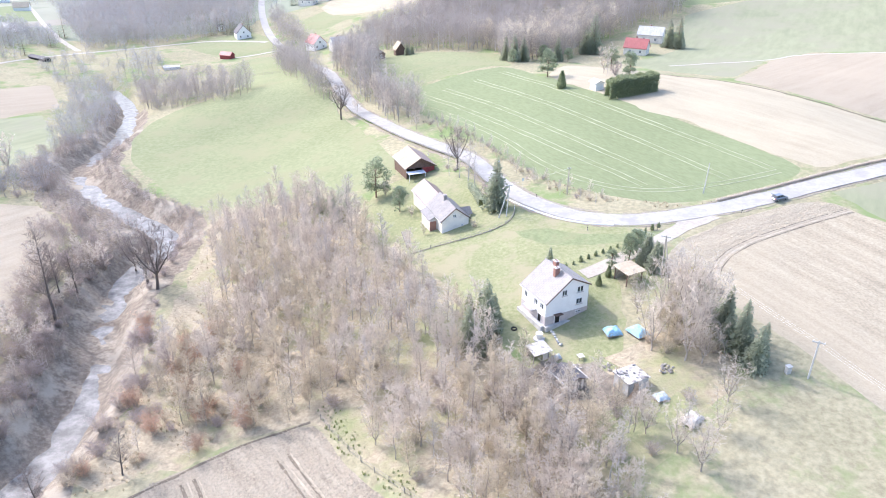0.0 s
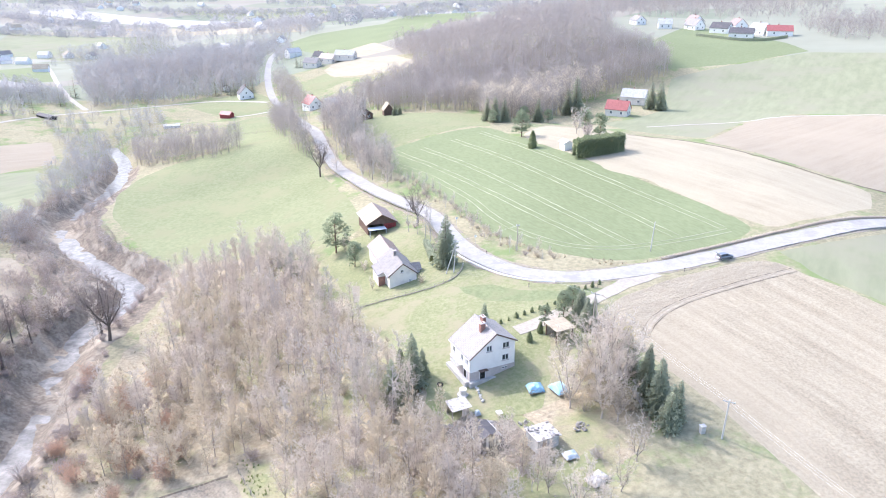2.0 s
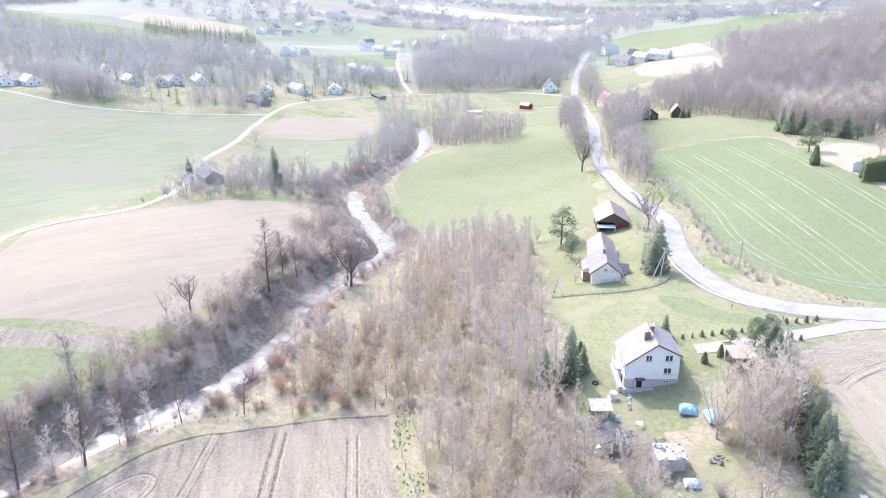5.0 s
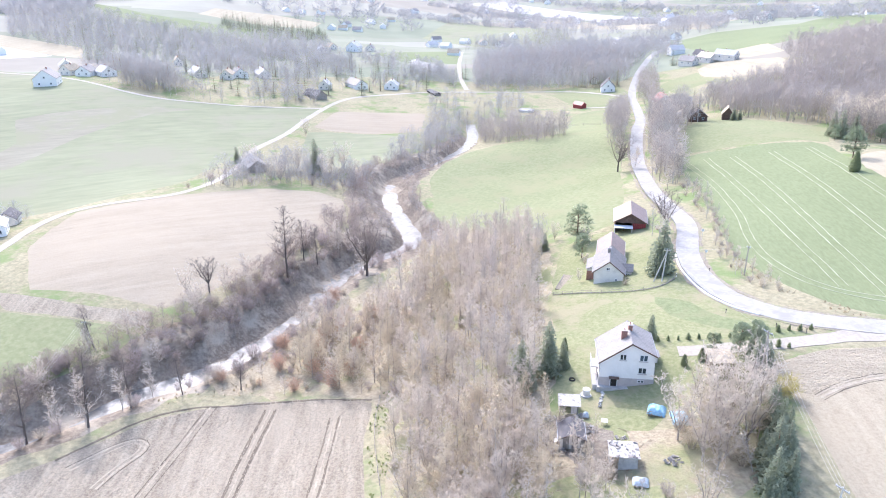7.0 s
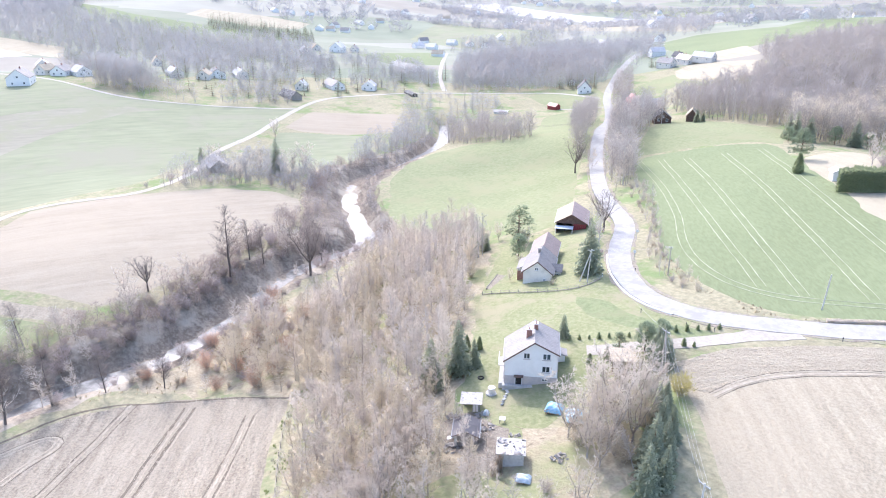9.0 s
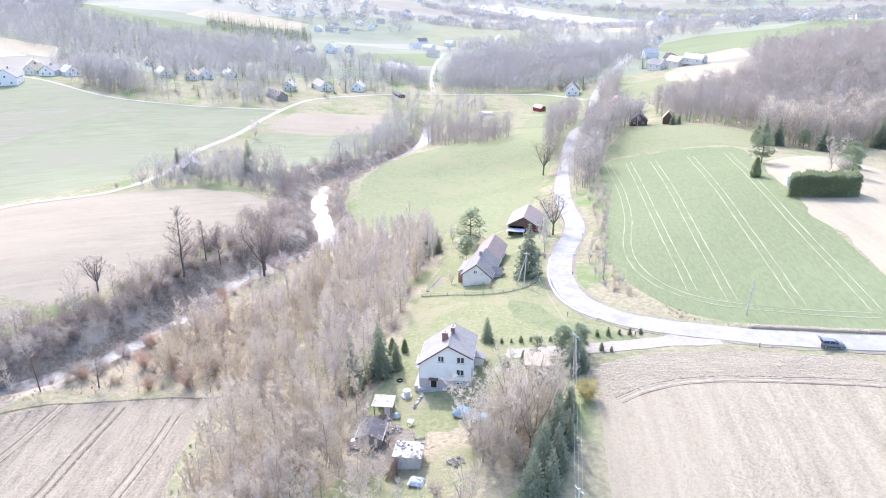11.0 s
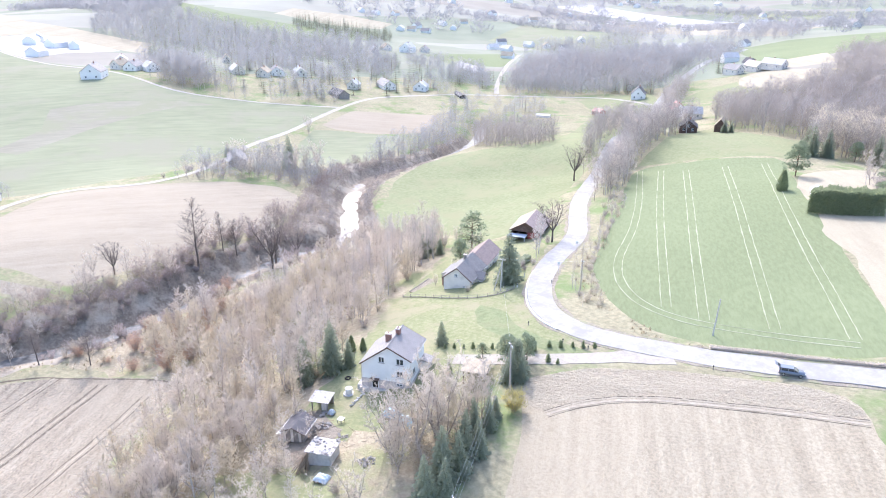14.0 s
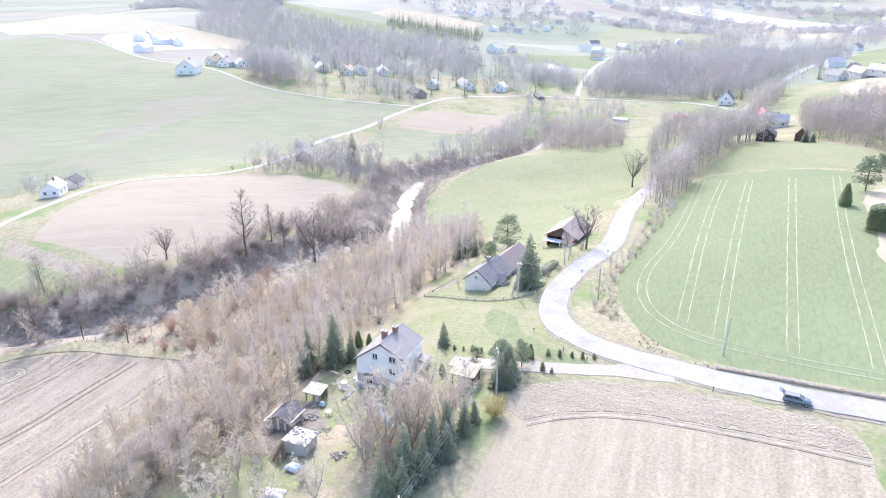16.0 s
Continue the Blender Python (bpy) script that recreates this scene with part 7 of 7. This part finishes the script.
# farmstead
SPRUCE.put(11.4, 138.6, 1.2, rng, v=0, label="broad dense spruce beside the farmhouse gate")
PINE.put(-16.5, 160, 1.5, rng)
PINE.put(-10, 148, 0.9, rng)
BROAD.put(-14, 159, 0.45, rng, label="small leafless fruit tree in the farm garden")
BROAD.put(-11, 153, 0.4, rng, label="small leafless fruit tree in the farm garden")
for x, y, k in ((-24, 163, 0.5), (-26, 160, 0.5), (-7, 143, 0.3), (-4, 133, 0.3), (9, 146, 0.25)):
    BROAD.put(x, y, k, rng, label="small leafless fruit tree in the farm garden")
OAK.put(3.6, 166, 0.72, rng, v=1, label="leafless roadside tree with dark spreading limbs", group="roadside trees")
for x, y, k in ((-28, 156, 0.55), (-26, 152, 0.7), (-23, 155, 0.5), (-31, 160, 0.55)):
    SPRUCE.put(x, y, k, rng, label="dark spruce at the edge of the thicket behind the garden")
BIRCH.put(6, 157, 1.25, rng)
BIRCH.put(4, 160, 1.05, rng)
BIRCH.put(7.5, 154, 1.1, rng)
BIRCH.put(1.5, 163, 1.0, rng)
for x, y in ((8, 148), (7, 152), (10, 146), (9.5, 150), (3, 165), (1, 168)):
    SHRUB.put(x, y, rng.uniform(0.4, 0.6), rng)
TANSHRUB.put(6.5, 131.5, 0.6, rng)
# young growth on the bank inside the bend
BANK = [(27, 138), (21, 147), (17.4, 156), (14, 168), (8, 180), (1, 194), (-7, 210), (-3, 213), (5, 199), (11, 184), (17, 169), (20.5, 157), (25, 148), (31, 141), (36, 135), (32, 133)]
for x, y in scatter(BANK, 1.9, 12, off_bend):
    w = rng.random()
    if w < 0.85:
        (BIRCH if w < 0.22 else ALDER if w < 0.42 else TANSHRUB if w < 0.7 else SHRUB).put(x, y, rng.uniform(0.25, 0.5) if w < 0.42 else rng.uniform(0.3, 0.6), rng, group="roadside growth", label="thin leafless young growth on the roadside bank")
# roadside trees further on
for x, y in scatter([(-10, 207), (-20, 230), (-31, 257), (-42, 286), (-52, 314), (-42, 330), (-28, 320), (-28, 290), (-23, 262), (-13, 236), (-5, 214)], 5.6, 77, off_bend):
    (ALDER if rng.random() < 0.6 else BIRCH).put(x, y, rng.uniform(1.1, 1.7), rng, group="roadside trees", label="leafless roadside tree with fine purplish-grey twigs")
OAK.put(-35.5, 238, 0.85, rng, v=1, group="roadside trees", label="dark leafless tree on the meadow side of the road")
ROADSIDE = [(-10, 207), (-20, 230), (-31, 257), (-42, 286), (-52, 314), (-42, 330), (-28, 320), (-28, 290), (-23, 262), (-13, 236), (-5, 214)]
for x, y in ((-8, 205), (-9, 214), (-15, 226), (-21, 240), (-44, 262), (-48, 276), (-56, 296), (-60, 312), (-38, 248), (-25, 256), (-18, 222), (-30, 240)):
    (BIRCH if rng.random() < 0.4 else ALDER).put(x, y, rng.uniform(1.0, 1.3), rng, group="roadside trees", label="leafless roadside tree with fine purplish-grey twigs")
# by the hamlet lane
SPRUCE.put(-139, 192, 1.42, rng, v=1, label="tall narrow spruce beside a hidden farmstead")
SPRUCE.put(-182, 190, 0.7, rng)
BROAD.put(-132, 200, 1.15, rng)
BROAD.put(-198, 246, 0.9, rng)
for x, y in scatter([(-166, 140), (-160, 150), (-172, 178), (-186, 192), (-150, 196), (-124, 200), (-112, 186), (-118, 178), (-132, 174), (-146, 164), (-158, 146)], 7.5, 17, lambda x, y: math.hypot(x + 160, y - 182) > 9):
    (BROAD if rng.random() < 0.45 else SHRUB).put(x, y, rng.uniform(0.6, 1.0), rng, group="hamlet trees")
# by the fields above the bend
BIGTHUJA.put(37.5, 220.5, 1.1, rng)
PINE.put(35.5, 238, 1.35, rng)
BROAD.put(54, 236, 0.95, rng)
PINE.put(58, 243, 1.1, rng)
BIRCH.put(54, 231, 0.9, rng)
SPRUCE.put(64.5, 306, 1.75, rng)
SPRUCE.put(61, 305, 1.2, rng)
SPRUCE.put(99.6, 316, 1.25, rng)
SPRUCE.put(103, 313.4, 1.35, rng)
PINE.put(60, 226, 1.2, rng)
SHRUB.put(57, 232, 1.6, rng)
SPRUCE.put(-16, 319, 0.6, rng)
SPRUCE.put(-14, 321, 0.5, rng)
for x, y, k in ((25, 284, 1.0), (28, 279, 1.1), (32, 282, 1.0), (40, 284, 0.95), (46, 285, 1.0), (27, 272, 0.8), (50, 283, 0.8)):
    (PINE if k < 0.97 else SPRUCE).put(x, y, k, rng, label="dark conifer at the forest edge")

plant_all()

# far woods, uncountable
# GREY, PURP and PALE wear the haze-greyed far twig colours.
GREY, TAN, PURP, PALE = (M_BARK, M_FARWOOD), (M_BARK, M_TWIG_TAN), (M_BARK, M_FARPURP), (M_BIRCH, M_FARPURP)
HILLWOOD = [(-20, 330), (-2, 322), (24, 310), (25, 282), (50, 288), (62, 316), (82, 340), (106, 358), (122, 374), (128, 394), (108, 450), (129, 584), (60, 620), (19, 590), (-44, 572), (-12, 470), (-14, 410), (-40, 392), (-44, 376)]
ROADLINE = np.array(ROAD)
off_road = lambda gap: lambda x, y: line_dist(x, y, ROADLINE) > gap
patchy = lambda scale, least, seed: lambda x, y: noise.noise(Vector((x * scale, y * scale, seed))) > least
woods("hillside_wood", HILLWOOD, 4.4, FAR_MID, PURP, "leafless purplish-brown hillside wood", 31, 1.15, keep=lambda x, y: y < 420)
woods("birch_wood", HILLWOOD, 7.5, FAR_MID, PALE, "pale birches standing along the hillside wood", 32, 1.3, keep=lambda x, y: y < 420)
woods("larch_wood", [(24, 308), (26, 286), (50, 288), (62, 316), (84, 342), (70, 352), (40, 340), (10, 330)], 5.0, FAR_MID, TAN, "tan leafless larches at the wood's edge", 33, 1.2)
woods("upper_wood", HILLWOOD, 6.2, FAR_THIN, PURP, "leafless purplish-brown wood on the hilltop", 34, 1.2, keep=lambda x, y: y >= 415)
woods("stream_scrub", [(-78, 148), (-92, 164), (-112, 182), (-126, 196), (-134, 220), (-134, 245), (-122, 245), (-112, 240), (-104, 212), (-92, 194), (-74, 178), (-60, 166), (-62, 150)], 4.4, FAR_BUSH, PURP, "leafless scrub on the stream banks", 51, 0.75, keep=lambda x, y: line_dist(x, y, RIVER_LINE) > 5.2)
woods("west_bank_scrub", [(-74, 50), (-70, 64), (-66, 90), (-72, 112), (-77, 130), (-80, 148), (-90, 162), (-98, 176), (-110, 188), (-119, 216), (-118, 237), (-124, 272), (-143, 277), (-138, 241), (-130, 205), (-118, 175), (-102, 156), (-94, 140), (-86, 116), (-80, 92), (-81, 62), (-86, 44)], 2.7, FAR_BUSH, (M_BARK, M_SCRUB), "leafless scrub on the far bank of the stream", 53, 0.8, keep=lambda x, y: line_dist(x, y, RIVER_LINE) > (4.2 if y < 160 else 9) and noise.noise(Vector((x * 0.12, y * 0.12, 6))) > (-0.2 if y < 160 else 0.1))
woods("bank_thorns", [(-58, 150), (-66, 172), (-90, 194), (-104, 212), (-108, 236), (-134, 240), (-132, 206), (-112, 180), (-92, 162), (-84, 148)], 2.6, FAR_BUSH, (M_BARK, M_SCRUB), "low brown thorny growth on the cut banks of the stream", 69, 0.34, keep=lambda x, y: 3.6 < line_dist(x, y, RIVER_LINE) < 13)
woods("lane_hedge", [(-156, 142), (-150, 152), (-140, 166), (-128, 176), (-112, 182), (-116, 198), (-134, 200), (-152, 200), (-170, 190), (-168, 176), (-160, 158)], 3.3, FAR_BUSH + FAR_MID, GREY, "leafless hedge and trees along the lane", 52, 0.85, keep=lambda x, y: math.hypot(x + 160, y - 186) > 6 and line_dist(x, y, np.array(LANE)) > 3.5)
woods("stream_wood", [(-131, 222), (-142, 245), (-152, 275), (-166, 312), (-150, 330), (-138, 312), (-128, 292), (-122, 262), (-118, 236)], 4.2, FAR_BUSH + FAR_MID, GREY, "leafless thicket along the stream below the meadow", 35, 1.0, keep=lambda x, y: line_dist(x, y, RIVER_LINE) > 5)
woods("meadow_scrub", [(-124, 284), (-104, 281), (-84, 277), (-76, 284), (-86, 302), (-104, 318), (-128, 326), (-140, 316)], 3.8, FAR_BUSH + FAR_MID, PURP, "rounded leafless thicket at the side of the meadow", 55, 1.05, keep=lambda x, y: line_dist(x, y, RIVER_LINE) > 5)
woods("valley_scrub", [(-150, 330), (-170, 316), (-190, 338), (-226, 388), (-200, 410), (-165, 420), (-150, 380), (-142, 350)], 6.5, FAR_BUSH + FAR_MID, GREY, "scattered leafless bushes on the valley pasture", 56, 1.0, keep=patchy(0.04, -0.1, 5))
woods("roadside_row", [(-42, 262), (-58, 300), (-70, 340), (-84, 372), (-90, 372), (-78, 336), (-64, 296), (-46, 258)], 3.8, FAR_MID, PURP, "leafless purplish trees along the meadow side of the road", 44, 1.15, keep=off_road(3.4))
woods("roadside_wood", ROADSIDE, 4.6, FAR_MID, PURP, "leafless purplish roadside trees beyond the farm", 43, 1.15, keep=off_road(3.4))
woods("road_end_row", [(-62, 352), (-76, 386), (-92, 418), (-106, 452), (-122, 505), (-112, 510), (-94, 455), (-78, 412), (-56, 364)], 4.6, FAR_MID, PURP, "leafless trees lining the far end of the road", 47, 1.1, keep=lambda x, y: line_dist(x, y, ROADLINE) > 3.6 and math.hypot(x + 60, y - 378) > 17)
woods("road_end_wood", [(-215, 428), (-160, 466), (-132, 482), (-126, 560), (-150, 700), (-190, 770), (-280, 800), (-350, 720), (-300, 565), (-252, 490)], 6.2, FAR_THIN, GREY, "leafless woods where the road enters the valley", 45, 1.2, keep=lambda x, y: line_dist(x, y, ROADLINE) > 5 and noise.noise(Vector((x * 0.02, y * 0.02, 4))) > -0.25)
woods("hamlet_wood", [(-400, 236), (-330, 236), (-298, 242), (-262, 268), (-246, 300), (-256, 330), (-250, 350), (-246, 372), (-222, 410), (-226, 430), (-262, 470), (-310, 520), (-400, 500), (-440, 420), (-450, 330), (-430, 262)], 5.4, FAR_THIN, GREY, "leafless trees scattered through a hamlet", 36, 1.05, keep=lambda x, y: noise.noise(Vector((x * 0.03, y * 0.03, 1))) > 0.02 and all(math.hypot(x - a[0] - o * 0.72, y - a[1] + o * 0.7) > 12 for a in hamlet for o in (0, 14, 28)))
woods("side_lane_row", [(-262, 268), (-296, 242), (-330, 236), (-352, 238), (-350, 246), (-318, 246), (-290, 254)], 5.5, FAR_MID, PALE, "row of leafless birches along the lane below the hamlet", 57, 1.0)
woods("hamlet_birches", [(-345, 240), (-352, 262), (-330, 268), (-306, 256), (-318, 242)], 4.2, FAR_MID, GREY, "tall grove of leafless trees above the lane", 67, 1.4)
woods("hamlet_spruces", [(-400, 260), (-290, 262), (-256, 310), (-240, 390), (-226, 420), (-262, 480), (-380, 470)], 19.0, FAR_SPRUCE, (M_PINEBARK, M_SPRUCE), "dark spruces dotted through a hamlet", 37, 1.1)
woods("valley_spruces", [(-254, 462), (-247, 466), (-246, 474), (-253, 474)], 5.0, FAR_SPRUCE, (M_PINEBARK, M_SPRUCE), "tall dark spruces beside the straight lane", 58, 1.2)
woods("garden_spruces", [(-140, 470), (-128, 476), (-122, 486), (-150, 500), (-160, 480)], 8.0, FAR_SPRUCE, (M_PINEBARK, M_SPRUCE), "dark spruces round far gardens", 59, 1.0)
woods("slope_spruces", [(-56, 400), (-40, 408), (-20, 430), (-30, 436), (-58, 416)], 8.0, FAR_SPRUCE, (M_PINEBARK, M_SPRUCE), "dark young spruces along the hill pasture", 60, 0.8)
woods("farm_spruces", [(-106, 548), (-100, 540), (-108, 560), (-116, 556)], 5.0, FAR_SPRUCE, (M_PINEBARK, M_SPRUCE), "dark spruces behind far farm buildings", 61, 1.1)
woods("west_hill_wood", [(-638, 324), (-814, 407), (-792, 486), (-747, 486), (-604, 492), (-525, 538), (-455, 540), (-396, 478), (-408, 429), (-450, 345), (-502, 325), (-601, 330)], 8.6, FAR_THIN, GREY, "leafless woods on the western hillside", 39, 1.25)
woods("west_hill_conifers", [(-600, 340), (-700, 400), (-640, 480), (-500, 500), (-430, 440), (-460, 350)], 24.0, FAR_SPRUCE, (M_PINEBARK, M_SPRUCE), "dark conifers standing among the western woods", 70, 1.15)
woods("valley_birches", [(-215, 432), (-160, 468), (-134, 484), (-130, 560), (-190, 640), (-280, 600), (-252, 492)], 10.0, FAR_MID, PALE, "pale birches among the valley woods", 71, 1.35, keep=off_road(6))
woods("roadside_birches", ROADSIDE, 8.0, FAR_MID, PALE, "pale birches in the roadside wood", 72, 1.3, keep=off_road(3.6))
woods("far_hill_wood", [(-814, 407), (-1200, 430), (-1300, 700), (-900, 680), (-896, 560), (-792, 490)], 13.0, FAR_LOW, GREY, "leafless woods on the far western hill", 62, 1.1)
woods("conifer_strip", [(-710, 615), (-601, 690), (-522, 614), (-552, 582), (-650, 566)], 8.5, FAR_SPRUCE, (M_PINEBARK, M_SPRUCE), "dark strip of conifers between far fields", 46, 1.1)
woods("conifer_block", [(-505, 322), (-470, 318), (-446, 300), (-456, 296), (-500, 308)], 6.0, FAR_SPRUCE, (M_PINEBARK, M_SPRUCE), "dark block of conifers below the hillside strip", 63, 0.8)
woods("ridge_wood", [(140, 600), (250, 560), (340, 640), (420, 800), (200, 900), (60, 780), (40, 640)], 12.5, FAR_THIN, PURP, "leafless woods along the ridge", 40, 1.2)
woods("village_wood", [(234, 430), (300, 400), (340, 470), (300, 540), (250, 520), (240, 470)], 8.0, FAR_THIN, PURP, "leafless wood beside the hilltop village", 64, 1.1)
woods("plain_wood", [(-430, 700), (-350, 660), (-260, 800), (-150, 860), (-180, 1000), (-420, 960)], 11.0, FAR_THIN, GREY, "leafless trees along the valley plain", 65, 1.3, keep=patchy(0.012, 0.05, 8))
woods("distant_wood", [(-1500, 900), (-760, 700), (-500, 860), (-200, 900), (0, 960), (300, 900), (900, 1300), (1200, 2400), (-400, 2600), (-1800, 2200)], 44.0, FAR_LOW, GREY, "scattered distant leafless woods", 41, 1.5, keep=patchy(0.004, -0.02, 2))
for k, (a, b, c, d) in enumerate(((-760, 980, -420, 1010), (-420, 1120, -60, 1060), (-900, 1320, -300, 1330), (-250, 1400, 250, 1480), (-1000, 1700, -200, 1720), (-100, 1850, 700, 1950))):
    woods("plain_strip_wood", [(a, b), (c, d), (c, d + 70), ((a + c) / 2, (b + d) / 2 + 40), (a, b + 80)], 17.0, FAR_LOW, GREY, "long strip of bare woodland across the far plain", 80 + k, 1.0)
woods("lane_wood", [(-190, 72), (-172, 70), (-160, 84), (-168, 98), (-180, 104), (-200, 96)], 6.0, FAR_BUSH, GREY, "leafless bushes round a lane-side cottage", 42, keep=lambda x, y: math.hypot(x + 158, y - 88) > 7)

# tussocks of dry grass and fresh green
def tufts(name, poly, spacing, mat, label, seed, h=0.5, keep=None):
    st = Stuff()
    r = random.Random(seed)
    g = Geo()
    for i in range(7):
        a = r.uniform(0, 6.28)
        d = Vector((math.cos(a) * 0.7, math.sin(a) * 0.7, 1)).normalized()
        g.twig((math.cos(a) * 0.12, math.sin(a) * 0.12, -0.05), d * h * r.uniform(0.7, 1.2), 0.10, (-math.sin(a), math.cos(a), 0))
    v, f, m = np.array(g.v), np.array(g.f), np.zeros(len(g.f), int)
    for x, y in scatter(poly, spacing, seed, keep):
        k = r.uniform(0.3, 1.0)
        if noise.noise(Vector((x * 0.2, y * 0.2, seed))) < -0.05:
            continue
        st.add(v, f, m, x, y, gz(x, y), k, k * r.uniform(0.7, 1.2), r.uniform(0, 6.28))
    return st.build(name, (mat,), label, "grass")


dry = lambda x, y: line_dist(x, y, RIVER_LINE) > 5.2
tufts("dry_tussocks", [(-58, 60), (-52, 80), (-54, 100), (-54, 124), (-60, 150), (-50, 150), (-44, 124), (-40, 100), (-36, 84), (-46, 70)], 1.3, M_DRYGRASS, "pale dry grass tussocks in the clearing beside the stream", 61, 0.55, dry)
tufts("edge_grass", [(-20, 84.5), (-13.4, 73.4), (-3.6, 62), (7, 51), (9, 52.5), (-1.6, 64.4), (-11, 75.6), (-17, 86)], 0.8, M_GREENGRASS, "fresh green grass along the edge of the tilled field", 64, 0.4)
tufts("verge_grass", [(29, 137), (22, 147), (18, 157), (13, 172), (17, 170), (21, 158), (27, 147), (38, 135.4), (52, 131.6), (64, 135), (62, 133.4), (44, 129.6), (35, 131)], 0.9, M_DRYGRASS, "pale dry grass on the roadside bank", 68, 0.45)
tufts("bank_tussocks", [(-76, 60), (-76, 95), (-80, 130), (-96, 160), (-122, 186), (-118, 200), (-92, 178), (-74, 158), (-75, 130), (-70, 100), (-69, 62)], 1.7, M_DRYGRASS, "dry reeds and grass along the stream bank", 62, 0.7, dry)


# clods and stubble ridges on the open soil
def lumps(seed):
    r = random.Random(seed)
    g = Geo()
    n = 6
    for i in range(n):
        a = 2 * math.pi * i / n
        g.v.append((math.cos(a) * r.uniform(0.75, 1.15), math.sin(a) * r.uniform(0.75, 1.15), -0.15))
    g.v += [(r.uniform(-.5, -.2), r.uniform(-.2, .2), r.uniform(0.8, 1.1)), (r.uniform(.2, .5), r.uniform(-.2, .2), r.uniform(0.7, 1.0))]
    g.f += [(0, 1, 7), (1, 2, 7), (2, 6, 7), (2, 3, 6), (3, 4, 6), (4, 5, 6), (5, 0, 7), (5, 7, 6)]
    return np.array(g.v), np.array(g.f), np.zeros(8, int)


LUMPS = [lumps(s) for s in (1, 2, 3, 4)]


def clods(name, outline, along, spacing, length, width, high, mat, label, seed, keep=None):
    st = Stuff()
    r = random.Random(seed)
    for x, y in scatter([tuple(p) for p in outline], spacing, seed, keep):
        v, f, m = LUMPS[r.randrange(4)]
        a = along(x, y) + r.gauss(0, 0.16)
        k = r.uniform(0.6, 1.4)
        st.add(v * np.array((length, width, 1)), f, m, x, y, gz(x, y), k, high * r.uniform(0.5, 1.4), a)
    return st.build(name, (mat,), label, "soil")


heading = lambda dx, dy: math.atan2(dy, dx)
clods("headland_clods", OUTLINE["headland"], lambda x, y: radians(52 - 27 * min(1, max(0, (x - 42) / 18))), 0.5, 0.5, 0.16, 0.055, M_HEADLAND, "ridged clods of turned stubble along the field edge", 71)
clods("stubble_clods", OUTLINE["stubble"], lambda x, y: radians(119), 0.75, 0.40, 0.13, 0.05, M_STUBBLE, "short ridges of soil and straw in the stubble field", 72, lambda x, y: y > 45 and x < 112 and noise.noise(Vector((x * 0.3, y * 0.3, 2))) > -0.25)
clods("tilled_clods", OUTLINE["tilled"], lambda x, y: radians(130), 0.65, 0.40, 0.15, 0.10, M_PLOUGH, "coarse clods of tilled soil", 73, lambda x, y: y > 38 and noise.noise(Vector((x * 0.3, y * 0.3, 3))) > -0.3)
